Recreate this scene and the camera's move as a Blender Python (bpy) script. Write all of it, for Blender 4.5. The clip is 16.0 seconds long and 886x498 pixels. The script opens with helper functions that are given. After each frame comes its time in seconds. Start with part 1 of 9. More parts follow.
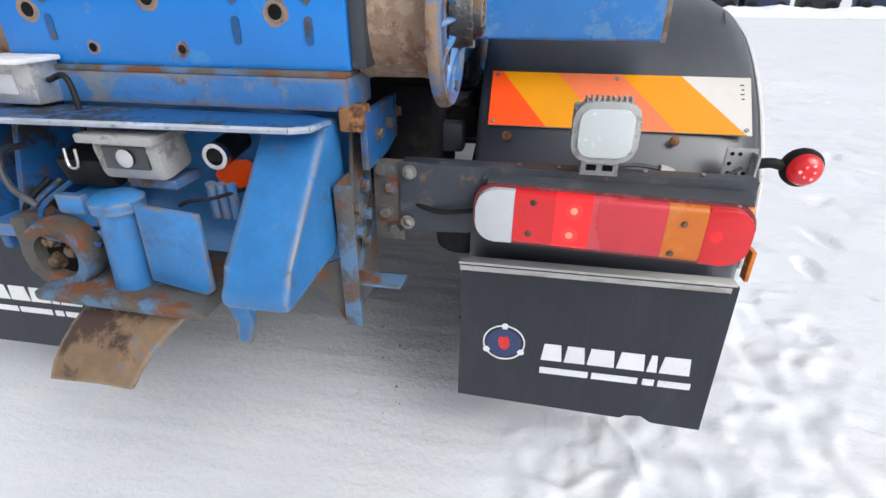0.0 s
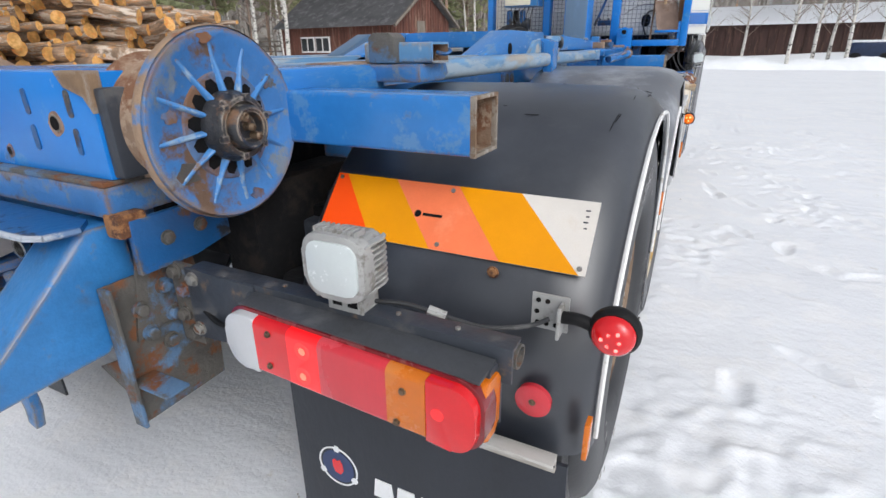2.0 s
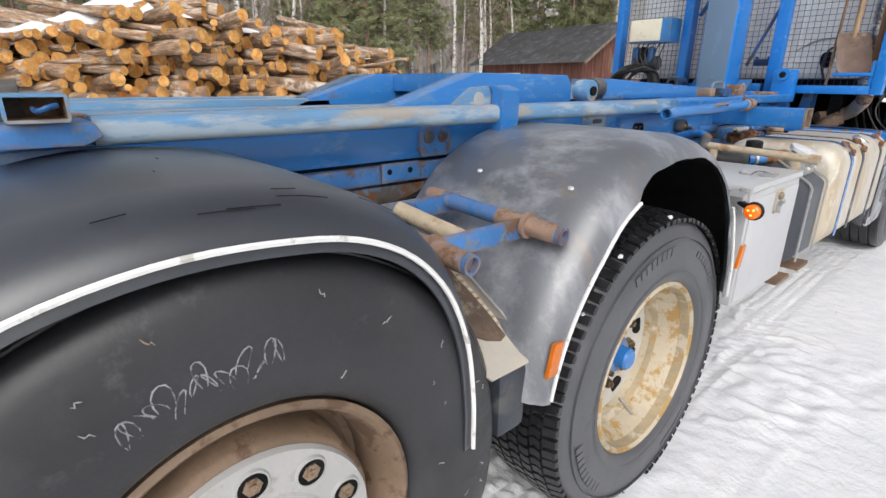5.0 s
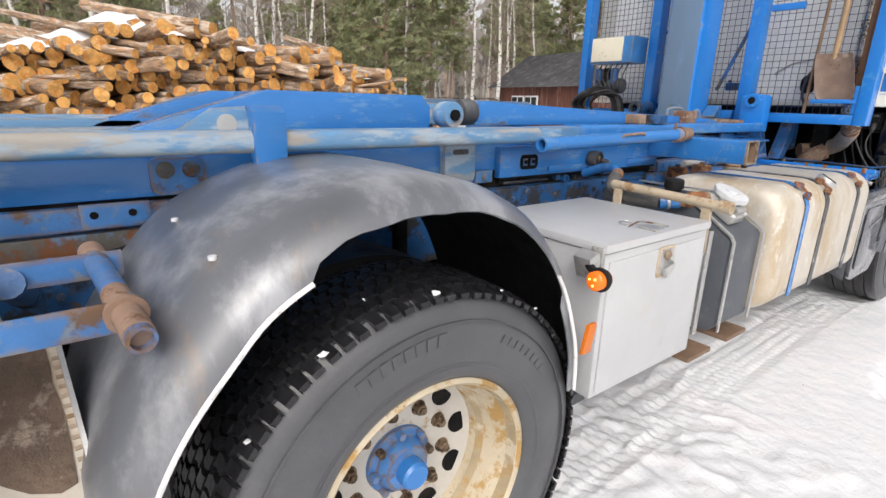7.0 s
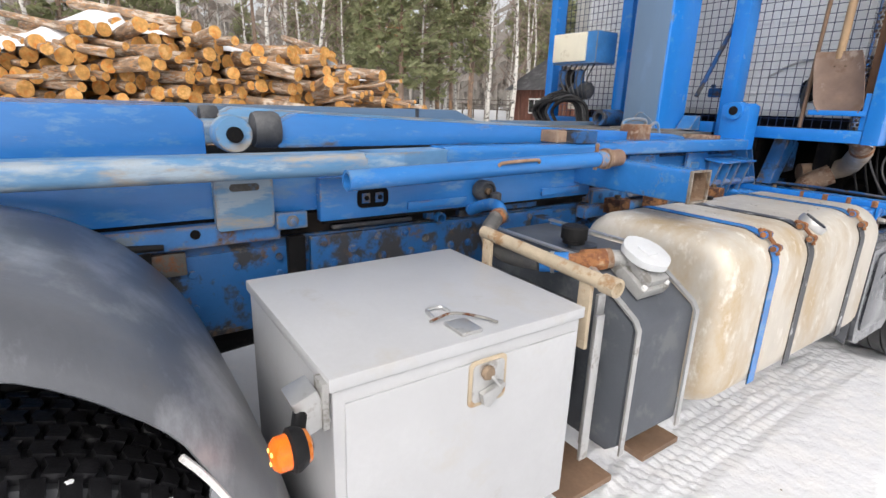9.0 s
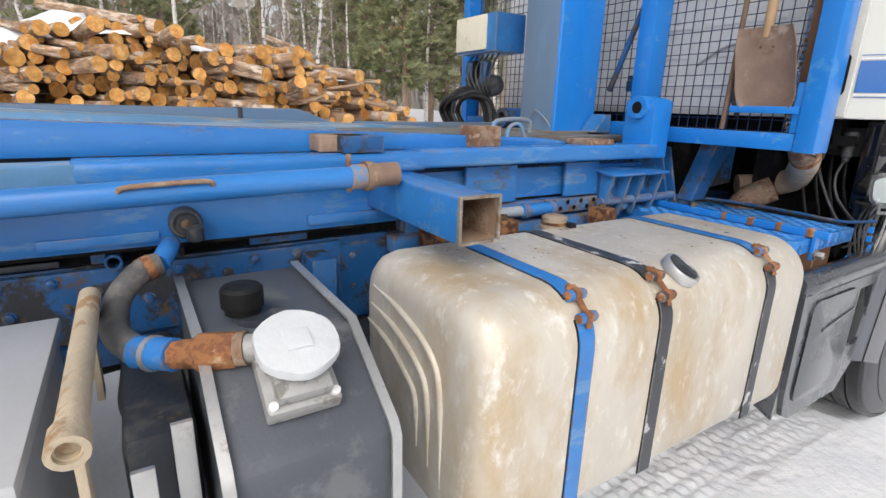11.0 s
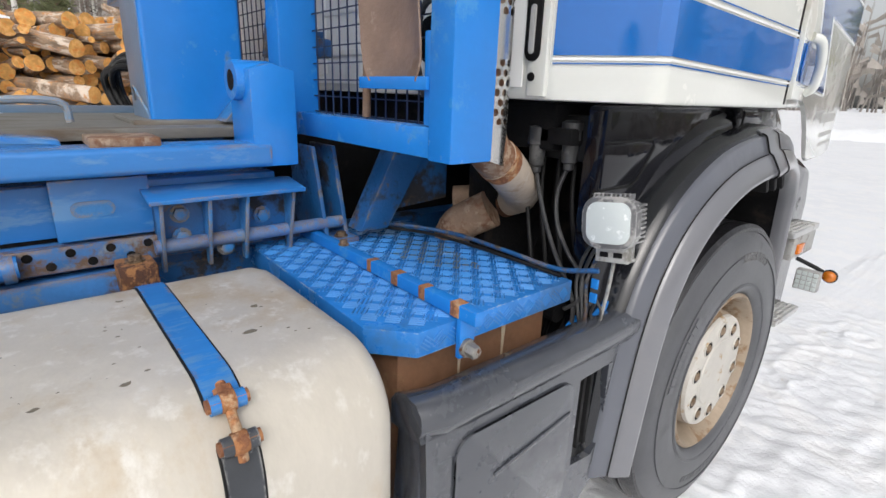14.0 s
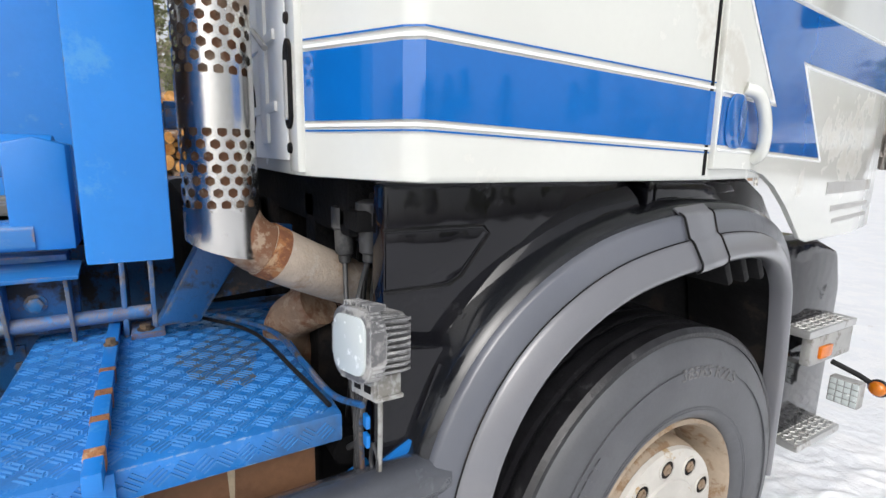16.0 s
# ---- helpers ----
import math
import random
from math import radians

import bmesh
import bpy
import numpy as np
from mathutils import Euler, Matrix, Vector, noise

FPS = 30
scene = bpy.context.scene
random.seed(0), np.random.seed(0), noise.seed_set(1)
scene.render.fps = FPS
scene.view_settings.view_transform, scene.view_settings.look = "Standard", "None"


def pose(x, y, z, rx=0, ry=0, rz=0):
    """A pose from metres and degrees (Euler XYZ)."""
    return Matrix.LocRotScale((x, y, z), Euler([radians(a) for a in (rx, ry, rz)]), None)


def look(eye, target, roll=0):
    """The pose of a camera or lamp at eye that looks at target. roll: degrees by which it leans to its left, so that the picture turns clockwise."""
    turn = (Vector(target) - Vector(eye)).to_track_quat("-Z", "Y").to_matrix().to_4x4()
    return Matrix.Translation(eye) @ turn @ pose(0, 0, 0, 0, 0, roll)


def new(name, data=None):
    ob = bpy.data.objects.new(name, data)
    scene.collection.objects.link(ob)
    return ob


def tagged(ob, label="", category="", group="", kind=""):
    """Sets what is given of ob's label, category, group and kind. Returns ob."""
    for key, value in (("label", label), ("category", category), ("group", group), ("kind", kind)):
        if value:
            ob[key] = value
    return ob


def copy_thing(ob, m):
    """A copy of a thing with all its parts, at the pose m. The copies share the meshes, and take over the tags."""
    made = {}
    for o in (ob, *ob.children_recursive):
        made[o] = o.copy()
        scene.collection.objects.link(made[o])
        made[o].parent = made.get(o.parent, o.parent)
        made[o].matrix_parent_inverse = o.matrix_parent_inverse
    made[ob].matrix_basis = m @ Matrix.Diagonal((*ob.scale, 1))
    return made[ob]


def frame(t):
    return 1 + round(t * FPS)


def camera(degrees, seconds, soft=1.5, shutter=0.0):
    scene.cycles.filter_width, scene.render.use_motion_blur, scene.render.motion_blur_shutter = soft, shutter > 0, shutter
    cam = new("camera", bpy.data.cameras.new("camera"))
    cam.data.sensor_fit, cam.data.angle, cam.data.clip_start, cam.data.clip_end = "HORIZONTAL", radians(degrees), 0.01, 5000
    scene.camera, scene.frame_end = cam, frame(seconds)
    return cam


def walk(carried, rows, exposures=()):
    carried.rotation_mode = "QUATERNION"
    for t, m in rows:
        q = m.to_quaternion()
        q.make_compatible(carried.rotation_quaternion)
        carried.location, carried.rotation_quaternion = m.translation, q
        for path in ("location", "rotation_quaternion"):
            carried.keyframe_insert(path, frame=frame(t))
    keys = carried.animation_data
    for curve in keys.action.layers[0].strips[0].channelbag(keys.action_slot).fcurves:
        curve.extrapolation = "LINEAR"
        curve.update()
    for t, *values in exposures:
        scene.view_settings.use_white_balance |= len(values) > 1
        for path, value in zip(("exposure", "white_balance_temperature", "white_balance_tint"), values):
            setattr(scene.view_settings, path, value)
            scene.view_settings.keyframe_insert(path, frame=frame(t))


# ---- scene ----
cam = camera(82.8, 16.0)
PATH = [
    (0, (0.718, -1.874, 1.312), (0.411, -0.122, 0.399), 0.2),
    (0.5, (0.843, -1.812, 1.289), (0.459, -0.061, 0.402), -0.1),
    (1, (0.979, -1.685, 1.326), (0.469, 0.065, 0.502), -0.5),
    (1.5, (1.157, -1.582, 1.352), (0.487, 0.133, 0.57), -0.8),
    (2, (1.353, -1.477, 1.406), (0.516, 0.178, 0.659), -0.7),
    (2.5, (1.442, -1.308, 1.409), (0.457, 0.279, 0.693), -0.5),
    (3, (1.533, -1.132, 1.451), (0.426, 0.385, 0.763), -0.0),
    (3.5, (1.692, -0.913, 1.454), (0.479, 0.522, 0.77), 0.1),
    (4, (1.811, -0.705, 1.458), (0.506, 0.654, 0.787), -0.2),
    (4.2, (1.825, -0.611, 1.451), (0.486, 0.714, 0.778), -0.0),
    (6.3, (1.996, 0.317, 1.442), (0.492, 1.513, 0.889), 1.1),
    (6.5, (2.002, 0.405, 1.455), (0.492, 1.594, 0.904), 1.4),
    (7, (2.042, 0.662, 1.455), (0.519, 1.832, 0.898), 1.5),
    (7.5, (2.044, 0.893, 1.474), (0.516, 2.064, 0.932), 1.8),
    (8, (1.966, 1.134, 1.494), (0.421, 2.289, 0.964), 1.9),
    (8.2, (1.951, 1.224, 1.509), (0.401, 2.366, 0.968), 1.9),
    (10.3, (1.904, 2.245, 1.504), (0.266, 3.257, 0.964), 1.6),
    (10.5, (1.9, 2.351, 1.501), (0.259, 3.357, 0.957), 1.5),
    (11, (1.903, 2.606, 1.512), (0.274, 3.627, 0.962), 1.6),
    (11.5, (1.845, 2.839, 1.5), (0.24, 3.9, 0.953), 1.8),
    (12, (1.773, 3.072, 1.514), (0.201, 4.177, 0.958), 1.9),
    (12.5, (1.776, 3.288, 1.503), (0.23, 4.423, 0.936), 1.7),
    (13, (1.816, 3.537, 1.507), (0.318, 4.728, 0.925), 1.9),
    (13.5, (1.805, 3.774, 1.498), (0.34, 5.004, 0.912), 2.0),
    (14, (1.789, 3.99, 1.513), (0.331, 5.223, 0.917), 2.0),
    (14.5, (1.84, 4.17, 1.504), (0.327, 5.342, 0.926), 1.2),
    (15, (1.908, 4.349, 1.486), (0.35, 5.484, 0.956), 1.0),
    (15.5, (1.893, 4.536, 1.478), (0.271, 5.608, 1.011), 0.9),
    (16, (1.919, 4.672, 1.549), (0.228, 5.672, 1.173), 1.2),
]
walk(cam, [(t, look(eye, target, roll)) for t, eye, target, roll in PATH],
     exposures=[(0, 0.14, 6250, 10), (1.5, 0.07, 6250, 10), (2.5, -0.03, 6300, 10), (3.5, 0.06, 6330, 10), (4, 0.08, 6350, 10), (6.5, 0.15, 6750, 12), (8, 0.34, 6700, 12),
                (10.5, 0.13, 6600, 11), (12, 0.15, 6550, 11), (13, 0.12, 6600, 11), (14.5, 0.1, 6500, 10), (16, 0.20, 6450, 10)])

# ---- sky and sun: bright overcast ----
world = bpy.data.worlds.new("sky")
scene.world = world
world.use_nodes = True
wn, wl = world.node_tree.nodes, world.node_tree.links
wn.clear()
sky = wn.new("ShaderNodeTexSky")
sky.sky_type, sky.sun_disc = "NISHITA", False
sky.sun_elevation, sky.sun_rotation = radians(40), radians(128)
sky.air_density, sky.dust_density, sky.ozone_density = 1.0, 4.0, 1.0
pale = wn.new("ShaderNodeHueSaturation")
pale.inputs["Saturation"].default_value = 0.22
bg = wn.new("ShaderNodeBackground")
bg.inputs["Strength"].default_value = 0.15
wout = wn.new("ShaderNodeOutputWorld")
wl.new(sky.outputs[0], pale.inputs["Color"])
wl.new(pale.outputs[0], bg.inputs["Color"])
wl.new(bg.outputs[0], wout.inputs["Surface"])
sun_data = bpy.data.lights.new("sun", "SUN")
sun_data.energy, sun_data.angle, sun_data.color = 0.92, radians(50), (1.0, 0.97, 0.93)
sun = new("sun", sun_data)
sun.matrix_world = look((6.0, -4.7, 7.8), (0, 0, 0))


# ---- materials ----
def mat(name, base, rough=0.5, metal=0.0, var=0.12, scale=6.0, stain=None, amount=0.0, stain_scale=7.0, stain_rough=0.85,
        bump=0.06, bump_scale=70.0, second=None, amount2=0.0, scale2=30.0, coat=0.0, stretch=(1, 1, 1), glow=None, glow_power=0.0, island=0.0, spec=0.5, film=0.0, soft=0.07, chip=None, chips=0.5, chip_size=0.010, coat_ior=1.5):
    """A worn surface: base colour that varies at two scales, two kinds of stain with a shape of their own, fine relief."""
    m = bpy.data.materials.new(name)
    m.use_nodes = True
    n, l = m.node_tree.nodes, m.node_tree.links
    b = n["Principled BSDF"]
    b.inputs["Roughness"].default_value, b.inputs["Metallic"].default_value = rough, metal
    b.inputs["Coat Weight"].default_value, b.inputs["Coat Roughness"].default_value = coat, film or min(0.18, rough * 0.5)
    b.inputs["Specular IOR Level"].default_value, b.inputs["Coat IOR"].default_value = spec, coat_ior
    co, info = n.new("ShaderNodeTexCoord"), n.new("ShaderNodeObjectInfo")
    shift = n.new("ShaderNodeVectorMath")
    shift.operation = "MULTIPLY_ADD"
    shift.inputs[1].default_value = stretch
    mul = n.new("ShaderNodeVectorMath")
    mul.operation = "SCALE"
    mul.inputs[0].default_value = (7.3, 3.1, 5.7)
    l.new(info.outputs["Random"], mul.inputs["Scale"])
    l.new(co.outputs["Object"], shift.inputs[0])
    l.new(mul.outputs[0], shift.inputs[2])

    def noise_at(s, detail=6.0, r=0.6):
        t = n.new("ShaderNodeTexNoise")
        t.inputs["Scale"].default_value, t.inputs["Detail"].default_value, t.inputs["Roughness"].default_value = s, detail, r
        l.new(shift.outputs[0], t.inputs["Vector"])
        return t.outputs["Fac"]

    def span(src, a, z, lo, hi):
        r = n.new("ShaderNodeMapRange")
        for i, v in enumerate((a, z, lo, hi)):
            r.inputs[1 + i].default_value = v
        l.new(src, r.inputs[0])
        return r.outputs[0]

    def blend(fac, a, c):
        x = n.new("ShaderNodeMix")
        x.data_type = "RGBA"
        l.new(fac, x.inputs[0])
        for sock, v in ((x.inputs[6], a), (x.inputs[7], c)):
            if isinstance(v, tuple):
                sock.default_value = (*v, 1)
            else:
                l.new(v, sock)
        return x.outputs[2]

    dark = tuple(c * (1 - var * 2) for c in base)
    light = tuple(min(1, c * (1 + var)) for c in base)
    col = blend(span(noise_at(scale), 0.3, 0.7, 0, 1), dark, light)
    grain = noise_at(bump_scale, 3.0)
    col = blend(span(grain, 0.35, 0.75, 0, 0.35), col, dark)
    if island:
        geo = n.new("ShaderNodeNewGeometry")
        col = blend(span(geo.outputs["Random Per Island"], 0, 1, 0, island), col, tuple(c * 0.35 for c in base))
    rg = None
    for colour, amt, sc in ((stain, amount, stain_scale), (second, amount2, scale2)):
        if colour and amt:
            edge = 0.66 - 0.3 * amt
            mask = span(noise_at(sc, 9.0, 0.68), edge, edge + soft, 0, 1)
            col = blend(mask, col, colour)
            if rg is None:
                rg = span(mask, 0, 1, rough, stain_rough)
    if chip:
        # paint knocked off along exposed edges
        bv, ge, dt = n.new("ShaderNodeBevel"), n.new("ShaderNodeNewGeometry"), n.new("ShaderNodeVectorMath")
        bv.samples, bv.inputs["Radius"].default_value, dt.operation = 4, chip_size, "DOT_PRODUCT"
        l.new(bv.outputs[0], dt.inputs[0])
        l.new(ge.outputs["Normal"], dt.inputs[1])
        worn, pick = span(dt.outputs["Value"], 0.998, 0.965, 0, 1), span(noise_at(24, 8.0, 0.7), 0.66 - 0.3 * chips, 0.74 - 0.3 * chips, 0, 1)
        both = n.new("ShaderNodeMath")
        both.operation = "MULTIPLY"
        l.new(worn, both.inputs[0])
        l.new(pick, both.inputs[1])
        col = blend(both.outputs[0], col, blend(span(noise_at(9), 0.42, 0.58, 0, 1), chip, tuple(0.45 * c + 0.14 for c in chip)))
    l.new(col, b.inputs["Base Color"])
    if rg is None:
        rg = span(noise_at(scale * 3), 0.3, 0.7, max(0.02, rough * 0.8), min(1, rough * 1.2))
    l.new(rg, b.inputs["Roughness"])
    if bump:
        bp = n.new("ShaderNodeBump")
        bp.inputs["Strength"].default_value, bp.inputs["Distance"].default_value = bump, 0.02
        l.new(grain, bp.inputs["Height"])
        l.new(bp.outputs[0], b.inputs["Normal"])
    if glow:
        b.inputs["Emission Color"].default_value, b.inputs["Emission Strength"].default_value = (*glow, 1), glow_power
    return m


RUST = (0.16, 0.062, 0.024)
GRIME = (0.12, 0.10, 0.085)
blue = mat("blue paint", (0.030, 0.200, 0.56), 0.26, var=0.10, scale=4, stain=(0.10, 0.105, 0.12), amount=0.14, stain_scale=9, second=(0.085, 0.235, 0.48), amount2=0.36, scale2=13, bump=0.04, stretch=(1, 0.3, 1), coat=0.25, chip=(0.17, 0.115, 0.075), chips=0.45, chip_size=0.010)
blue_worn = mat("worn blue paint", (0.052, 0.200, 0.50), 0.42, var=0.16, stain=(0.13, 0.080, 0.052), amount=0.40, stain_scale=7, second=(0.16, 0.20, 0.25), amount2=0.40, scale2=11, bump=0.12, chip=(0.17, 0.095, 0.05), chips=0.85, chip_size=0.018)
blue_faded = mat("faded blue paint", (0.130, 0.300, 0.52), 0.34, var=0.12, scale=4, stain=(0.34, 0.325, 0.30), amount=0.42, stain_scale=7, second=(0.32, 0.41, 0.50), amount2=0.48, scale2=12, bump=0.06, stretch=(1, 0.22, 1), chip=(0.27, 0.215, 0.155), chips=0.75, chip_size=0.014)
# blue darkened for shaded lower parts, with grime in the stains
blue_dark = mat("dark dirty blue paint for shaded parts", (0.015, 0.105, 0.30), 0.36, stain=(0.030, 0.032, 0.038), amount=0.52, stain_scale=6, second=(0.10, 0.062, 0.042), amount2=0.24, scale2=14, bump=0.12, chip=(0.10, 0.07, 0.05), chips=0.55, chip_size=0.014)
blue_clean = mat("clean blue paint", (0.015, 0.200, 0.63), 0.22, var=0.06, scale=3, stain=(0.10, 0.16, 0.22), amount=0.10, stain_scale=6, second=(0.05, 0.25, 0.58), amount2=0.24, scale2=7, bump=0.02, chip=(0.12, 0.22, 0.38), chips=0.30, chip_size=0.005)
blue_step = mat("checker plate blue paint", (0.022, 0.190, 0.57), 0.26, var=0.14, stain=(0.05, 0.10, 0.18), amount=0.42, stain_scale=3.5, second=(0.09, 0.26, 0.53), amount2=0.25, scale2=24, bump=0.04, chip=(0.30, 0.42, 0.55), chips=0.5, chip_size=0.005, soft=0.18)
deck_grime = mat("greasy brown grime on blue", (0.075, 0.115, 0.17), 0.45, var=0.2, scale=9, stain=(0.03, 0.17, 0.46), amount=0.42, stain_scale=11, second=(0.14, 0.11, 0.08), amount2=0.4, scale2=16, bump=0.08, soft=0.2)
lagging_pale = mat("torn pale lagging", (0.50, 0.42, 0.34), 0.8, var=0.15, stain=(0.36, 0.24, 0.15), amount=0.35, stain_scale=9, second=(0.58, 0.54, 0.49), amount2=0.4, scale2=14, bump=0.25, soft=0.15)
# paler than the deck: the bars' highlights are put into the colour
blue_bar = mat("scuffed checker bars lightened for highlights", (0.048, 0.225, 0.57), 0.24, var=0.15, scale=6, stain=(0.20, 0.35, 0.56), amount=0.24, stain_scale=5, bump=0.02)
blue_grimy = mat("grimy blue paint", (0.036, 0.195, 0.48), 0.34, var=0.18, scale=5, stain=(0.070, 0.110, 0.18), amount=0.34, stain_scale=7, soft=0.16, second=(0.20, 0.155, 0.11), amount2=0.12, scale2=20, bump=0.10, chip=(0.20, 0.15, 0.10), chips=0.85, chip_size=0.014)
grey_rust = mat("grimy steel with rust", (0.105, 0.098, 0.088), 0.6, var=0.25, stain=RUST, amount=0.46, stain_scale=10, second=(0.09, 0.17, 0.29), amount2=0.42, scale2=7, bump=0.2)
edge_white = mat("scraped plate", (0.42, 0.46, 0.52), 0.5, var=0.2, stain=(0.10, 0.17, 0.30), amount=0.4, stain_scale=10, bump=0.1)
rust = mat("rust", (0.17, 0.07, 0.03), 0.85, var=0.3, stain=(0.07, 0.03, 0.018), amount=0.7, stain_scale=14, second=(0.28, 0.13, 0.05), amount2=0.6, bump=0.3, bump_scale=90)
rust_light = mat("light rust", (0.30, 0.20, 0.135), 0.8, var=0.2, stain=(0.18, 0.085, 0.045), amount=0.5, stain_scale=9, second=(0.34, 0.25, 0.18), amount2=0.45, bump=0.25)
tube_rust = mat("pale rust over blue paint", (0.33, 0.215, 0.155), 0.75, var=0.2, stain=(0.17, 0.085, 0.05), amount=0.34, stain_scale=14, second=(0.12, 0.24, 0.42), amount2=0.34, scale2=12, bump=0.2)
edge_rust = mat("rubbed rusty rim", (0.30, 0.205, 0.135), 0.7, var=0.2, stain=(0.10, 0.19, 0.36), amount=0.5, stain_scale=9, second=(0.20, 0.095, 0.05), amount2=0.4, scale2=16, bump=0.2)
orange_rust = mat("orange rust", (0.36, 0.155, 0.06), 0.85, var=0.25, stain=(0.19, 0.075, 0.035), amount=0.6, stain_scale=30, second=(0.45, 0.30, 0.18), amount2=0.3, scale2=20, bump=0.3, bump_scale=120)
beige = mat("beige weathered steel", (0.52, 0.43, 0.31), 0.75, var=0.15, stain=(0.34, 0.21, 0.11), amount=0.30, stain_scale=16, bump=0.2)
black_plastic = mat("black fender plastic", (0.024, 0.028, 0.038), 0.34, var=0.14, scale=2, coat_ior=1.55, stain=(0.060, 0.067, 0.082), amount=0.55, stain_scale=2.2, stain_rough=0.30, second=(0.085, 0.088, 0.095), amount2=0.16, scale2=7, bump=0.02, bump_scale=140, coat=0.7, spec=0.6, film=0.46, soft=0.30)
grey_guard = mat("weathered black fender plastic", (0.115, 0.123, 0.142), 0.36, var=0.15, scale=2, coat_ior=1.65, stain=(0.285, 0.297, 0.325), amount=0.62, stain_scale=3.4, stain_rough=0.32, second=(0.20, 0.150, 0.115), amount2=0.26, scale2=6, bump=0.03, bump_scale=60, coat=1.0, spec=0.7, film=0.46, soft=0.14, stretch=(1, 1.6, 0.7))
grey_plastic = mat("black moulded plastic", (0.052, 0.057, 0.070), 0.26, var=0.12, stain=(0.078, 0.083, 0.096), amount=0.40, stain_scale=4, soft=0.25, bump=0.03, bump_scale=260, coat=0.8, spec=0.7, film=0.16)
lip_plastic = mat("greyed moulded plastic", (0.145, 0.148, 0.165), 0.28, var=0.06, scale=3, stain=(0.172, 0.166, 0.170), amount=0.40, stain_scale=3, stain_rough=0.34, bump=0.02, bump_scale=260, coat=0.8, spec=0.7, film=0.14, soft=0.3)
slate_blue = mat("dull slate blue paint", (0.095, 0.165, 0.265), 0.38, var=0.10, scale=3, stain=(0.15, 0.155, 0.16), amount=0.35, stain_scale=4, second=(0.07, 0.15, 0.27), amount2=0.4, scale2=6, bump=0.06, stretch=(1, 0.2, 1), soft=0.2, chip=(0.18, 0.16, 0.13), chips=0.6)
mast_worn = mat("rubbed greyish blue paint", (0.155, 0.245, 0.375), 0.34, var=0.08, scale=3, stain=(0.30, 0.34, 0.39), amount=0.40, stain_scale=5, stain_rough=0.45, second=(0.085, 0.215, 0.44), amount2=0.45, scale2=5, bump=0.05, stretch=(1, 1, 0.25), soft=0.22, chip=(0.07, 0.20, 0.45), chips=0.9)
deck_mud = mat("muddy grey steel deck", (0.175, 0.17, 0.155), 0.55, var=0.18, scale=5, stain=(0.115, 0.085, 0.06), amount=0.45, stain_scale=5, second=(0.27, 0.265, 0.24), amount2=0.35, scale2=7, bump=0.12, stretch=(1, 0.25, 1), soft=0.15)
lamp_dark = mat("dark dusty lamp casting", (0.135, 0.135, 0.14), 0.5, metal=0.2, var=0.15, stain=(0.36, 0.355, 0.345), amount=0.42, stain_scale=16, bump=0.12, chip=(0.5, 0.5, 0.5), chips=0.8, chip_size=0.004)
gloss_black = mat("gloss black paint", (0.006, 0.006, 0.009), 0.06, var=0.1, second=(0.014, 0.014, 0.016), amount2=0.14, scale2=7, bump=0.32, bump_scale=3.0, coat=0.22, spec=0.36, film=0.03)
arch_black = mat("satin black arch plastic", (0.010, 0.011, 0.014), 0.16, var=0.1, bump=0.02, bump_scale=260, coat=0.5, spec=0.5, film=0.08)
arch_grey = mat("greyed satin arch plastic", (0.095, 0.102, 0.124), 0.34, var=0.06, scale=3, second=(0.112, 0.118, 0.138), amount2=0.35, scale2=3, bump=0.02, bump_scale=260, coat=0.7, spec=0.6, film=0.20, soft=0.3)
steel_dark = mat("dark grey steel", (0.036, 0.042, 0.054), 0.45, stain=(0.085, 0.085, 0.088), amount=0.38, stain_scale=10, second=(0.12, 0.085, 0.06), amount2=0.14, scale2=16, bump=0.1)
rubber = mat("tyre rubber", (0.030, 0.031, 0.035), 0.45, var=0.15, scale=5, stain=(0.052, 0.053, 0.057), amount=0.45, stain_scale=3.5, second=(0.085, 0.085, 0.088), amount2=0.18, scale2=9, bump=0.05, bump_scale=110, soft=0.15)
rubber_dusty = mat("dusty tyre rubber", (0.078, 0.081, 0.090), 0.42, var=0.14, scale=5, stain=(0.135, 0.137, 0.142), amount=0.38, stain_scale=3.5, second=(0.058, 0.060, 0.066), amount2=0.3, scale2=7, bump=0.05, bump_scale=110, spec=0.7, soft=0.2)
scuffed_rubber = mat("scuffed raised rubber", (0.16, 0.16, 0.162), 0.5, var=0.15, scale=9, stain=(0.10, 0.10, 0.10), amount=0.4, stain_scale=6, bump=0.03)
tread = mat("tyre tread", (0.020, 0.020, 0.023), 0.30, var=0.3, scale=30, second=(0.075, 0.075, 0.08), amount2=0.14, scale2=14, bump=0.12, bump_scale=120)
rim_tan = mat("tan rim paint", (0.53, 0.46, 0.34), 0.5, var=0.10, stain=(0.40, 0.25, 0.09), amount=0.52, stain_scale=10, second=(0.20, 0.11, 0.05), amount2=0.12, scale2=50, bump=0.06)
rim_rust = mat("rusty rim band", (0.45, 0.36, 0.23), 0.7, var=0.2, stain=(0.36, 0.24, 0.11), amount=0.4, stain_scale=12, second=(0.52, 0.46, 0.36), amount2=0.4, scale2=9, bump=0.1)
rim_pale = mat("pale dusty rim", (0.52, 0.50, 0.46), 0.55, var=0.08, stain=(0.36, 0.25, 0.13), amount=0.24, stain_scale=14, bump=0.06)
rim_grey = mat("grey wheel cover", (0.42, 0.42, 0.41), 0.45, var=0.08, stain=(0.34, 0.31, 0.28), amount=0.25, stain_scale=9, bump=0.04)
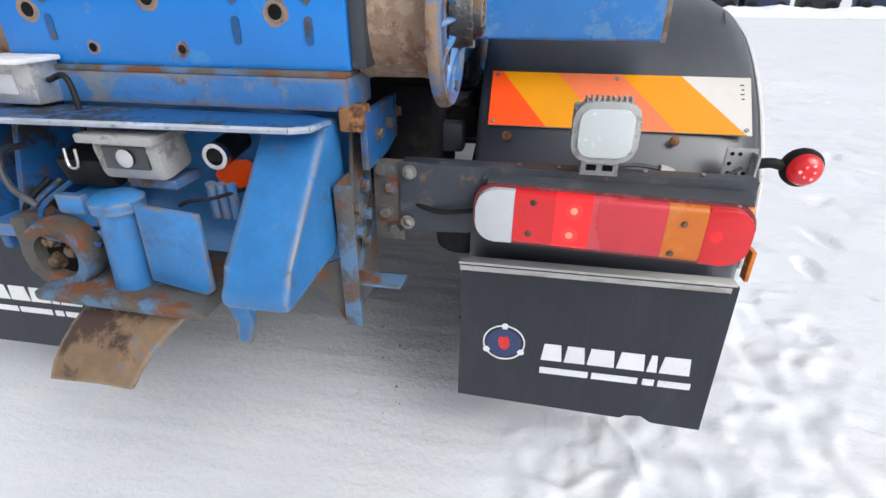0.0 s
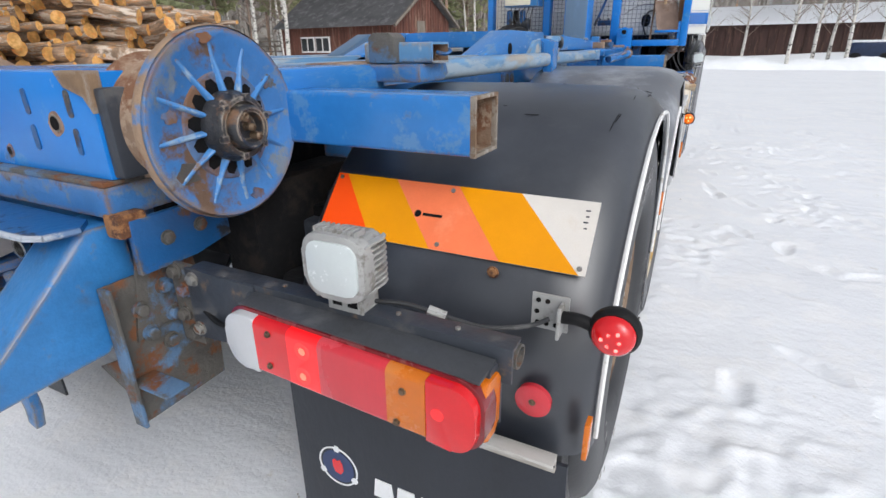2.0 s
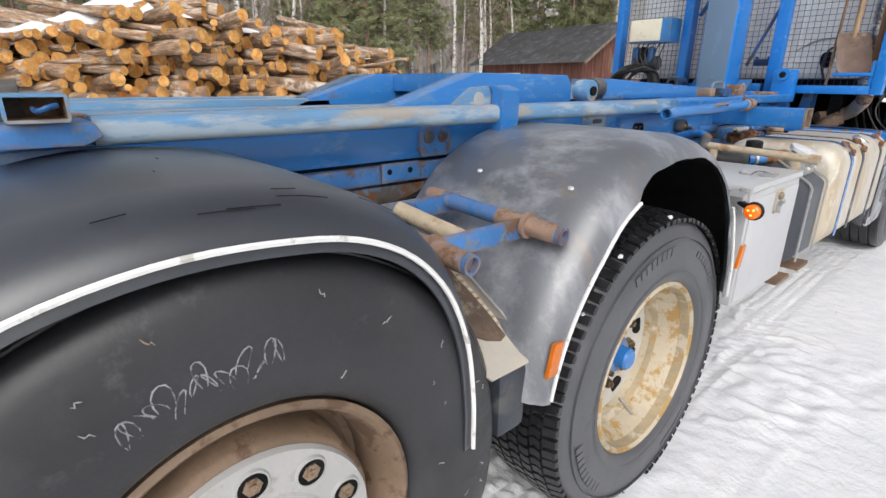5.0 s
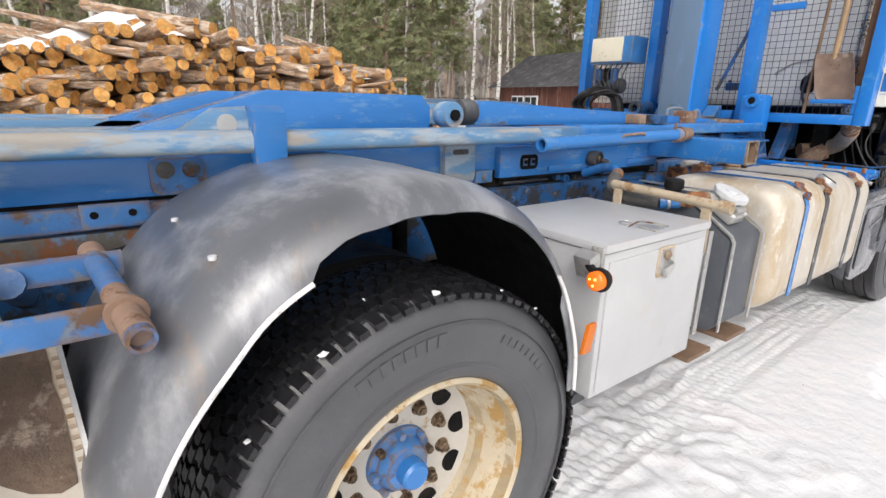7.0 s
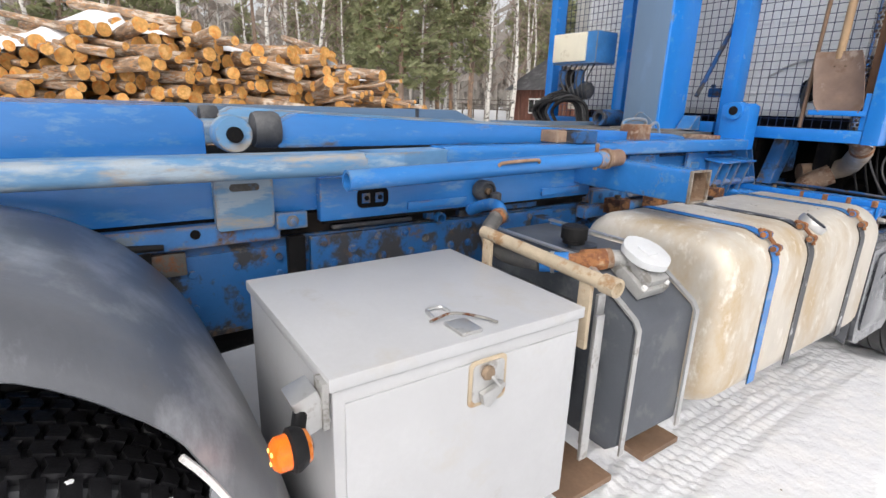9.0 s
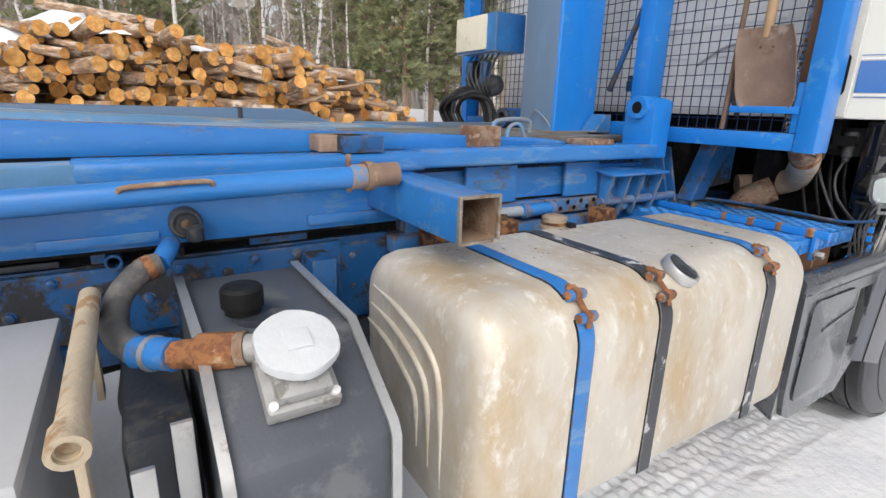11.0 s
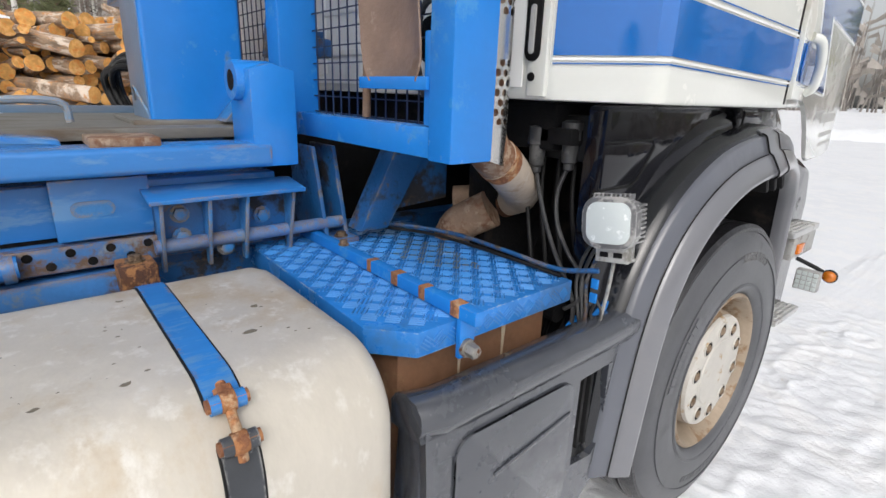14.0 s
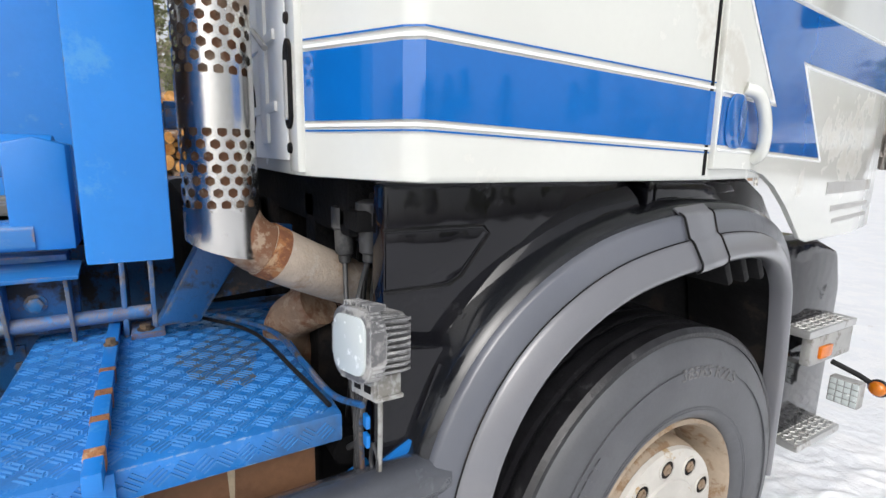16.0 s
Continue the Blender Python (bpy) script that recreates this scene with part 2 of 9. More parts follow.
rim_dirty = mat("dirty tan rim", (0.34, 0.27, 0.20), 0.6, var=0.15, stain=(0.22, 0.14, 0.08), amount=0.45, stain_scale=9, bump=0.08)
rim_brown = mat("brown dirty rim", (0.24, 0.165, 0.11), 0.65, var=0.2, stain=(0.13, 0.08, 0.05), amount=0.45, stain_scale=12, bump=0.12)
tank_alu = mat("dull aluminium tank", (0.64, 0.595, 0.515), 0.45, metal=0.18, var=0.10, scale=3, stain=(0.48, 0.37, 0.23), amount=0.60, stain_scale=3.4, stain_rough=0.48, second=(0.76, 0.735, 0.68), amount2=0.38, scale2=22, bump=0.06, bump_scale=30, coat=0.15, film=0.5, soft=0.17, stretch=(1, 1, 0.5))
strap_black = mat("scuffed black strap paint", (0.050, 0.055, 0.064), 0.4, var=0.15, scale=8, second=(0.50, 0.51, 0.53), amount2=0.30, scale2=16, bump=0.05, chip=(0.34, 0.33, 0.32), chips=0.7, chip_size=0.004, soft=0.03)
cut_steel = mat("dull cut steel edge", (0.27, 0.235, 0.195), 0.6, var=0.2, scale=12, stain=(0.16, 0.10, 0.06), amount=0.45, stain_scale=16, second=(0.36, 0.34, 0.31), amount2=0.35, scale2=20, bump=0.15)
hub_black = mat("greasy black hub with rust", (0.028, 0.029, 0.033), 0.36, var=0.25, scale=14, stain=(0.15, 0.085, 0.05), amount=0.34, stain_scale=16, second=(0.24, 0.21, 0.18), amount2=0.22, scale2=26, bump=0.25, bump_scale=60, chip=(0.30, 0.24, 0.18), chips=0.7, chip_size=0.006)
hub_stain = mat("rust halo on blue paint", (0.085, 0.17, 0.33), 0.5, var=0.2, scale=12, stain=(0.15, 0.08, 0.045), amount=0.75, stain_scale=13, second=(0.05, 0.045, 0.045), amount2=0.35, scale2=18, bump=0.12, soft=0.16)
blue_cast = mat("scuffed blue casting paint", (0.065, 0.225, 0.52), 0.36, var=0.15, scale=12, stain=(0.17, 0.12, 0.085), amount=0.30, stain_scale=15, second=(0.22, 0.31, 0.42), amount2=0.40, scale2=22, bump=0.08)
cable_black = mat("dusty black cable", (0.040, 0.041, 0.044), 0.5, var=0.2, scale=12, stain=(0.09, 0.09, 0.09), amount=0.35, stain_scale=14, bump=0.1)
guide_rust = mat("rust and dried mud on old blue paint", (0.225, 0.145, 0.085), 0.75, var=0.2, scale=9, stain=(0.055, 0.034, 0.026), amount=0.55, stain_scale=5.5, second=(0.06, 0.16, 0.34), amount2=0.24, scale2=13, bump=0.2, soft=0.06, chip=(0.30, 0.21, 0.13), chips=0.9, chip_size=0.012)
alu = mat("aluminium", (0.62, 0.62, 0.61), 0.36, metal=0.75, var=0.1, stain=(0.48, 0.46, 0.44), amount=0.35, stain_scale=14, bump=0.04)
chrome = mat("brushed stainless", (0.70, 0.69, 0.67), 0.27, metal=1.0, var=0.08, second=(0.46, 0.41, 0.36), amount2=0.3, scale2=9, bump=0.02)
box_grey = mat("pale grey tool box", (0.50, 0.51, 0.525), 0.34, var=0.05, scale=3, stain=(0.40, 0.385, 0.35), amount=0.10, stain_scale=9, stain_rough=0.5, second=(0.46, 0.44, 0.40), amount2=0.30, scale2=4, bump=0.03, soft=0.2)
edge_alu = mat("oxidised aluminium rail", (0.60, 0.585, 0.55), 0.5, metal=0.3, var=0.12, stain=(0.40, 0.37, 0.33), amount=0.35, stain_scale=9, bump=0.06, stretch=(0.3, 1, 1))
brown_box = mat("brown rusted sheet steel", (0.21, 0.105, 0.055), 0.6, var=0.2, scale=2.5, stain=(0.15, 0.075, 0.04), amount=0.4, stain_scale=3, second=(0.28, 0.17, 0.09), amount2=0.2, scale2=5, bump=0.08)
tray_pale = mat("pale dusty tray", (0.50, 0.46, 0.40), 0.6, var=0.1, scale=4, stain=(0.42, 0.34, 0.26), amount=0.3, stain_scale=4, bump=0.08)
adblue_grey = mat("dark tank plastic", (0.085, 0.095, 0.112), 0.55, var=0.1, stain=(0.14, 0.15, 0.16), amount=0.4, stain_scale=7, bump=0.08, bump_scale=160)
cab_white = mat("cab off-white paint", (0.66, 0.67, 0.63), 0.16, var=0.03, scale=2, second=(0.56, 0.55, 0.50), amount2=0.3, scale2=3, bump=0.004, coat=0.7)
cab_blue = mat("cab stripe blue", (0.003, 0.118, 0.43), 0.06, var=0.04, bump=0.002, coat=0.6)
cab_line = mat("cab pin stripe white", (0.80, 0.81, 0.80), 0.2, var=0.02, bump=0, coat=0.5)
# lighter copy of the cab white; light on the rear wall put into colour
wall_white = mat("cab white brightened for the rear wall", (0.80, 0.81, 0.80), 0.3, var=0.03, scale=2, second=(0.68, 0.67, 0.64), amount2=0.25, scale2=4, bump=0.01)
white_paint = mat("white paint", (0.78, 0.78, 0.77), 0.4, var=0.04, second=(0.5, 0.48, 0.45), amount2=0.35, scale2=20, bump=0.02)
print_white = mat("white print", (0.76, 0.77, 0.78), 0.5, var=0.05, second=(0.45, 0.45, 0.46), amount2=0.12, scale2=90, bump=0.02)
flap_rubber = mat("dusty rubber flap", (0.020, 0.024, 0.033), 0.5, var=0.15, stain=(0.046, 0.051, 0.060), amount=0.45, stain_scale=5, bump=0.1, stretch=(1, 1, 0.35), soft=0.18)
red_lens = mat("red lens", (0.46, 0.006, 0.011), 0.16, var=0.10, scale=9, second=(0.46, 0.06, 0.065), amount2=0.22, scale2=8, bump=0.02, bump_scale=160, coat=0.5, glow=(1, 0.012, 0.012), glow_power=0.22, soft=0.2)
red_lens_pale = mat("pale red lens", (0.60, 0.030, 0.045), 0.22, var=0.08, second=(0.66, 0.12, 0.14), amount2=0.45, scale2=7, bump=0.02, bump_scale=160, coat=0.4, soft=0.25, stretch=(1, 1, 0.3))
amber_lens = mat("amber lens", (0.62, 0.155, 0.006), 0.22, var=0.08, second=(0.58, 0.23, 0.06), amount2=0.3, scale2=8, bump=0.02, bump_scale=160, coat=0.3, soft=0.2)
white_lens = mat("clear lens", (0.52, 0.53, 0.55), 0.2, var=0.06, bump=0.02, coat=0.3)
lamp_face = mat("frosted lamp glass", (0.56, 0.61, 0.61), 0.2, var=0.04, second=(0.75, 0.78, 0.78), amount2=0.2, scale2=40, bump=0.02, bump_scale=200, coat=0.4)
lit_red = mat("lit red lamp", (0.9, 0.1, 0.08), 0.3, bump=0, glow=(1.0, 0.16, 0.14), glow_power=3.0)
soft_red = mat("glowing red lens spot", (0.60, 0.008, 0.010), 0.2, bump=0, coat=0.4, glow=(1.0, 0.030, 0.022), glow_power=0.9)
bulb_core = mat("lit bulb behind red lens", (0.8, 0.2, 0.12), 0.3, bump=0, glow=(1.0, 0.10, 0.06), glow_power=1.5)
red_lit = mat("lit red lens", (0.55, 0.006, 0.010), 0.16, var=0.08, scale=9, bump=0.02, bump_scale=160, coat=0.5, glow=(1, 0.012, 0.012), glow_power=0.55)
red_rim = mat("dark red lens frame", (0.20, 0.012, 0.016), 0.25, var=0.15, scale=9, stain=(0.20, 0.10, 0.10), amount=0.3, stain_scale=12, bump=0.02, coat=0.5, soft=0.2)
lit_amber = mat("lit amber lamp", (0.78, 0.15, 0.006), 0.15, var=0.15, scale=60, bump=0.05, bump_scale=200, coat=0.5, glow=(1.0, 0.16, 0.0), glow_power=0.45)
lit_diode = mat("lit amber diode", (0.9, 0.5, 0.1), 0.3, bump=0, glow=(1.0, 0.55, 0.12), glow_power=2.2)
lamp_grey = mat("grey lamp casting", (0.42, 0.42, 0.41), 0.6, metal=0.3, var=0.12, stain=(0.25, 0.24, 0.22), amount=0.45, stain_scale=18, bump=0.12)
mk_red = mat("orange red reflective film", (0.98, 0.085, 0.004), 0.4, var=0.03, bump=0.03, bump_scale=300, spec=0.25)
mk_pale = mat("pale orange reflective film", (0.95, 0.215, 0.085), 0.4, var=0.08, second=(0.95, 0.32, 0.17), amount2=0.35, scale2=9, bump=0.03, bump_scale=300, spec=0.25, soft=0.25)
mk_yellow = mat("yellow reflective film", (0.82, 0.315, 0.0), 0.4, var=0.05, bump=0.03, bump_scale=300, spec=0.25)
mk_white = mat("white reflective film", (0.70, 0.66, 0.61), 0.4, var=0.06, second=(0.62, 0.55, 0.47), amount2=0.3, scale2=12, bump=0.03, bump_scale=300, spec=0.25, soft=0.2)
lid_dusty = mat("dusty black lamp housing", (0.060, 0.064, 0.072), 0.6, var=0.2, stain=(0.14, 0.14, 0.145), amount=0.42, stain_scale=6, second=(0.035, 0.036, 0.04), amount2=0.3, scale2=20, bump=0.1, soft=0.15)
emblem_blue = mat("printed navy blue", (0.030, 0.050, 0.130), 0.5, var=0.08, bump=0.02)
marker_amber = mat("deep amber lens", (0.55, 0.15, 0.005), 0.2, var=0.08, bump=0.01, coat=0.4)
rubber_black = mat("black rubber", (0.012, 0.012, 0.013), 0.6, var=0.2, bump=0.1, spec=0.25)
rubber_grey = mat("grey rubber hose", (0.09, 0.09, 0.09), 0.7, var=0.2, stain=(0.16, 0.15, 0.14), amount=0.5, bump=0.1)
# the shade of gaps and openings, as a near-black colour; dark parts too
dark_void = mat("near black for shaded gaps and dark parts", (0.009, 0.009, 0.010), 0.85, var=0.3, second=(0.020, 0.016, 0.014), amount2=0.4, scale2=6, bump=0.2, spec=0.15)
dirt = mat("wet brown dirt", (0.13, 0.088, 0.062), 0.7, var=0.3, stain=(0.26, 0.21, 0.17), amount=0.35, stain_scale=9, bump=0.4)
mud_crumb = mat("dry brown mud", (0.30, 0.235, 0.175), 0.9, var=0.3, scale=20, bump=0.3, island=0.4)
cap_white = mat("frosty white plastic cap", (0.66, 0.68, 0.70), 0.45, var=0.08, bump=0.08)
bolt_steel = mat("bolt steel", (0.34, 0.33, 0.31), 0.45, metal=0.6, var=0.2, stain=RUST, amount=0.4, stain_scale=40, bump=0.1)
nut_brown = mat("brown wheel nut", (0.20, 0.14, 0.09), 0.6, metal=0.4, var=0.25, stain=(0.07, 0.045, 0.03), amount=0.6, stain_scale=50, bump=0.2)
speck = mat("dried dark specks", (0.22, 0.19, 0.14), 0.7, var=0.2, bump=0.05)
nut_pale = mat("tan wheel nut", (0.30, 0.22, 0.15), 0.6, metal=0.3, var=0.2, stain=(0.16, 0.10, 0.06), amount=0.45, stain_scale=50, bump=0.15)
snow_stuff = mat("snow", (0.86, 0.88, 0.91), 0.7, var=0.03, scale=2, bump=0.15, bump_scale=30)
bark = mat("log bark", (0.40, 0.275, 0.185), 0.9, var=0.35, scale=3, stain=(0.62, 0.53, 0.44), amount=0.52, stain_scale=2.2, second=(0.50, 0.25, 0.10), amount2=0.42, scale2=6, bump=0.6, bump_scale=25)
log_end = mat("sawn log end", (0.78, 0.41, 0.120), 0.8, var=0.2, scale=3, stain=(0.80, 0.50, 0.22), amount=0.42, stain_scale=1.5, second=(0.66, 0.21, 0.03), amount2=0.46, scale2=2.5, bump=0.2, bump_scale=40, soft=0.15)
cream = mat("cream painted lid", (0.74, 0.70, 0.56), 0.4, var=0.04, second=(0.62, 0.57, 0.44), amount2=0.3, scale2=14, bump=0.02)
red_wood = mat("red stained boards", (0.150, 0.058, 0.040), 0.85, var=0.3, scale=3, second=(0.21, 0.125, 0.09), amount2=0.4, scale2=5, bump=0.3, stretch=(1, 1, 0.15))
roof_felt = mat("grey roofing felt", (0.17, 0.17, 0.178), 0.85, var=0.2, scale=1.5, second=(0.24, 0.24, 0.245), amount2=0.4, scale2=3, bump=0.2)
streak = mat("pale scratch", (0.36, 0.35, 0.34), 0.6, var=0.2, stain=(0.30, 0.20, 0.13), amount=0.4, stain_scale=20, bump=0.05)
chalk = mat("faded chalk", (0.34, 0.345, 0.36), 0.8, var=0.25, scale=30, second=(0.08, 0.08, 0.085), amount2=0.5, scale2=60, bump=0.05)
shovel_steel = mat("brown weathered shovel steel", (0.215, 0.145, 0.110), 0.55, var=0.15, scale=9, stain=(0.17, 0.11, 0.078), amount=0.4, stain_scale=7, second=(0.31, 0.25, 0.21), amount2=0.25, scale2=10, bump=0.12)
wood_grey = mat("grey weathered wood", (0.20, 0.17, 0.14), 0.85, var=0.25, bump=0.3, stretch=(1, 1, 0.2))
handle_wood = mat("worn wooden handle", (0.42, 0.28, 0.16), 0.6, var=0.2, bump=0.1)
stick_wood = mat("dark old wooden stick", (0.20, 0.125, 0.08), 0.7, var=0.2, bump=0.1)
pine_bark = mat("pine bark", (0.30, 0.215, 0.165), 0.9, var=0.2, scale=2, second=(0.44, 0.27, 0.16), amount2=0.4, scale2=1.2, bump=0.4, bump_scale=12)
birch_bark = mat("birch bark", (0.62, 0.60, 0.56), 0.75, var=0.1, scale=3, stain=(0.05, 0.045, 0.04), amount=0.42, stain_scale=3.5, bump=0.2, bump_scale=12, stretch=(1, 1, 2.5))
twig = mat("bare twigs", (0.26, 0.20, 0.165), 0.9, var=0.2, bump=0)
needles = mat("pine needles", (0.33, 0.35, 0.205), 0.7, var=0.2, scale=0.8, second=(0.38, 0.385, 0.235), amount2=0.5, scale2=1.7, bump=0, island=0.15)
# light shines through the thin needle sprays
nn, nl = needles.node_tree.nodes, needles.node_tree.links
through_light, leaf_mix = nn.new("ShaderNodeBsdfTranslucent"), nn.new("ShaderNodeMixShader")
through_light.inputs["Color"].default_value = (0.40, 0.43, 0.22, 1)
leaf_mix.inputs[0].default_value = 0.5
nl.new(nn["Principled BSDF"].outputs[0], leaf_mix.inputs[1])
nl.new(through_light.outputs[0], leaf_mix.inputs[2])
nl.new(leaf_mix.outputs[0], nn["Material Output"].inputs["Surface"])
# distance haze is mixed into this pale trunk colour
far_bark = mat("far wood with haze in its colour", (0.44, 0.405, 0.37), 0.9, var=0.2, scale=0.3, bump=0, island=0.5)
barn_wood = mat("dark brown barn boards", (0.055, 0.026, 0.021), 0.85, var=0.3, scale=3, second=(0.085, 0.045, 0.033), amount2=0.4, scale2=5, bump=0.3, stretch=(1, 1, 0.15))
window_glass = mat("dark window glass", (0.03, 0.035, 0.04), 0.06, var=0.1, bump=0, coat=0.5)
tarp = mat("black tarpaulin", (0.016, 0.018, 0.024), 0.4, var=0.2, bump=0.2, bump_scale=10)
mdark = mat("dark blue machine paint", (0.015, 0.03, 0.08), 0.4, var=0.2, bump=0.05)


# ---- building helpers ----
def finish(ob_name, bm, material, parent=None, label="", smooth=40):
    me = bpy.data.meshes.new(ob_name)
    bmesh.ops.recalc_face_normals(bm, faces=bm.faces[:])
    bm.to_mesh(me)
    bm.free()
    for m in material if isinstance(material, (list, tuple)) else (material,):
        me.materials.append(m)
    if smooth:
        me.polygons.foreach_set("use_smooth", [True] * len(me.polygons))
        me.set_sharp_from_angle(angle=radians(smooth))
    ob = new(ob_name, me)
    if parent:
        ob.parent = parent
    return tagged(ob, label)


def part(name, bm, material, parent, label="", smooth=40):
    """Links a bmesh as one mesh object under a thing or under a part."""
    return finish(name, bm, material, parent, label, smooth)


def thing(name, label, category, group="", kind=""):
    return tagged(new(name), label, category, group, kind)


def add_box(bm, a, b, bevel=0.0, turn=None, about=None):
    c = Vector([(p + q) / 2 for p, q in zip(a, b)])
    s = Matrix.Diagonal([abs(q - p) for p, q in zip(a, b)] + [1])
    m = Matrix.Translation(c) @ s
    made = bmesh.ops.create_cube(bm, size=1, matrix=m)["verts"]
    if bevel:
        edges = list({e for v in made for e in v.link_edges})
        r = bmesh.ops.bevel(bm, geom=edges, offset=bevel, segments=2, profile=0.6, affect="EDGES")
        made = list({v for v in made if v.is_valid} | set(r["verts"]))
    if turn:
        p = Vector(about) if about else c
        rot = Matrix.Translation(p) @ Euler([radians(t) for t in turn]).to_matrix().to_4x4() @ Matrix.Translation(-p)
        bmesh.ops.transform(bm, matrix=rot, verts=made)
    return made


def box(name, a, b, material, parent, bevel=0.004, turn=None, about=None, label=""):
    bm = bmesh.new()
    add_box(bm, a, b, bevel, turn, about)
    return part(name, bm, material, parent, label)


def bend(pts, n=8):
    """A smooth line through the points."""
    pts = [Vector(p) for p in pts]
    ext = [2 * pts[0] - pts[1], *pts, 2 * pts[-1] - pts[-2]]
    out = []
    for i in range(1, len(ext) - 2):
        p0, p1, p2, p3 = ext[i - 1:i + 3]
        for k in range(n):
            t = k / n
            out.append(0.5 * (2 * p1 + (p2 - p0) * t + (2 * p0 - 5 * p1 + 4 * p2 - p3) * t * t + (3 * p1 - p0 - 3 * p2 + p3) * t ** 3))
    return out + [pts[-1]]


def add_rod(bm, pts, r, seg=10, ends=None, hollow=0.0):
    """A round bar along the points; ends: radius at each point; hollow: open end with this wall."""
    pts = [Vector(p) for p in pts]
    rad = ends or [r] * len(pts)
    side, rings = None, []
    for i, p in enumerate(pts):
        d = (pts[min(i + 1, len(pts) - 1)] - pts[max(i - 1, 0)]).normalized()
        if side is None:
            side = d.orthogonal().normalized()
        side = (side - d * side.dot(d)).normalized()
        up = d.cross(side)
        rings.append([bm.verts.new(p + (side * math.cos(a) + up * math.sin(a)) * rad[i]) for a in (2 * math.pi * k / seg for k in range(seg))])
    for u, v in zip(rings, rings[1:]):
        for k in range(seg):
            bm.faces.new((u[k], u[(k + 1) % seg], v[(k + 1) % seg], v[k]))
    for ring, at, into in ((rings[0], pts[0], pts[1] - pts[0]), (rings[-1], pts[-1], pts[-2] - pts[-1])):
        if hollow:
            inner = [bm.verts.new(at + (v.co - at) * (1 - hollow)) for v in ring]
            deep = [bm.verts.new(v.co + into.normalized() * min(0.06, into.length * 0.45)) for v in inner]
            for k in range(seg):
                j = (k + 1) % seg
                bm.faces.new((ring[k], ring[j], inner[j], inner[k]))
                bm.faces.new((inner[k], inner[j], deep[j], deep[k]))
            bm.faces.new(deep)
        else:
            bm.faces.new(ring)


def rod(name, pts, r, material, parent, seg=10, hollow=0.0, label="", ends=None):
    bm = bmesh.new()
    add_rod(bm, pts, r, seg, ends, hollow)
    return part(name, bm, material, parent, label)


AXES = {"x": lambda u, v, w: (w, u, v), "y": lambda u, v, w: (u, w, v), "z": lambda u, v, w: (u, v, w)}


def add_prism(bm, outline, axis, lo, hi, bevel=0.0):
    place = AXES[axis]
    a = [bm.verts.new(place(u, v, lo)) for u, v in outline]
    b = [bm.verts.new(place(u, v, hi)) for u, v in outline]
    faces = [bm.faces.new(a), bm.faces.new(b[::-1])]
    for i in range(len(a)):
        j = (i + 1) % len(a)
        faces.append(bm.faces.new((a[i], b[i], b[j], a[j])))
    if bevel:
        edges = list({e for f in faces for e in f.edges})
        bmesh.ops.bevel(bm, geom=edges, offset=bevel, segments=2, profile=0.6, affect="EDGES")


def prism(name, outline, axis, lo, hi, material, parent, bevel=0.003, label=""):
    bm = bmesh.new()
    add_prism(bm, outline, axis, lo, hi, bevel)
    return part(name, bm, material, parent, label)


def round_rect(u0, v0, u1, v1, r, n=5):
    out = []
    for cu, cv, a0 in ((u1 - r, v1 - r, 0), (u0 + r, v1 - r, 90), (u0 + r, v0 + r, 180), (u1 - r, v0 + r, 270)):
        for k in range(n + 1):
            a = radians(a0 + 90 * k / n)
            out.append((cu + r * math.cos(a), cv + r * math.sin(a)))
    return out


def circle(cu, cv, r, n=24):
    return [(cu + r * math.cos(2 * math.pi * k / n), cv + r * math.sin(2 * math.pi * k / n)) for k in range(n)]


def add_lathe(bm, prof, centre, axis, seg=40, closed=False):
    """Turns a profile of (radius, along) about an axis through centre."""
    c = Vector(centre)
    rings = []
    for r, h in prof:
        ring = []
        for k in range(seg):
            a = 2 * math.pi * k / seg
            u, v = r * math.cos(a), r * math.sin(a)
            ring.append(bm.verts.new(c + Vector(AXES[axis](u, v, h))))
        rings.append(ring)
    pairs = list(zip(rings, rings[1:]))
    if closed:
        pairs.append((rings[-1], rings[0]))
    for p, q in pairs:
        for k in range(seg):
            j = (k + 1) % seg
            bm.faces.new((p[k], p[j], q[j], q[k]))
    if not closed:
        for ring in (rings[0], rings[-1]):
            bm.faces.new(ring)


def lathe(name, prof, centre, axis, material, parent, seg=40, closed=False, label=""):
    bm = bmesh.new()
    add_lathe(bm, prof, centre, axis, seg, closed)
    bmesh.ops.remove_doubles(bm, verts=bm.verts[:], dist=0.0001)
    return part(name, bm, material, parent, label)


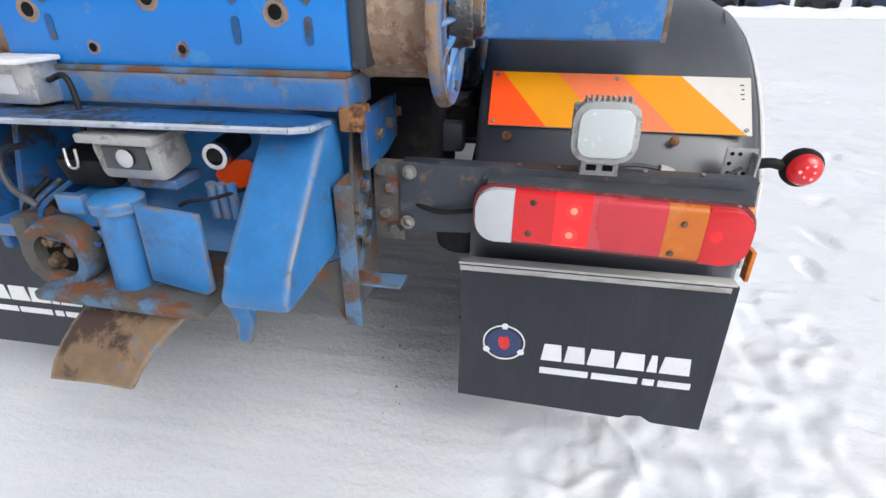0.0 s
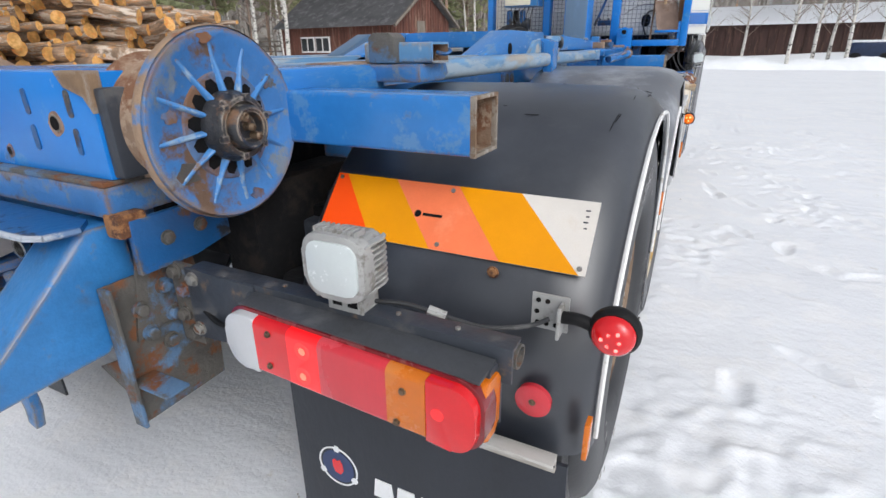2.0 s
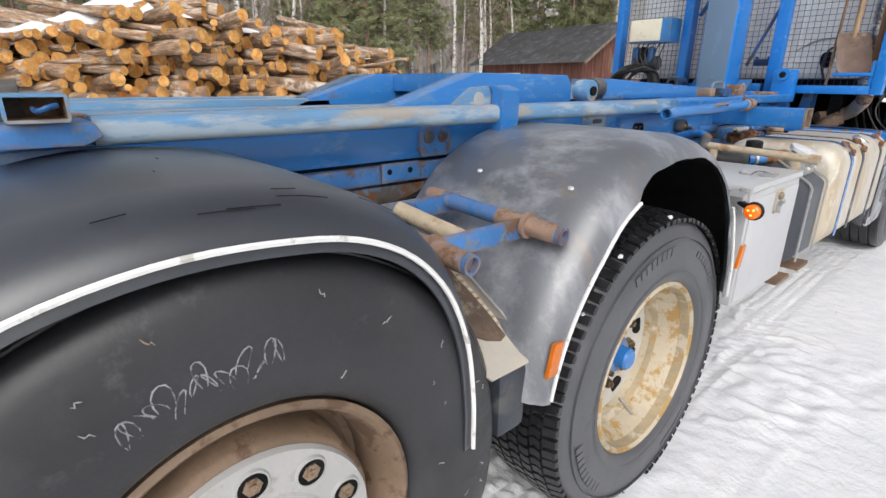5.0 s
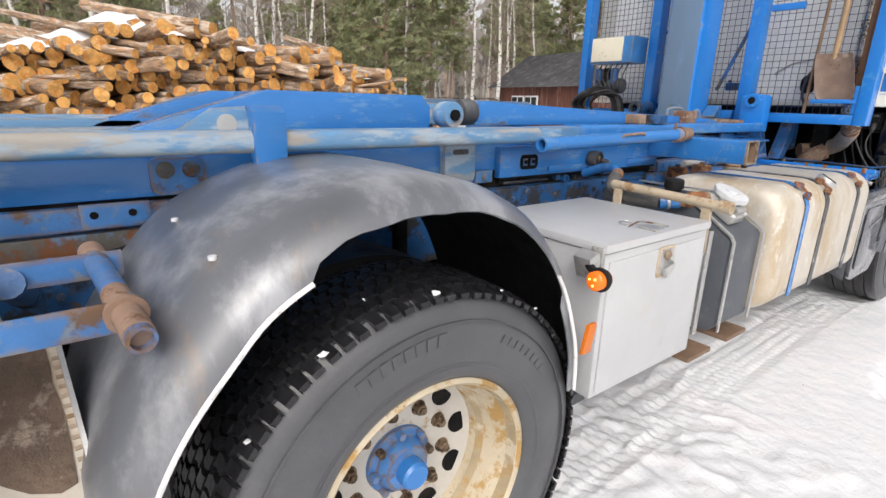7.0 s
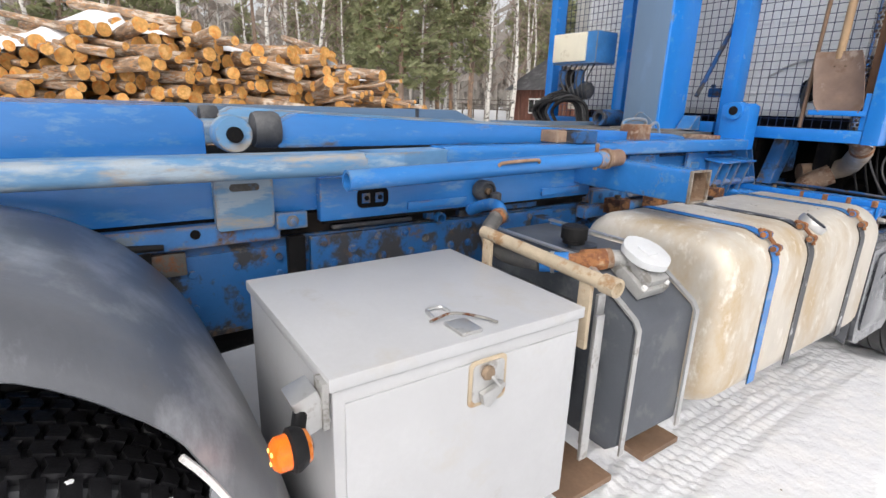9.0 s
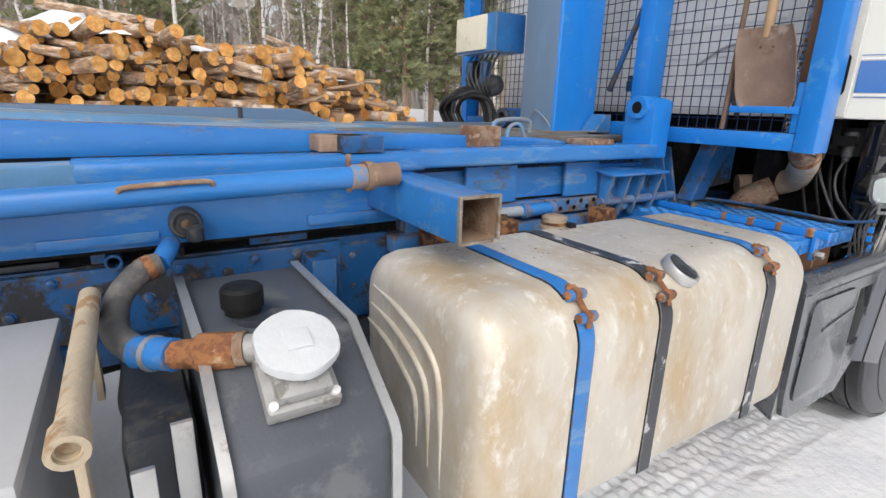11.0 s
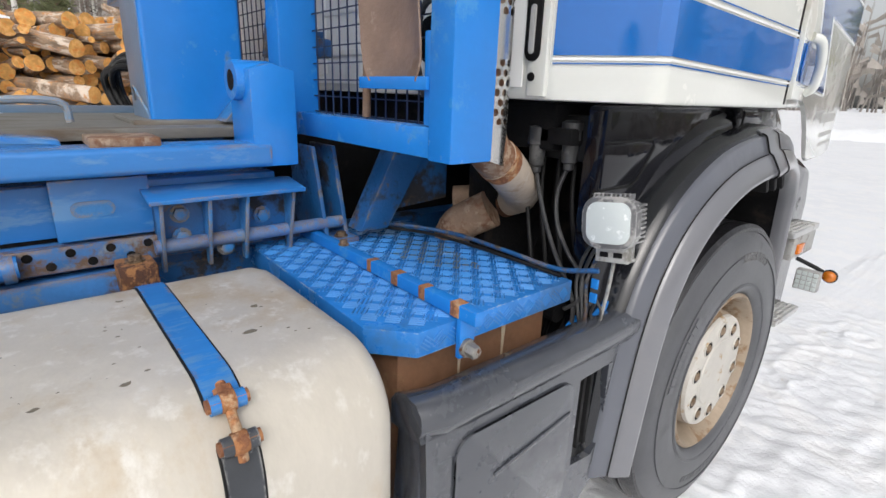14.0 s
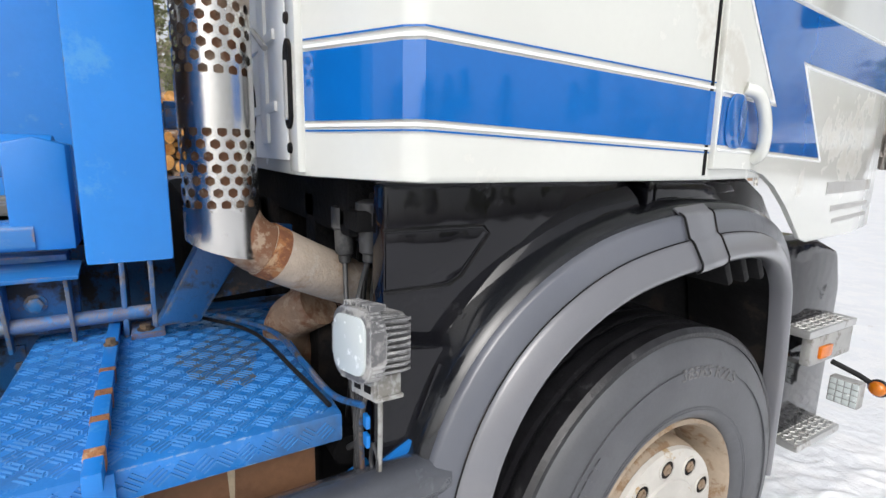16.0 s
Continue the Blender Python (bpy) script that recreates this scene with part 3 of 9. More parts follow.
def square_tube(name, lo, hi, axis, wall, material, parent, depth=0.35, label=""):
    """A hollow square bar, open at its far end."""
    k = "xyz".index(axis)
    bm = bmesh.new()
    o = [i for i in range(3) if i != k]
    rings = []
    for along, w in ((lo[k], 0), (hi[k], 0), (hi[k], wall), (hi[k] - depth, wall)):
        ring = []
        for s, t in ((0, 0), (1, 0), (1, 1), (0, 1)):
            p = [0, 0, 0]
            p[k] = along
            p[o[0]] = hi[o[0]] - w if s else lo[o[0]] + w
            p[o[1]] = hi[o[1]] - w if t else lo[o[1]] + w
            ring.append(bm.verts.new(p))
        rings.append(ring)
    for p, q in zip(rings, rings[1:]):
        for i in range(4):
            j = (i + 1) % 4
            bm.faces.new((p[i], p[j], q[j], q[i]))
    bm.faces.new(rings[0])
    bm.faces.new(rings[-1])
    for f in bm.faces:
        f.material_index = 1 if all(v in rings[2] or v in rings[3] for v in f.verts) else 0
    long_edges = [e for e in bm.edges if abs((e.verts[0].co - e.verts[1].co).normalized()[k]) > 0.9 and any(v in rings[0] for v in e.verts)]
    bmesh.ops.bevel(bm, geom=long_edges, offset=0.008, segments=3, profile=0.5, affect="EDGES")
    return part(name, bm, [material, rust_light], parent, label)


def hexbolt(name, at, axis, r, h, material, parent, washer=True):
    bm = bmesh.new()
    if washer:
        add_lathe(bm, [(r * 1.35, 0), (r * 1.35, h * 0.25)], at, axis, 12)
    s = 1 if h > 0 else -1
    add_lathe(bm, [(r, h * 0.2), (r, h * 0.9), (r * 0.85, h)], at, axis, 6)
    return part(name, bm, material, parent)


def sheet(name, rows, material, parent, thick=0.006, label="", smooth=50):
    """A skin through rows of points, with thickness."""
    bm = bmesh.new()
    vs = [[bm.verts.new(p) for p in row] for row in rows]
    for a, b in zip(vs, vs[1:]):
        for i in range(len(a) - 1):
            bm.faces.new((a[i], a[i + 1], b[i + 1], b[i]))
    bmesh.ops.recalc_face_normals(bm, faces=bm.faces[:])
    bmesh.ops.solidify(bm, geom=bm.faces[:], thickness=thick)
    return part(name, bm, material, parent, label, smooth)


# ---- the ground ----
PRINTS = {}
print_rnd = random.Random(77)
for k in range(300):
    fx, fy, fa = print_rnd.uniform(1.5, 6.0), print_rnd.uniform(-4.5, 10), print_rnd.gauss(0.1, 0.5)
    PRINTS.setdefault((int(fx // 0.5), int(fy // 0.5)), []).append((fx, fy, math.cos(fa), math.sin(fa), print_rnd.uniform(0.008, 0.022)))


def footprints(x, y):
    v = 0.0
    cx, cy = int(x // 0.5), int(y // 0.5)
    for i in (-1, 0, 1):
        for j in (-1, 0, 1):
            for fx, fy, c, s, d in PRINTS.get((cx + i, cy + j), ()):
                u, w = (x - fx) * c + (y - fy) * s, -(x - fx) * s + (y - fy) * c
                q = math.sqrt((u / 0.06) ** 2 + (w / 0.155) ** 2) * (1 + 0.35 * noise.noise((x * 11, y * 11, fx)))
                if q < 1.5:
                    v += -d * (1 - q ** 3) if q < 1 else d * 0.16 * math.sin((q - 1) * 2 * math.pi)
    return v


def ground_height(x, y):
    v = noise.noise((x * 0.35, y * 0.35, 3.1)) * 0.030 + noise.noise((x * 1.6, y * 1.6, 7.7)) * 0.014
    near = max(abs(x - 1.5) - 4.5, abs(y - 2.5) - 7.0, 0)
    if near < 3:
        # trodden, crumbly patches between smoother packed ones
        trod = min(1.0, max(0.12, 0.45 + 1.5 * noise.noise((x * 0.9, y * 0.8, 4.4))))
        crumb = max(0.0, 0.30 - abs(noise.noise((x * 5.5, y * 5.0, 1.3)))) * 3.3
        v += trod * (0.014 * crumb * crumb + noise.noise((x * 13, y * 12, 5.0)) * 0.013) + noise.noise((x * 4, y * 4, 2.0)) * 0.006 + noise.noise((x * 24, y * 24, 2.0)) * 0.0045 + footprints(x, y)
        # tracks of the truck's own tyres: a pressed band with rows of lug marks
        for lane, deep in ((0.95, 1.0), (1.62, 0.07)):
            deep *= min(1.0, max(0.0, (y + 0.25) * 2.0)) * min(1.0, max(0.0, (5.7 - y) * 2.0))
            d = x - lane - 0.02 * math.sin(y * 0.8 + lane)
            if abs(d) < 0.19:
                row = math.floor((d + 0.19) / 0.0633)
                lug = max(0.0, math.sin((y + 0.028 * (row % 2) + 0.01 * noise.noise((x * 5, y * 5, 3))) * 2 * math.pi / 0.056)) ** 0.4
                rut = min(1, (0.19 - abs(d)) / 0.04)
                worn = max(0.25, 0.75 + 0.9 * noise.noise((x * 1.2, y * 0.6, 9)))
                groove = 0.05 if abs((d + 0.19) % 0.0633 - 0.0317) > 0.024 else 1.0
                v += deep * rut * worn * (-0.018 + 0.015 * lug * groove) + deep * 0.008 * max(0.0, 1 - abs(abs(d) - 0.175) / 0.02) * (0.5 + noise.noise((x * 3, y * 3, 1)))
    far = math.hypot(x, y - 3)
    if far > 40:
        v += min(1.1, (far - 40) * 0.10) * (0.75 + 0.5 * noise.noise((x * 0.12, y * 0.12, 0.4))) - max(0, far - 75) * 0.002
    return v


def steps_of(*spans):
    out = []
    for a, b, s in spans:
        n = max(1, round((b - a) / s))
        out += [a + (b - a) * k / n for k in range(n)]
    return out + [spans[-1][1]]


def build_ground():
    xs = steps_of((-900, -120, 90), (-120, -14, 3), (-14, -3, 0.6), (-3, 0.7, 0.12), (0.7, 1.2, 0.0125), (1.2, 2.5, 0.024), (2.5, 5.5, 0.034), (5.5, 14, 0.6), (14, 120, 3), (120, 900, 90))
    ys = steps_of((-900, -120, 90), (-120, -10, 4), (-10, -3, 0.5), (-3, 8.8, 0.0145), (8.8, 16, 0.25), (16, 120, 2.5), (120, 900, 90))
    verts = [(x, y, ground_height(x, y)) for y in ys for x in xs]
    w = len(xs)
    faces = [(j * w + i, j * w + i + 1, (j + 1) * w + i + 1, (j + 1) * w + i) for j in range(len(ys) - 1) for i in range(w - 1)]
    me = bpy.data.meshes.new("ground")
    me.from_pydata(verts, [], faces)
    me.polygons.foreach_set("use_smooth", [True] * len(me.polygons))
    me.materials.append(snow_ground)
    tagged(new("ground", me), "trampled snow-covered yard with tyre tracks", "ground", kind="structure")


snow_ground = mat("trampled snow", (0.78, 0.80, 0.835), 0.75, var=0.03, scale=0.8, second=(0.80, 0.81, 0.83), amount2=0.55, scale2=3.5, stain=(0.60, 0.58, 0.55), amount=0.04, stain_scale=5, bump=0.30, bump_scale=42)
build_ground()


def build_dirt():
    """Crumbs of mud dropped on the snow behind and under the truck."""
    rnd = random.Random(12)
    bm = bmesh.new()
    for k in range(240):
        x, y, r = rnd.gauss(0.40, 0.13), rnd.gauss(-0.22, 0.24), abs(rnd.gauss(0, 0.0030)) + 0.0012
        if k % 6 == 0:
            x, y = rnd.uniform(0.2, 1.3), rnd.uniform(-1.5, 6.5)
        z = ground_height(x, y)
        ring = [bm.verts.new((x + r * rnd.uniform(0.6, 1.3) * math.cos(a), y + r * rnd.uniform(0.6, 1.3) * math.sin(a), z - 0.002)) for a in (i * math.pi / 3 for i in range(6))]
        tip = bm.verts.new((x, y, z + r * 0.7))
        for i in range(6):
            bm.faces.new((ring[i], ring[(i + 1) % 6], tip))
    tagged(finish("dirt_crumbs", bm, mud_crumb, None, "", 0), "brown crumbs of mud scattered on the snow", "dirt", kind="stuff")


build_dirt()

# ---- the truck ----
truck = thing("truck", "blue and off-white hook-lift truck with three axles, standing on snow", "truck")
HUBS = {"tag": (-0.045, 0.662), "drive": (1.285, 0.517), "front": (5.815, 0.572)}


def build_chassis():
    for s in (1, -1):
        bm = bmesh.new()
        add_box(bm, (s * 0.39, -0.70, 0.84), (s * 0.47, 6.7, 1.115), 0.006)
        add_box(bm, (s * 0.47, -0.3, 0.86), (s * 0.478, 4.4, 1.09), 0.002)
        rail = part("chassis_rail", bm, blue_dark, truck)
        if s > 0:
            # near-black sleeve darkens the rail's end beside the roller
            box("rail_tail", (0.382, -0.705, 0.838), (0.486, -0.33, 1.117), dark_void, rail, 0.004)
        for k in range(44):
            y = 0.1 + k * 0.105
            for z in ((1.05, 0.95) if k % 3 else (1.05, 1.0, 0.93)):
                if s > 0 and y < 4.6:
                    hexbolt("bolt", (0.478, y + 0.02 * math.sin(k * 7), z + 0.01 * math.sin(k * 5)), "x", 0.011, 0.012, blue_dark, rail, False)
        bm = bmesh.new()
        add_box(bm, (s * 0.41, -0.35, 1.190), (s * 0.488, 4.5, 1.30), 0.006)
        part("subframe_rail", bm, blue if s > 0 else blue_dark, truck)
        for y0, y1 in ((-0.34, 2.00), (3.32, 4.45)):
            bm = bmesh.new()
            add_box(bm, (s * 0.40, y0, 1.118), (s * 0.503, y1, 1.178), 0.004)
            part("spacer_strip", bm, blue_worn, truck)
        # near-black strip: the shadow gap below the subframe plate, put into colour
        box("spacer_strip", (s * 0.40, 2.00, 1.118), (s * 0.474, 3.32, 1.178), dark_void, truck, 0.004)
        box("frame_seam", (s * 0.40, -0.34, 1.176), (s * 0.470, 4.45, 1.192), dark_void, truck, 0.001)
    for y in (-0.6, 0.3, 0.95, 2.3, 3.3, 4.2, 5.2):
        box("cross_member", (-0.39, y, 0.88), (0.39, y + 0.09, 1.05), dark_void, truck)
    # axles, drive line and tanks, coloured near black for the shade under the frame
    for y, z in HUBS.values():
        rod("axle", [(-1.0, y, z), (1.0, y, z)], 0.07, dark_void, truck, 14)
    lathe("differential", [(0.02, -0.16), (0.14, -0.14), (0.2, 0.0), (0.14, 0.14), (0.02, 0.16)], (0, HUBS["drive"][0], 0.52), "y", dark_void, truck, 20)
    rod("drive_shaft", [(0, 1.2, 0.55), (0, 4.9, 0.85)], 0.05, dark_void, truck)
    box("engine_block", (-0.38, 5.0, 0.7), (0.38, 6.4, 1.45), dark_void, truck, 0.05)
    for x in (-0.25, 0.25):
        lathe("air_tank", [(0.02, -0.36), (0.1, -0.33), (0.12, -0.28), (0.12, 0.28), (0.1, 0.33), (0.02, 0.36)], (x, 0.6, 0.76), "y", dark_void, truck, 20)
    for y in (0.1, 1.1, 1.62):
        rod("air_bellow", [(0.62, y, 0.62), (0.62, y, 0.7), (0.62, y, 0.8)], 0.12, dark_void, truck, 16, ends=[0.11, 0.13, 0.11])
        box("bellow_bracket", (0.47, y - 0.06, 0.8), (0.68, y + 0.06, 0.83), blue_dark, truck)
    # subframe brackets bolted to the chassis on the visible side
    b = prism("subframe_bracket", round_rect(0.852, 1.196, 0.992, 1.296, 0.022), "x", 0.486, 0.504, blue_worn, truck, 0.004)
    for y in (0.89, 0.955):
        lathe("boss", [(0.024, 0.0), (0.022, 0.006), (0.010, 0.008)], (0.503, y, 1.262), "x", grey_rust, b, 18)
    b = prism("subframe_bracket", round_rect(1.830, 1.160, 1.982, 1.304, 0.010), "x", 0.486, 0.518, blue_faded, truck, 0.004)
    prism("slot", round_rect(1.868, 1.266, 1.945, 1.286, 0.009), "x", 0.5175, 0.5195, grey_rust, b, 0)
    box("bracket_foot", (0.50, 1.985, 1.148), (0.524, 2.075, 1.198), blue_grimy, b, 0.006)
    hexbolt("bolt", (0.524, 2.03, 1.172), "x", 0.013, 0.012, blue_grimy, b)
    small = box("joint_plate", (0.500, 0.685, 1.122), (0.513, 0.842, 1.186), blue_worn, truck, 0.003)
    for y in (0.715, 0.80):
        lathe("hole", [(0.010, 0.0), (0.010, 0.002)], (0.5125, y, 1.158), "x", dark_void, small, 12)
    lathe("hole", [(0.013, 0.0), (0.013, 0.002)], (0.5025, 1.777, 1.156), "x", dark_void, truck, 14)
    box("rusty_flange", (0.476, -0.10, 1.045), (0.494, 1.75, 1.108), grey_rust, truck, 0.004)
    for k in range(9):
        hexbolt("bolt", (0.494, 1.18 + k * 0.05, 1.085 - 0.016 * (k % 2)), "x", 0.011, 0.012, blue_grimy, truck)
    # darker blue puts the shadow below the subframe plate into the paint
    plate = box("chassis_plate", (0.478, 2.09, 0.93), (0.496, 3.12, 1.110), blue_dark, truck, 0.004)
    for k in range(11):
        hexbolt("bolt", (0.496, 2.13 + k * 0.094 + 0.012 * math.sin(k * 3), 1.088 - 0.03 * (k % 3 == 1)), "x", 0.011, 0.010, blue_dark, plate)
        hexbolt("bolt", (0.496, 2.16 + k * 0.09 + 0.015 * math.sin(k * 5), 1.02), "x", 0.011, 0.010, blue_dark, plate)
    slot = box("subframe_plate", (0.490, 2.115, 1.160), (0.522, 3.30, 1.290), blue, truck, 0.004)
    prism("slot_opening", round_rect(2.232, 1.190, 2.340, 1.252, 0.020), "x", 0.521, 0.5235, dark_void, slot, 0)
    for y in (2.262, 2.308):
        box("bolt_pad", (0.522, y - 0.014, 1.205), (0.5245, y + 0.014, 1.236), blue_dark, slot, 0.001)
        hexbolt("bolt", (0.5245, y, 1.222), "x", 0.008, 0.008, dark_void, slot, False)
    for y0, y1, z0, z1 in ((2.408, 2.648, 1.172, 1.198), (3.015, 3.228, 1.174, 1.204)):
        box("stiffener", (0.521, y0, z0), (0.531, y1, z1), blue, slot, 0.004)
    # black strip drawn as the shadow along the plate's lower edge
    box("plate_lip", (0.505, 2.125, 1.152), (0.520, 3.29, 1.160), dark_void, slot, 0.001)
    box("pipe_ledge", (0.478, 2.16, 1.128), (0.505, 2.44, 1.142), steel_dark, truck, 0.003)
    lathe("tube_end", [(0.014, -0.05), (0.019, -0.05), (0.019, 0.012), (0.014, 0.012)], (0.515, 2.545, 1.130), "x", blue_dark, truck, 16, closed=True)
    for y0, y1, z in ((2.50, 2.53, 1.136), (2.86, 3.02, 1.140), (2.64, 2.70, 1.132)):
        box("frame_lug", (0.474, y0, z - 0.012), (0.500, y1, z + 0.012), blue_dark, truck, 0.003)
    roll = lathe("guide_roller", [(0.03, -0.03), (0.036, -0.03), (0.038, 0.012), (0.034, 0.018), (0.028, 0.018), (0.026, 0.010), (0.012, 0.010)], (0.56, 2.705, 1.220), "x", steel_dark, truck, 20)
    lathe("roller_pin", [(0.012, 0.008), (0.012, 0.022)], (0.56, 2.705, 1.220), "x", nut_brown, roll, 12)
    for y, w in ((1.22, 0.07), (1.62, 0.05), (2.02, 0.05)):
        box("web_bracket", (0.478, y, 0.88), (0.51, y + w, 1.12), dark_void if w < 0.06 else grey_rust, truck, 0.004)
    for y, w in ((2.98, 0.0),):
        lathe("valve_block", [(0.02, -0.03), (0.03, -0.025), (0.03, 0.025), (0.02, 0.03)], (0.53, y, 1.02), "x", steel_dark, truck, 14)
    rod("round_bar", [(0.53, 3.575, 1.150), (0.53, 3.80, 1.150)], 0.019, blue_faded, truck, 14, 0.0, "faded round bar")
    cyl = rod("lock_cylinder", [(0.535, 3.795, 1.150), (0.535, 3.95, 1.153)], 0.024, blue, truck, 18)
    for y in (3.80, 3.925):
        rod("collar", [(0.535, y, 1.150), (0.535, y + 0.02, 1.151)], 0.028, blue_worn, cyl, 18)
    strip = box("hole_strip", (0.502, 3.93, 1.125), (0.522, 4.30, 1.178), blue_worn, truck, 0.003, label="worn bar with two rows of holes")
    for k in range(8):
        lathe("hole", [(0.0095, 0), (0.0095, 0.003)], (0.5205, 3.965 + k * 0.036, 1.164 - 0.024 * (k % 2)), "x", dark_void, strip, 10)
    for y, w in ((3.56, 0.22), (4.02, 0.18)):
        b = box("frame_pocket", (0.502, y, 1.185), (0.516, y + w, 1.315), blue, truck, 0.004)
        bm = bmesh.new()
        add_prism(bm, round_rect(y + 0.03, 1.235, y + w - 0.07, 1.268, 0.016), "x", 0.515, 0.519)
        part("slot", bm, blue_grimy, b)
    box("tilt_stop", (0.48, 3.28, 1.055), (0.53, 4.18, 1.11), blue_worn, truck, 0.006)
    rod("air_pipe", bend([(0.53, -0.5, 1.04), (0.54, 0.2, 1.05), (0.56, 0.7, 1.06), (0.53, 1.1, 1.16), (0.5, 1.7, 1.13)]), 0.010, rubber_black, truck, 8)
    rod("cable", bend([(0.52, -0.2, 1.0), (0.55, 0.35, 0.98), (0.54, 0.9, 1.05), (0.52, 1.4, 1.06)]), 0.007, rubber_black, truck, 6)


def build_hook_frame():
    """The hook-lift frame lying on the subframe: slide rails, jib beams, rams and the upright mast."""
    for s in (1, -1):
        # rounded outer slide rail, thinning to a flat beam ahead
        for y0, y1, prof in ((-0.10, 2.22, round_rect(s * 0.60 - 0.055, 1.312, s * 0.60 + 0.055, 1.372, 0.022)),
                             (2.50, 3.35, round_rect(s * 0.56 - 0.055, 1.322, s * 0.56 + 0.045, 1.378, 0.018)),
                             (3.35, 4.46, round_rect(s * 0.52 - 0.060, 1.325, s * 0.52 + 0.060, 1.382, 0.012))):
            bm = bmesh.new()
            add_prism(bm, prof, "y", y0, y1)
            part("slide_rail", bm, blue if y0 > 2.4 else blue_faded, truck)
        bm = bmesh.new()
        add_prism(bm, [(s * 0.545, 2.2), (s * 0.655, 2.2), (s * 0.66, 2.32), (s * 0.60, 2.52), (s * 0.505, 2.52)], "z", 1.312, 1.372, 0.006)
        part("rail_joint", bm, blue_faded, truck)
        # ram beside the jib
        prism("jib_arm", [(2.02, 1.372), (2.02, 1.440), (2.08, 1.470), (2.50, 1.452), (3.05, 1.434), (3.60, 1.416), (3.95, 1.402), (4.06, 1.390), (4.06, 1.372)], "x", min(s * 0.375, s * 0.462), max(s * 0.375, s * 0.462), blue_faded if s < 0 else blue, truck, 0.010, "flat-sided blue arm that thins toward its end")
        eye = lathe("ram_eye", [(0.02, -0.04), (0.046, -0.04), (0.05, -0.03), (0.05, 0.03), (0.046, 0.04), (0.02, 0.04)], (s * 0.44, 1.90, 1.412), "x", blue_faded, truck, 28)
        lathe("pin", [(0.021, -0.05), (0.021, 0.052)], (s * 0.44, 1.90, 1.412), "x", dark_void, eye, 16)
        lathe("gland", [(0.047, -0.03), (0.051, -0.02), (0.051, 0.03), (0.046, 0.04)], (s * 0.43, 1.99, 1.422), "y", lid_dusty, truck, 24)
        # jib side plate that rises to a box
        prism("jib_box", [(0.72, 1.30), (0.80, 1.355), (1.22, 1.482), (1.80, 1.482), (1.84, 1.44), (1.84, 1.335), (1.0, 1.315)], "x", s * 0.285, s * 0.405, blue, truck, 0.006)
        if s > 0:
            lathe("side_hole", [(0.028, 0), (0.028, 0.003)], (0.4055, 1.194, 1.392), "x", dark_void, truck, 24)
        box("jib_beam", (s * 0.285, -0.62, 1.302), (s * 0.385, 0.95, 1.368), blue_faded, truck, 0.008)
    # left hand deck beam, cut off at a slant
    prism("deck_beam", [(0.9, 1.37), (1.2, 1.478), (3.05, 1.478), (3.30, 1.478), (3.52, 1.395), (3.52, 1.34), (0.9, 1.34)], "x", -0.56, -0.47, slate_blue, truck, 0.010)
    box("deck_joint", (-0.565, 3.03, 1.34), (-0.465, 3.05, 1.482), steel_dark, truck, 0.003)
    # the recess between the beams gets its shade from this near-black floor
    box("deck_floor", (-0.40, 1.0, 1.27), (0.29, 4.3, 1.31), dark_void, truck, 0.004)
    box("rear_floor", (-0.30, -0.6, 1.27), (0.30, 0.9, 1.30), rust_light, truck, 0.004)
    prism("jib_bridge", [(-0.28, 1.40), (0.28, 1.40), (0.28, 1.475), (0.22, 1.482), (-0.22, 1.482), (-0.28, 1.475)], "y", 1.30, 1.80, blue, truck, 0.004)
    box("jib_beam", (-0.14, 1.80, 1.36), (0.14, 3.25, 1.43), blue_faded, truck, 0.010)
    box("deck_plate", (-0.46, 3.26, 1.372), (0.30, 4.60, 1.400), deck_mud, truck, 0.006, label="muddy grey steel deck plate")
    box("deck_edge", (-0.50, 3.56, 1.372), (-0.462, 4.62, 1.425), slate_blue, truck, 0.005)
    # upright mast of the hook arm
    prism("mast", round_rect(-0.105, 4.292, 0.140, 4.56, 0.012), "z", 1.36, 3.4, blue_clean, truck, 0.0)
    box("mast_face", (-0.094, 4.2885, 1.402), (0.129, 4.2935, 3.4), mast_worn, truck, 0.001)
    box("mast_foot", (-0.15, 4.24, 1.396), (0.19, 4.62, 1.412), deck_mud, truck, 0.005)
    for x0 in (0.15, -0.14):
        prism("gusset", [(4.46, 1.41), (4.56, 1.41), (4.56, 1.49), (4.53, 1.49)], "x", min(x0, x0 * 1.6), max(x0, x0 * 1.6), blue_grimy, truck, 0.002)
    rod("mast_lashing", bend([(-0.02, 4.284, 1.46), (0.03, 4.275, 1.50), (0.10, 4.28, 1.46), (0.135, 4.30, 1.40)]), 0.003, blue_faded, truck, 6)
    # locking hook plate and its ear on the near rail
    bm = bmesh.new()
    add_prism(bm, [(0.90, 1.365), (1.0, 1.428), (1.10, 1.435), (1.10, 1.365)], "x", 0.585, 0.600)
    ear = part("hook_ear", bm, blue_faded, truck)
    # pale disc stands for bright snow seen through the hole
    lathe("ear_hole", [(0.026, 0), (0.026, 0.004)], (0.599, 1.035, 1.388), "x", rim_grey, ear, 24)
    prism("hook_plate", [(0.57, 1.432), (0.62, 1.437), (0.668, 1.42), (0.664, 1.28), (0.62, 1.262), (0.618, 1.30), (0.62, 1.425)], "y", 1.085, 1.172, blue, truck, 0.003)
    # clamp with an open end behind the wheels
    b = square_tube("container_clamp", (0.49, -0.235, 1.366), (0.70, -0.135, 1.418), "x", 0.006, blue_faded, truck, 0.12)
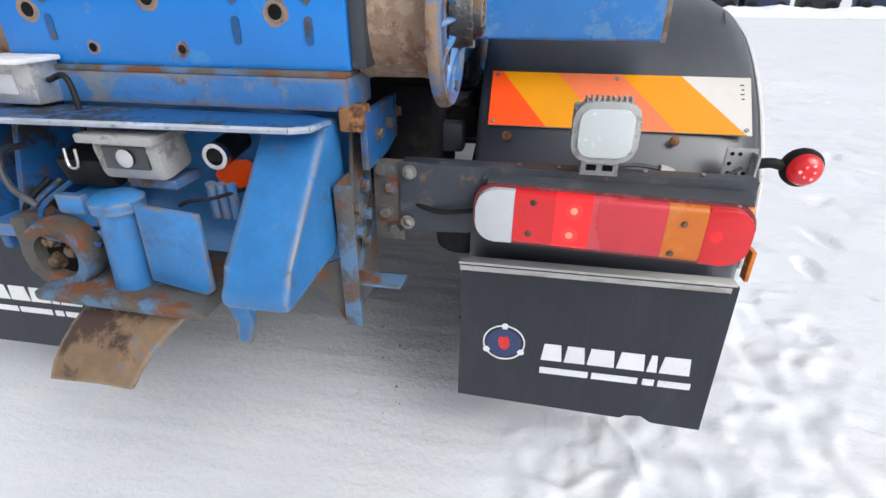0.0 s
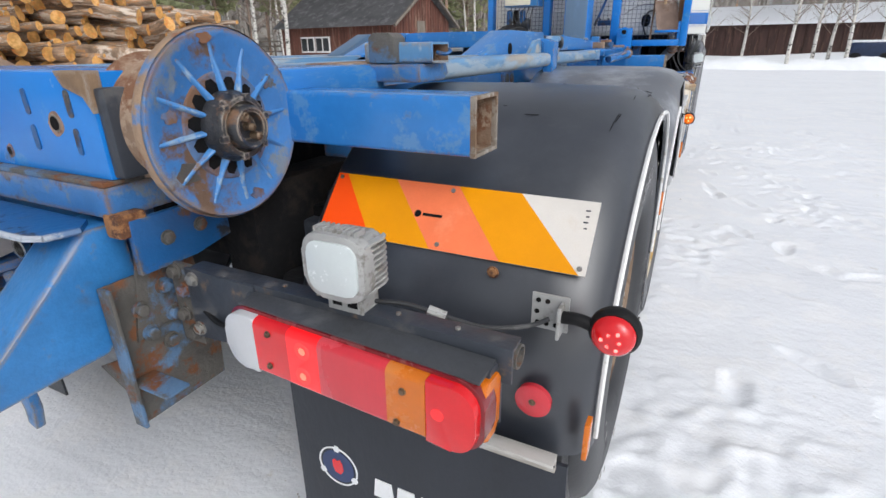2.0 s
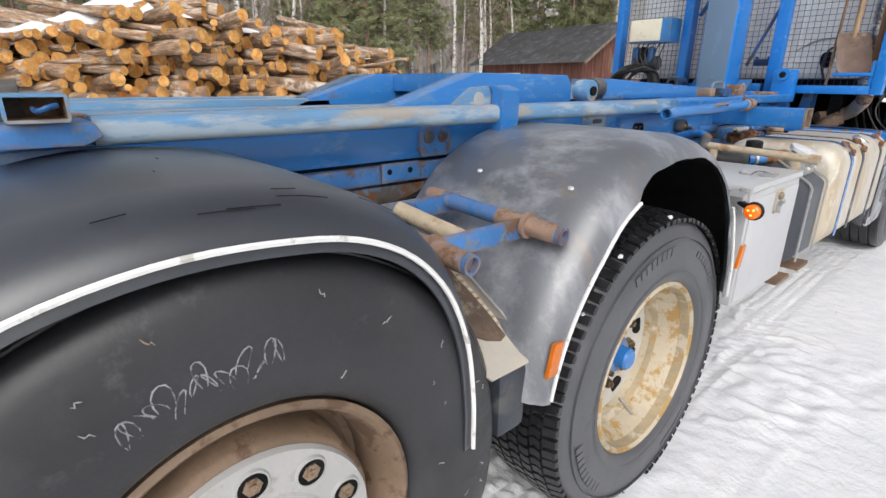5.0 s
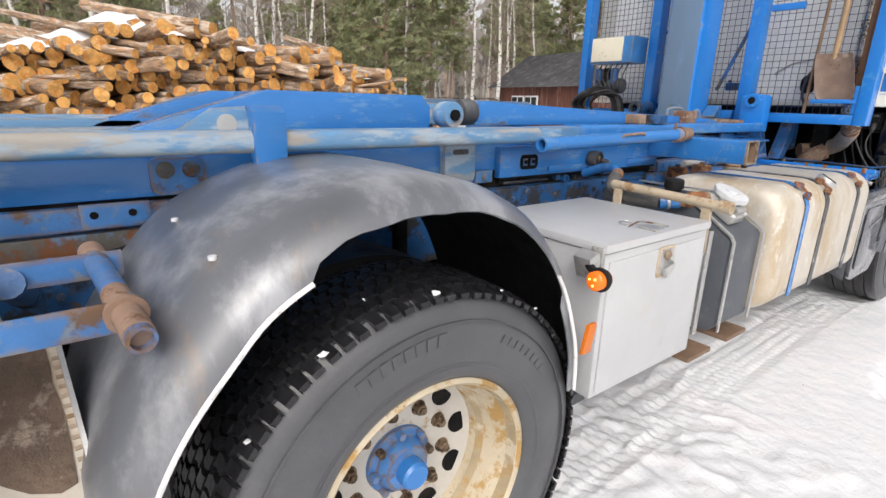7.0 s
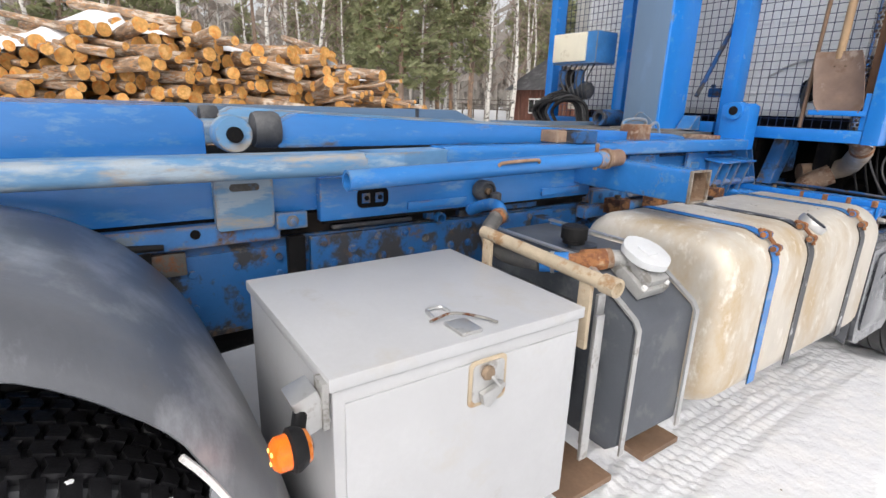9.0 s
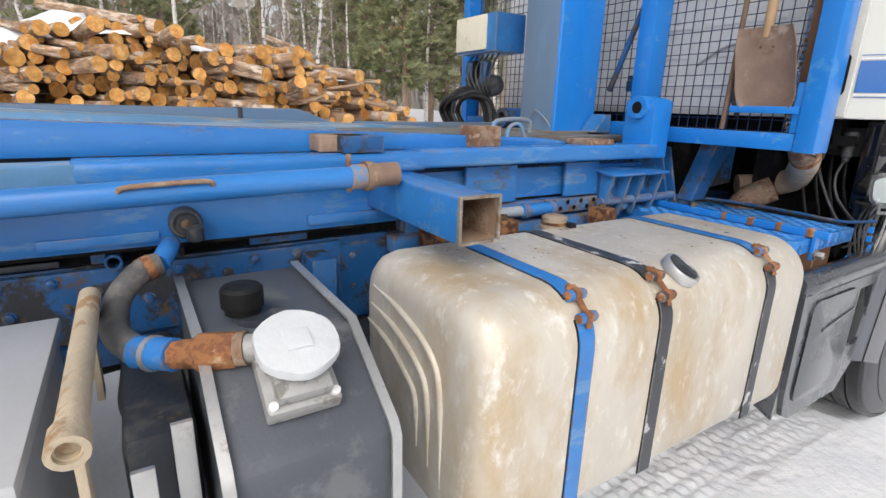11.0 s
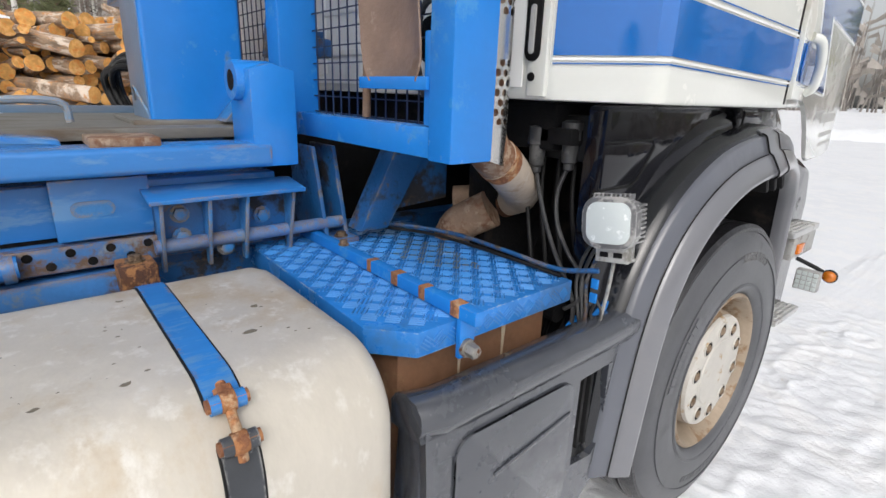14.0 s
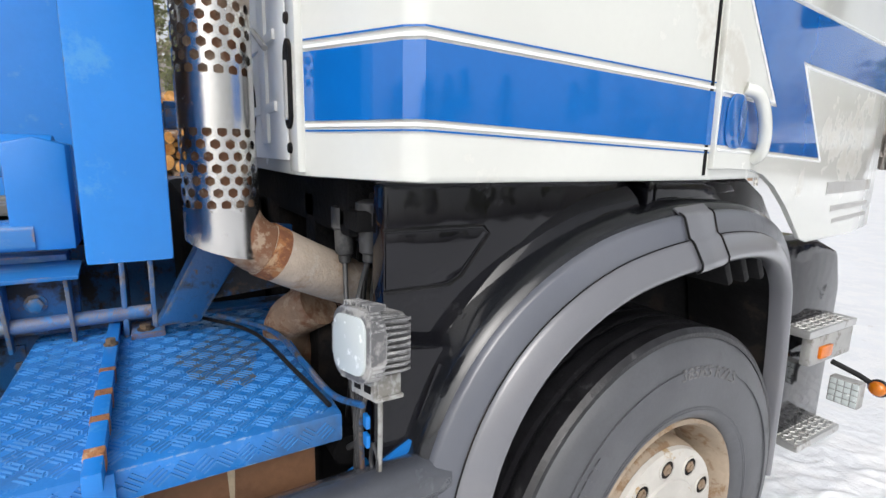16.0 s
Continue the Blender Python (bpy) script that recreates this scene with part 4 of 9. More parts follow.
    prism("clamp_post", [(0.52, 1.366), (0.60, 1.366), (0.60, 1.430), (0.585, 1.442), (0.535, 1.442), (0.52, 1.430)], "y", -0.262, -0.200, grey_rust, b, 0.004)
    prism("clamp_block", [(-0.262, 1.318), (-0.262, 1.364), (-0.10, 1.364), (-0.085, 1.335), (-0.12, 1.318)], "x", 0.50, 0.675, blue_worn, b, 0.006)
    prism("clamp_foot", [(0.38, -0.36), (0.50, -0.33), (0.52, -0.20), (0.52, -0.08), (0.38, -0.10)], "z", 1.356, 1.368, rust_light, b, 0.003)
    rod("clamp_hook", bend([(0.69, -0.19, 1.392), (0.715, -0.185, 1.388), (0.722, -0.17, 1.394), (0.712, -0.155, 1.398)], 4), 0.005, blue_dark, b, 8)
    prism("rear_hump", [(-0.62, 1.30), (-0.62, 1.365), (-0.29, 1.365), (-0.235, 1.335), (-0.215, 1.30)], "x", 0.39, 0.54, blue, truck, 0.006)
    # side bunks: open square tubes
    for s in (1, -1):
        for y, out in ((-0.625, 0.99), (3.20, 1.02)):
            if s > 0:
                t = square_tube("bunk_tube", (0.42, y, 1.213), (out, y + 0.112, 1.323), "x", 0.006, blue, truck)
                bm = bmesh.new()
                for lo, hi in (((y - 0.0005, 1.2125), (y + 0.0065, 1.3235)), ((y + 0.1055, 1.2125), (y + 0.1125, 1.3235)), ((y + 0.0065, 1.2125), (y + 0.1055, 1.2195)), ((y + 0.0065, 1.3165), (y + 0.1055, 1.3235))):
                    add_box(bm, (out - 0.010, *lo), (out + 0.0012, *hi), 0.001)
                part("cut_end", bm, cut_steel, t, "bare rusty cut end")
            else:
                box("bunk_tube", (-out, y, 1.213), (-0.42, y + 0.112, 1.323), blue, truck, 0.008)
    bar = rod("locking_rod", [(0.752, 2.10, 1.316), (0.734, 3.17, 1.338)], 0.027, blue, truck, 20, 0.25)
    rod("rod_sleeve", [(0.7355, 3.06, 1.3360), (0.733, 3.19, 1.339)], 0.0305, tube_rust, bar, 18)
    lathe("rod_collar", [(0.03, 0), (0.037, 0), (0.037, 0.02), (0.03, 0.02)], (0.735, 3.10, 1.337), "y", rust_light, bar, 18)
    rod("rod_pin", [(0.735, 3.06, 1.30), (0.735, 3.06, 1.392)], 0.007, rust_light, bar, 8)
    rod("rod_handle", bend([(0.768, 2.58, 1.335), (0.775, 2.60, 1.345), (0.772, 2.73, 1.349), (0.766, 2.75, 1.340)], 4), 0.0055, rust_light, bar, 8)
    for y, r0 in ((3.05, rust_light), (4.10, rust_light)):
        box("wear_pad", (0.42, y, 1.380), (0.55, y + 0.13, 1.40 if y > 4 else 1.425), r0, truck, 0.004)
    box("wear_block", (0.42, 3.59, 1.378), (0.50, 3.71, 1.448), rust_light, truck, 0.004)
    box("stop_block", (0.49, 3.10, 1.38), (0.60, 3.22, 1.425), blue_dark, truck, 0.005)
    rod("lifting_eye", bend([(0.44, 3.78, 1.38), (0.44, 3.79, 1.44), (0.44, 3.84, 1.45), (0.44, 3.88, 1.38)], 6), 0.007, blue_faded, truck, 8)
    rod("lifting_eye", bend([(0.20, 3.9, 1.41), (0.20, 3.92, 1.455), (0.2, 4.08, 1.46), (0.2, 4.1, 1.41)], 4), 0.010, blue_faded, truck, 8)
    # fork post with a pivot eye
    post = prism("pivot_post", [(4.42, 1.325), (4.53, 1.325), (4.53, 1.55), (4.475, 1.565), (4.42, 1.55)], "x", 0.43, 0.575, blue_clean, truck, 0.006)
    lathe("pivot_eye", [(0.024, -0.05), (0.045, -0.05), (0.047, -0.04), (0.047, 0.04), (0.045, 0.05), (0.024, 0.05)], (0.50, 4.452, 1.524), "y", blue_clean, post, 24, closed=True)
    lathe("bush", [(0.024, 0), (0.024, 0.002)], (0.50, 4.402, 1.524), "y", dark_void, post, 20)
    # ribbed hinge bracket; its darker blue holds grime and corner shade
    hinge = box("hinge_bracket", (0.50, 4.20, 1.14), (0.535, 4.52, 1.265), blue_dark, truck, 0.004)
    lid = box("hinge_lid", (0.50, 4.18, 1.270), (0.608, 4.53, 1.280), blue, hinge, 0.002, (0, 8, 0))
    for y in (4.23, 4.33, 4.43):
        box("lid_slot", (0.548, y, 1.2745), (0.562, y + 0.055, 1.2775), dark_void, lid, 0, (0, 8, 0))
    for y in (4.20, 4.30, 4.385, 4.50):
        prism("rib", [(0.53, 1.095), (0.552, 1.095), (0.598, 1.268), (0.53, 1.270)], "y", y, y + 0.008, blue_grimy, hinge, 0.0015)
    for y, z in ((4.25, 1.225), (4.25, 1.17), (4.44, 1.20), (4.345, 1.13)):
        hexbolt("hinge_bolt", (0.535, y, z), "x", 0.016, 0.014, blue_grimy, hinge)
    rod("hinge_shaft", [(0.545, 4.19, 1.155), (0.545, 4.66, 1.155)], 0.017, blue_worn, hinge, 14)
    for y in (4.60, 4.66):
        prism("tower_plate", [(0.36, 1.0), (0.60, 1.0), (0.50, 1.36), (0.36, 1.36)], "y", y, y + 0.012, blue_dark, truck, 0.003)
    foot = box("tower_foot", (0.50, 4.615, 1.105), (0.60, 4.685, 1.118), blue_worn, truck, 0.002)
    hexbolt("foot_bolt", (0.57, 4.645, 1.118), "z", 0.014, 0.014, nut_brown, foot)
    prism("rack_foot", [(4.80, 1.387), (4.92, 1.387), (4.76, 1.14), (4.67, 1.14)], "x", 0.56, 0.635, blue_dark, truck, 0.006)
    prism("foot_gusset", [(4.72, 1.18), (4.99, 1.20), (4.99, 1.36), (4.90, 1.37)], "x", 0.60, 0.612, blue_dark, truck, 0.003)


def build_rear():
    face = box("rear_beam", (-0.37, -0.925, 1.176), (0.373, -0.70, 1.372), blue_clean, truck, 0.006)
    for x, z in ((0.238, 1.277), (-0.29, 1.277), (0.034, 1.209), (-0.165, 1.209), (-0.02, 1.30)):
        r = 0.0135 if z > 1.25 else 0.008
        stain = [r * (1.75 + 0.5 * noise.noise((x * 50 + math.cos(a), z * 50 + math.sin(a), 1.0))) for a in (k * math.pi / 8 for k in range(16))]
        prism("rust_halo", [(x + q * math.cos(k * math.pi / 8), z + q * math.sin(k * math.pi / 8)) for k, q in enumerate(stain)], "y", -0.9256, -0.924, tube_rust, face, 0)
        lathe("rust_ring", [(r * 1.1, 0), (r * 1.28, -0.0015), (r * 1.2, -0.0025), (r, -0.002), (r, 0.0)], (x, -0.925, z), "y", hub_stain if z < 1.25 else cut_steel, face, 22)
        lathe("hole", [(r, -0.0005), (r, -0.0026)], (x, -0.9252, z), "y", dark_void, face, 18)
    for x in (0.155, -0.25, 0.30):
        for z in (1.245, 1.315):
            prism("slot", round_rect(x - 0.008, z - 0.025, x + 0.008, z + 0.025, 0.0079), "y", -0.9275, -0.92, blue_dark, face, 0)
    prism("rust_corner", [(0.28, 1.3735), (0.374, 1.3735), (0.374, 1.30), (0.355, 1.33), (0.30, 1.345)], "y", -0.9285, -0.90, guide_rust, face, 0.001)
    box("end_cap", (0.373, -0.92, 1.18), (0.405, -0.72, 1.345), steel_dark, face, 0.008)
    low = box("lower_beam", (-0.40, -0.945, 1.104), (0.372, -0.80, 1.166), blue_worn, truck, 0.005, label="beam with more rust than paint")
    box("rust_block", (0.350, -0.950, 1.066), (0.398, -0.89, 1.115), rust, low, 0.008)
    box("rust_seam", (-0.37, -0.944, 1.166), (0.372, -0.86, 1.1765), grey_rust, low, 0.002)
    plate = prism("guard_plate", [(-0.46, -0.95), (0.30, -0.95), (0.345, -0.99), (0.33, -1.045), (0.30, -1.06), (-0.46, -1.09)], "z", 1.086, 1.098, blue_dark, truck, 0.002)
    for a, b in (((-0.46, -1.0905), (0.30, -1.0605)), ((0.30, -1.0605), (0.331, -1.045)), ((0.331, -1.045), (0.346, -0.99))):
        rod("scraped_edge", [(a[0], a[1], 1.0935), (b[0], b[1], 1.0935)], 0.0065, edge_white, plate, 6)
    box("back_panel", (-0.46, -0.86, 0.72), (0.345, -0.84, 1.10), blue_grimy, truck, 0.003)
    box("side_panel", (-0.46, -1.03, 0.78), (-0.435, -0.86, 1.09), blue_dark, truck, 0.006)
    prism("side_wing", [(-1.05, 0.86), (-0.86, 0.80), (-0.86, 1.09), (-0.98, 1.09)], "x", -0.36, -0.345, blue_dark, truck, 0.004)
    box("wing_foot", (-0.46, -1.06, 0.83), (-0.22, -0.86, 0.86), blue_worn, truck, 0.004)
    # underrun wedge
    prism("underrun_wedge", [(-0.905, 1.088), (-0.985, 1.088), (-1.19, 0.885), (-1.222, 0.84), (-1.215, 0.815), (-0.995, 0.822), (-0.90, 0.93)], "x", 0.212, 0.336, blue_grimy, truck, 0.012, "dented blue steel wedge with rusty edges")
    # angle post with rusty web plates
    post = box("angle_post", (0.343, -0.992, 0.640), (0.380, -0.984, 0.972), grey_rust, truck, 0.002)
    prism("post_web", [(-0.984, 0.972), (-0.984, 0.640), (-0.970, 0.632), (-0.757, 0.634), (-0.75, 0.745), (-0.78, 0.972)], "x", 0.343, 0.351, grey_rust, post, 0.002)
    prism("web_plate", [(-0.95, 0.83), (-0.82, 0.86), (-0.82, 1.06), (-0.90, 1.07)], "x", 0.352, 0.36, grey_rust, post, 0.002)
    box("shelf_iron", (0.352, -0.985, 0.742), (0.47, -0.93, 0.748), grey_rust, post, 0.002)
    prism("gusset_plate", [(0.30, 0.70), (0.34, 0.62), (0.34, 0.80), (0.22, 0.74)], "y", -0.97, -0.962, grey_rust, post, 0.002)
    for y, z in ((-0.93, 0.90), (-0.87, 0.93), (-0.92, 0.84), (-0.86, 0.86), (-0.88, 0.80)):
        hexbolt("bolt", (0.360, y, z), "x", 0.014, 0.016, grey_rust, post)
    prism("frame_plate", [(-0.93, 0.985), (-0.80, 0.985), (-0.62, 1.02), (-0.62, 1.10), (-0.93, 1.10)], "x", 0.385, 0.40, blue_dark, truck, 0.003)
    for y, z in ((-0.86, 1.045), (-0.78, 1.05), (-0.70, 1.06)):
        hexbolt("bolt", (0.40, y, z), "x", 0.012, 0.012, grey_rust, truck)
    box("mount_plate", (0.385, -0.862, 0.80), (0.452, -0.852, 0.99), grey_rust, truck, 0.002)
    for x, z in ((0.405, 0.97), (0.425, 0.93), (0.41, 0.87), (0.43, 0.83)):
        hexbolt("bolt", (x, -0.863, z), "y", 0.013, -0.015, grey_rust, truck)
    lathe("air_spring", [(0.03, -0.1), (0.075, -0.1), (0.082, -0.05), (0.082, 0.06), (0.07, 0.1), (0.03, 0.1)], (0.56, -0.62, 0.79), "z", rubber_black, truck, 24)
    for k in range(7):
        box("brake_part", (0.46 + 0.02 * (k % 3), -0.55 + 0.04 * k, 0.92 + 0.03 * (k % 4)), (0.54 + 0.03 * (k % 2), -0.49 + 0.04 * k, 1.0 + 0.03 * (k % 3)), dark_void if k % 2 else steel_dark, truck, 0.012)
    # lamp carrier arm
    arm = prism("lamp_arm", [(-0.868, 0.926), (-0.868, 0.988), (-0.826, 0.988), (-0.826, 0.981), (-0.861, 0.981), (-0.861, 0.926)], "x", 0.45, 1.158, steel_dark, truck, 0.001)
    prism("arm_plate", [(0.447, 0.99), (0.64, 0.985), (0.62, 0.86), (0.60, 0.835), (0.447, 0.828)], "y", -0.872, -0.864, steel_dark, arm, 0.001)
    for x, z in ((0.469, 0.968), (0.462, 0.851)):
        hexbolt("bolt", (x, -0.872, z), "y", 0.012, -0.012, bolt_steel, arm)
    pipe = rod("arm_pipe", [(0.84, -0.815, 0.954), (1.158, -0.826, 0.952)], 0.021, grey_rust, arm, 18, 0.2, "dirty round pipe behind the arm")
    rod("pipe_tie", [(1.085, -0.8235, 0.953), (1.089, -0.8236, 0.953)], 0.0225, white_paint, pipe, 16)
    for x in (0.70, 0.78, 0.95, 1.06):
        hexbolt("arm_screw", (x, -0.848, 0.988), "z", 0.005, 0.005, bolt_steel, arm, False)
    box("lamp_hanger", (1.10, -0.862, 0.842), (1.140, -0.856, 0.930), steel_dark, arm, 0.002)
    # combination tail lamp
    prof = round_rect(-0.950, 0.846, -0.890, 0.960, 0.014)
    lamp = prism("tail_lamp", round_rect(-0.900, 0.852, -0.868, 0.970, 0.010), "x", 0.618, 1.128, steel_dark, truck, 0.0, "long tail lamp with red, amber and clear lenses, lit")
    for x0, x1, m in ((0.612, 0.690, white_lens), (0.690, 0.770, red_lens), (0.770, 0.840, red_lit), (0.840, 0.977, red_lens_pale), (0.977, 1.047, amber_lens), (1.047, 1.130, red_lens)):
        bm = bmesh.new()
        if 0.62 < x0 < 1.04:
            add_prism(bm, prof, "x", x0, x1)
        else:
            # end lenses with well rounded corners
            full = round_rect(0.612, 0.846, 1.130, 0.960, 0.040, 8)
            cut = [p for p in full if p[0] <= x1 - 0.001] if x0 < 0.62 else [p for p in full if p[0] >= x0 + 0.001]
            seam = [(x1, 0.960), (x1, 0.846)] if x0 < 0.62 else [(x0, 0.846), (x0, 0.960)]
            mid = ((x0 + x1) / 2, 0.903)
            shape = sorted(cut + seam, key=lambda p: math.atan2(p[1] - mid[1], p[0] - mid[0]))
            add_prism(bm, shape, "y", -0.950, -0.890, 0.004)
        part("lens", bm, m, lamp)
    prism("lens_frame", round_rect(0.605, 0.838, 1.137, 0.966, 0.044, 8), "y", -0.932, -0.892, red_rim, lamp, 0.004, "dark red lens frame")
    for x, z in ((0.727, 0.940), (0.722, 0.873), (1.008, 0.925), (0.995, 0.862)):
        hexbolt("screw", (x, -0.949, z), "y", 0.005, -0.006, nut_brown, lamp)
    prism("lamp_lid", [(-0.928, 0.9625), (-0.868, 0.965), (-0.868, 0.972), (-0.928, 0.9685)], "x", 0.630, 1.125, lid_dusty, lamp, 0.002)
    prism("end_lens", round_rect(-0.922, 0.850, -0.868, 0.958, 0.014), "x", 1.090, 1.133, amber_lens, lamp, 0.005)
    for x, z in ((0.806, 0.930), (0.802, 0.878)):
        lathe("bulb_glow", [(0.004, -0.0022), (0.007, -0.0014), (0.008, 0.001)], (x, -0.950, z), "y", bulb_core, lamp, 14)
        lathe("bulb_halo", [(0.004, -0.0008), (0.017, -0.0006), (0.018, 0.001)], (x, -0.950, z), "y", soft_red, lamp, 18)
    lathe("bulb_halo", [(0.004, -0.0008), (0.011, -0.0006), (0.012, 0.001)], (1.068, -0.950, 0.905), "y", red_lit, lamp, 18)
    lamp.matrix_basis = Matrix.Translation((0.61, -0.882, 0.004)) @ pose(0, 0, 0, 0, 0.6, -2.6) @ Matrix.Translation((-0.61, 0.9, 0))
    rod("lamp_cable", bend([(0.46, -0.86, 0.90), (0.53, -0.88, 0.885), (0.60, -0.89, 0.895), (0.63, -0.885, 0.905)]), 0.006, rubber_black, truck, 8)
    wire = rod("lamp_wire", bend([(0.885, -0.830, 0.992), (0.95, -0.815, 0.992), (1.02, -0.800, 0.975), (1.08, -0.775, 0.958), (1.14, -0.740, 0.957), (1.175, -0.725, 0.972)]), 0.0042, cable_black, truck, 8, label="dusty black lamp wire")
    rod("wire_tape", [(0.985, -0.809, 0.987), (1.015, -0.801, 0.977)], 0.009, lamp_grey, wire, 8)
    # side marker on a rubber stalk
    plate = box("marker_bracket", (1.140, -0.716, 0.945), (1.205, -0.710, 1.012), lamp_grey, truck, 0.002, label="dirty perforated bracket plate")
    for x, z in ((1.152, 1.000), (1.168, 1.000), (1.152, 0.957), (1.168, 0.957), (1.184, 0.957), (1.150, 0.978)):
        lathe("plate_hole", [(0.0045, -0.0005), (0.0045, -0.0015)], (x, -0.716, z), "y", dark_void, plate, 10)
    box("bracket_angle", (1.192, -0.750, 0.948), (1.198, -0.716, 1.006), lamp_grey, plate, 0.002)
    hexbolt("bracket_screw", (1.198, -0.734, 0.985), "x", 0.006, 0.006, nut_brown, plate)
    stalk = rod("marker_stalk", bend([(1.198, -0.733, 0.985), (1.225, -0.738, 0.990), (1.252, -0.740, 0.985)]), 0.011, rubber_black, truck, 12)
    lathe("marker_body", [(0.02, 0.016), (0.037, 0.012), (0.041, 0.002), (0.041, -0.010), (0.036, -0.018), (0.02, -0.020)], (1.284, -0.735, 0.984), "y", rubber_black, stalk, 28)
    lathe("marker_lens", [(0.034, -0.016), (0.033, -0.026), (0.026, -0.035), (0.012, -0.040)], (1.284, -0.735, 0.984), "y", red_lens, stalk, 28)
    for k in range(6):
        a = k * math.pi / 3
        r0 = 0.016 if k % 2 else 0.011
        lathe("led", [(0.0030, -0.0400), (0.0030, -0.0335)], (1.284 + r0 * math.cos(a), -0.735, 0.984 + r0 * math.sin(a)), "y", lit_red, stalk, 10)
    lathe("marker_front", [(0.034, 0.011), (0.033, 0.018), (0.02, 0.026)], (1.284, -0.735, 0.984), "y", red_lens, stalk, 24)
    lathe("round_reflector", [(0.034, 0.0), (0.034, -0.010), (0.028, -0.013), (0.004, -0.013)], (1.158, -0.725, 0.800), "y", red_lens_pale, truck, 28)
    hexbolt("reflector_screw", (1.158, -0.738, 0.800), "y", 0.005, -0.004, nut_brown, truck)
    prism("side_reflector", [(-0.722, 0.690), (-0.690, 0.690), (-0.690, 0.770), (-0.722, 0.770)], "x", 1.252, 1.262, amber_lens, truck, 0.002)


def work_lamp(name, body, centre, turn, label, size=1.0):
    """A square work lamp with rounded corners, cooling ribs and a foot; faces -y before it is turned."""
    m = pose(*centre, *turn) @ Matrix.Diagonal((size, size, size, 1))
    bm = bmesh.new()
    add_prism(bm, round_rect(-0.062, -0.058, 0.062, 0.058, 0.034, 7), "y", -0.030, 0.000, 0.006)
    add_prism(bm, round_rect(-0.050, -0.047, 0.050, 0.047, 0.022), "y", -0.005, 0.052, 0.006)
    body_ob = part(name, bm, body, truck, label)
    bm = bmesh.new()
    add_prism(bm, round_rect(-0.050, -0.046, 0.050, 0.046, 0.024, 6), "y", -0.034, -0.026, 0.002)
    part("lens", bm, lamp_face, body_ob)
    # cooling ribs run front to back on both sides
    for k in range(9):
        z = -0.040 + k * 0.010
        for s in (1, -1):
            bm = bmesh.new()
            add_prism(bm, [(s * 0.046, -0.022), (s * 0.0600, -0.018), (s * 0.0600, 0.034), (s * 0.054, 0.050), (s * 0.046, 0.055)], "z", z - 0.0021, z + 0.0021, 0.0008)
            part("fin", bm, body, body_ob)
    for k in range(9):
        x = -0.040 + k * 0.010
        box("fin", (x - 0.002, -0.020, 0.054), (x + 0.002, 0.010, 0.0645), body, body_ob, 0.001)
    bm = bmesh.new()
    for s in (1, -1):
        add_box(bm, (s * 0.030 - 0.004, 0.0, -0.088), (s * 0.030 + 0.004, 0.045, -0.052), 0.001)
    add_box(bm, (-0.038, -0.004, -0.092), (0.038, 0.048, -0.085), 0.001)
    add_box(bm, (-0.036, -0.007, -0.090), (0.036, -0.002, -0.054), 0.001)
    foot = part("foot", bm, lamp_grey, body_ob)
    for x0, x1 in ((-0.026, -0.006), (0.006, 0.026)):
        box("foot_slot", (x0, -0.0078, -0.080), (x1, -0.0065, -0.068), dark_void, foot, 0)
    body_ob.matrix_basis = m
    return body_ob


# profiles of the two rear mudguards, as (y, z) from the rear lower edge over the top to the front
GUARD_TAG = [(-0.715, 0.660), (-0.712, 0.78), (-0.695, 0.89), (-0.648, 0.990), (-0.592, 1.063), (-0.527, 1.130), (-0.425, 1.208), (-0.30, 1.270), (-0.15, 1.302), (0.0, 1.303), (0.15, 1.280), (0.275, 1.218), (0.37, 1.115), (0.428, 0.98), (0.452, 0.83), (0.456, 0.70)]
GUARD_DRIVE = [(0.575, 0.70), (0.598, 0.80), (0.638, 0.905), (0.695, 1.003), (0.768, 1.093), (0.85, 1.178), (0.97, 1.245), (1.10, 1.288), (1.24, 1.305), (1.38, 1.293), (1.51, 1.245), (1.62, 1.165), (1.71, 1.05), (1.77, 0.92), (1.805, 0.80), (1.815, 0.68)]


def smooth_profile(pts, n=4):
    return [(p.x, p.y) for p in bend([(u, v, 0) for u, v in pts], n)]


def inset(pts, d):
    """The profile moved d towards its inner side."""
    out = []
    for i, (u, v) in enumerate(pts):
        a, b = pts[max(i - 1, 0)], pts[min(i + 1, len(pts) - 1)]
        t = Vector((b[0] - a[0], b[1] - a[1])).normalized()
        out.append((u + t.y * d, v - t.x * d))
    return out


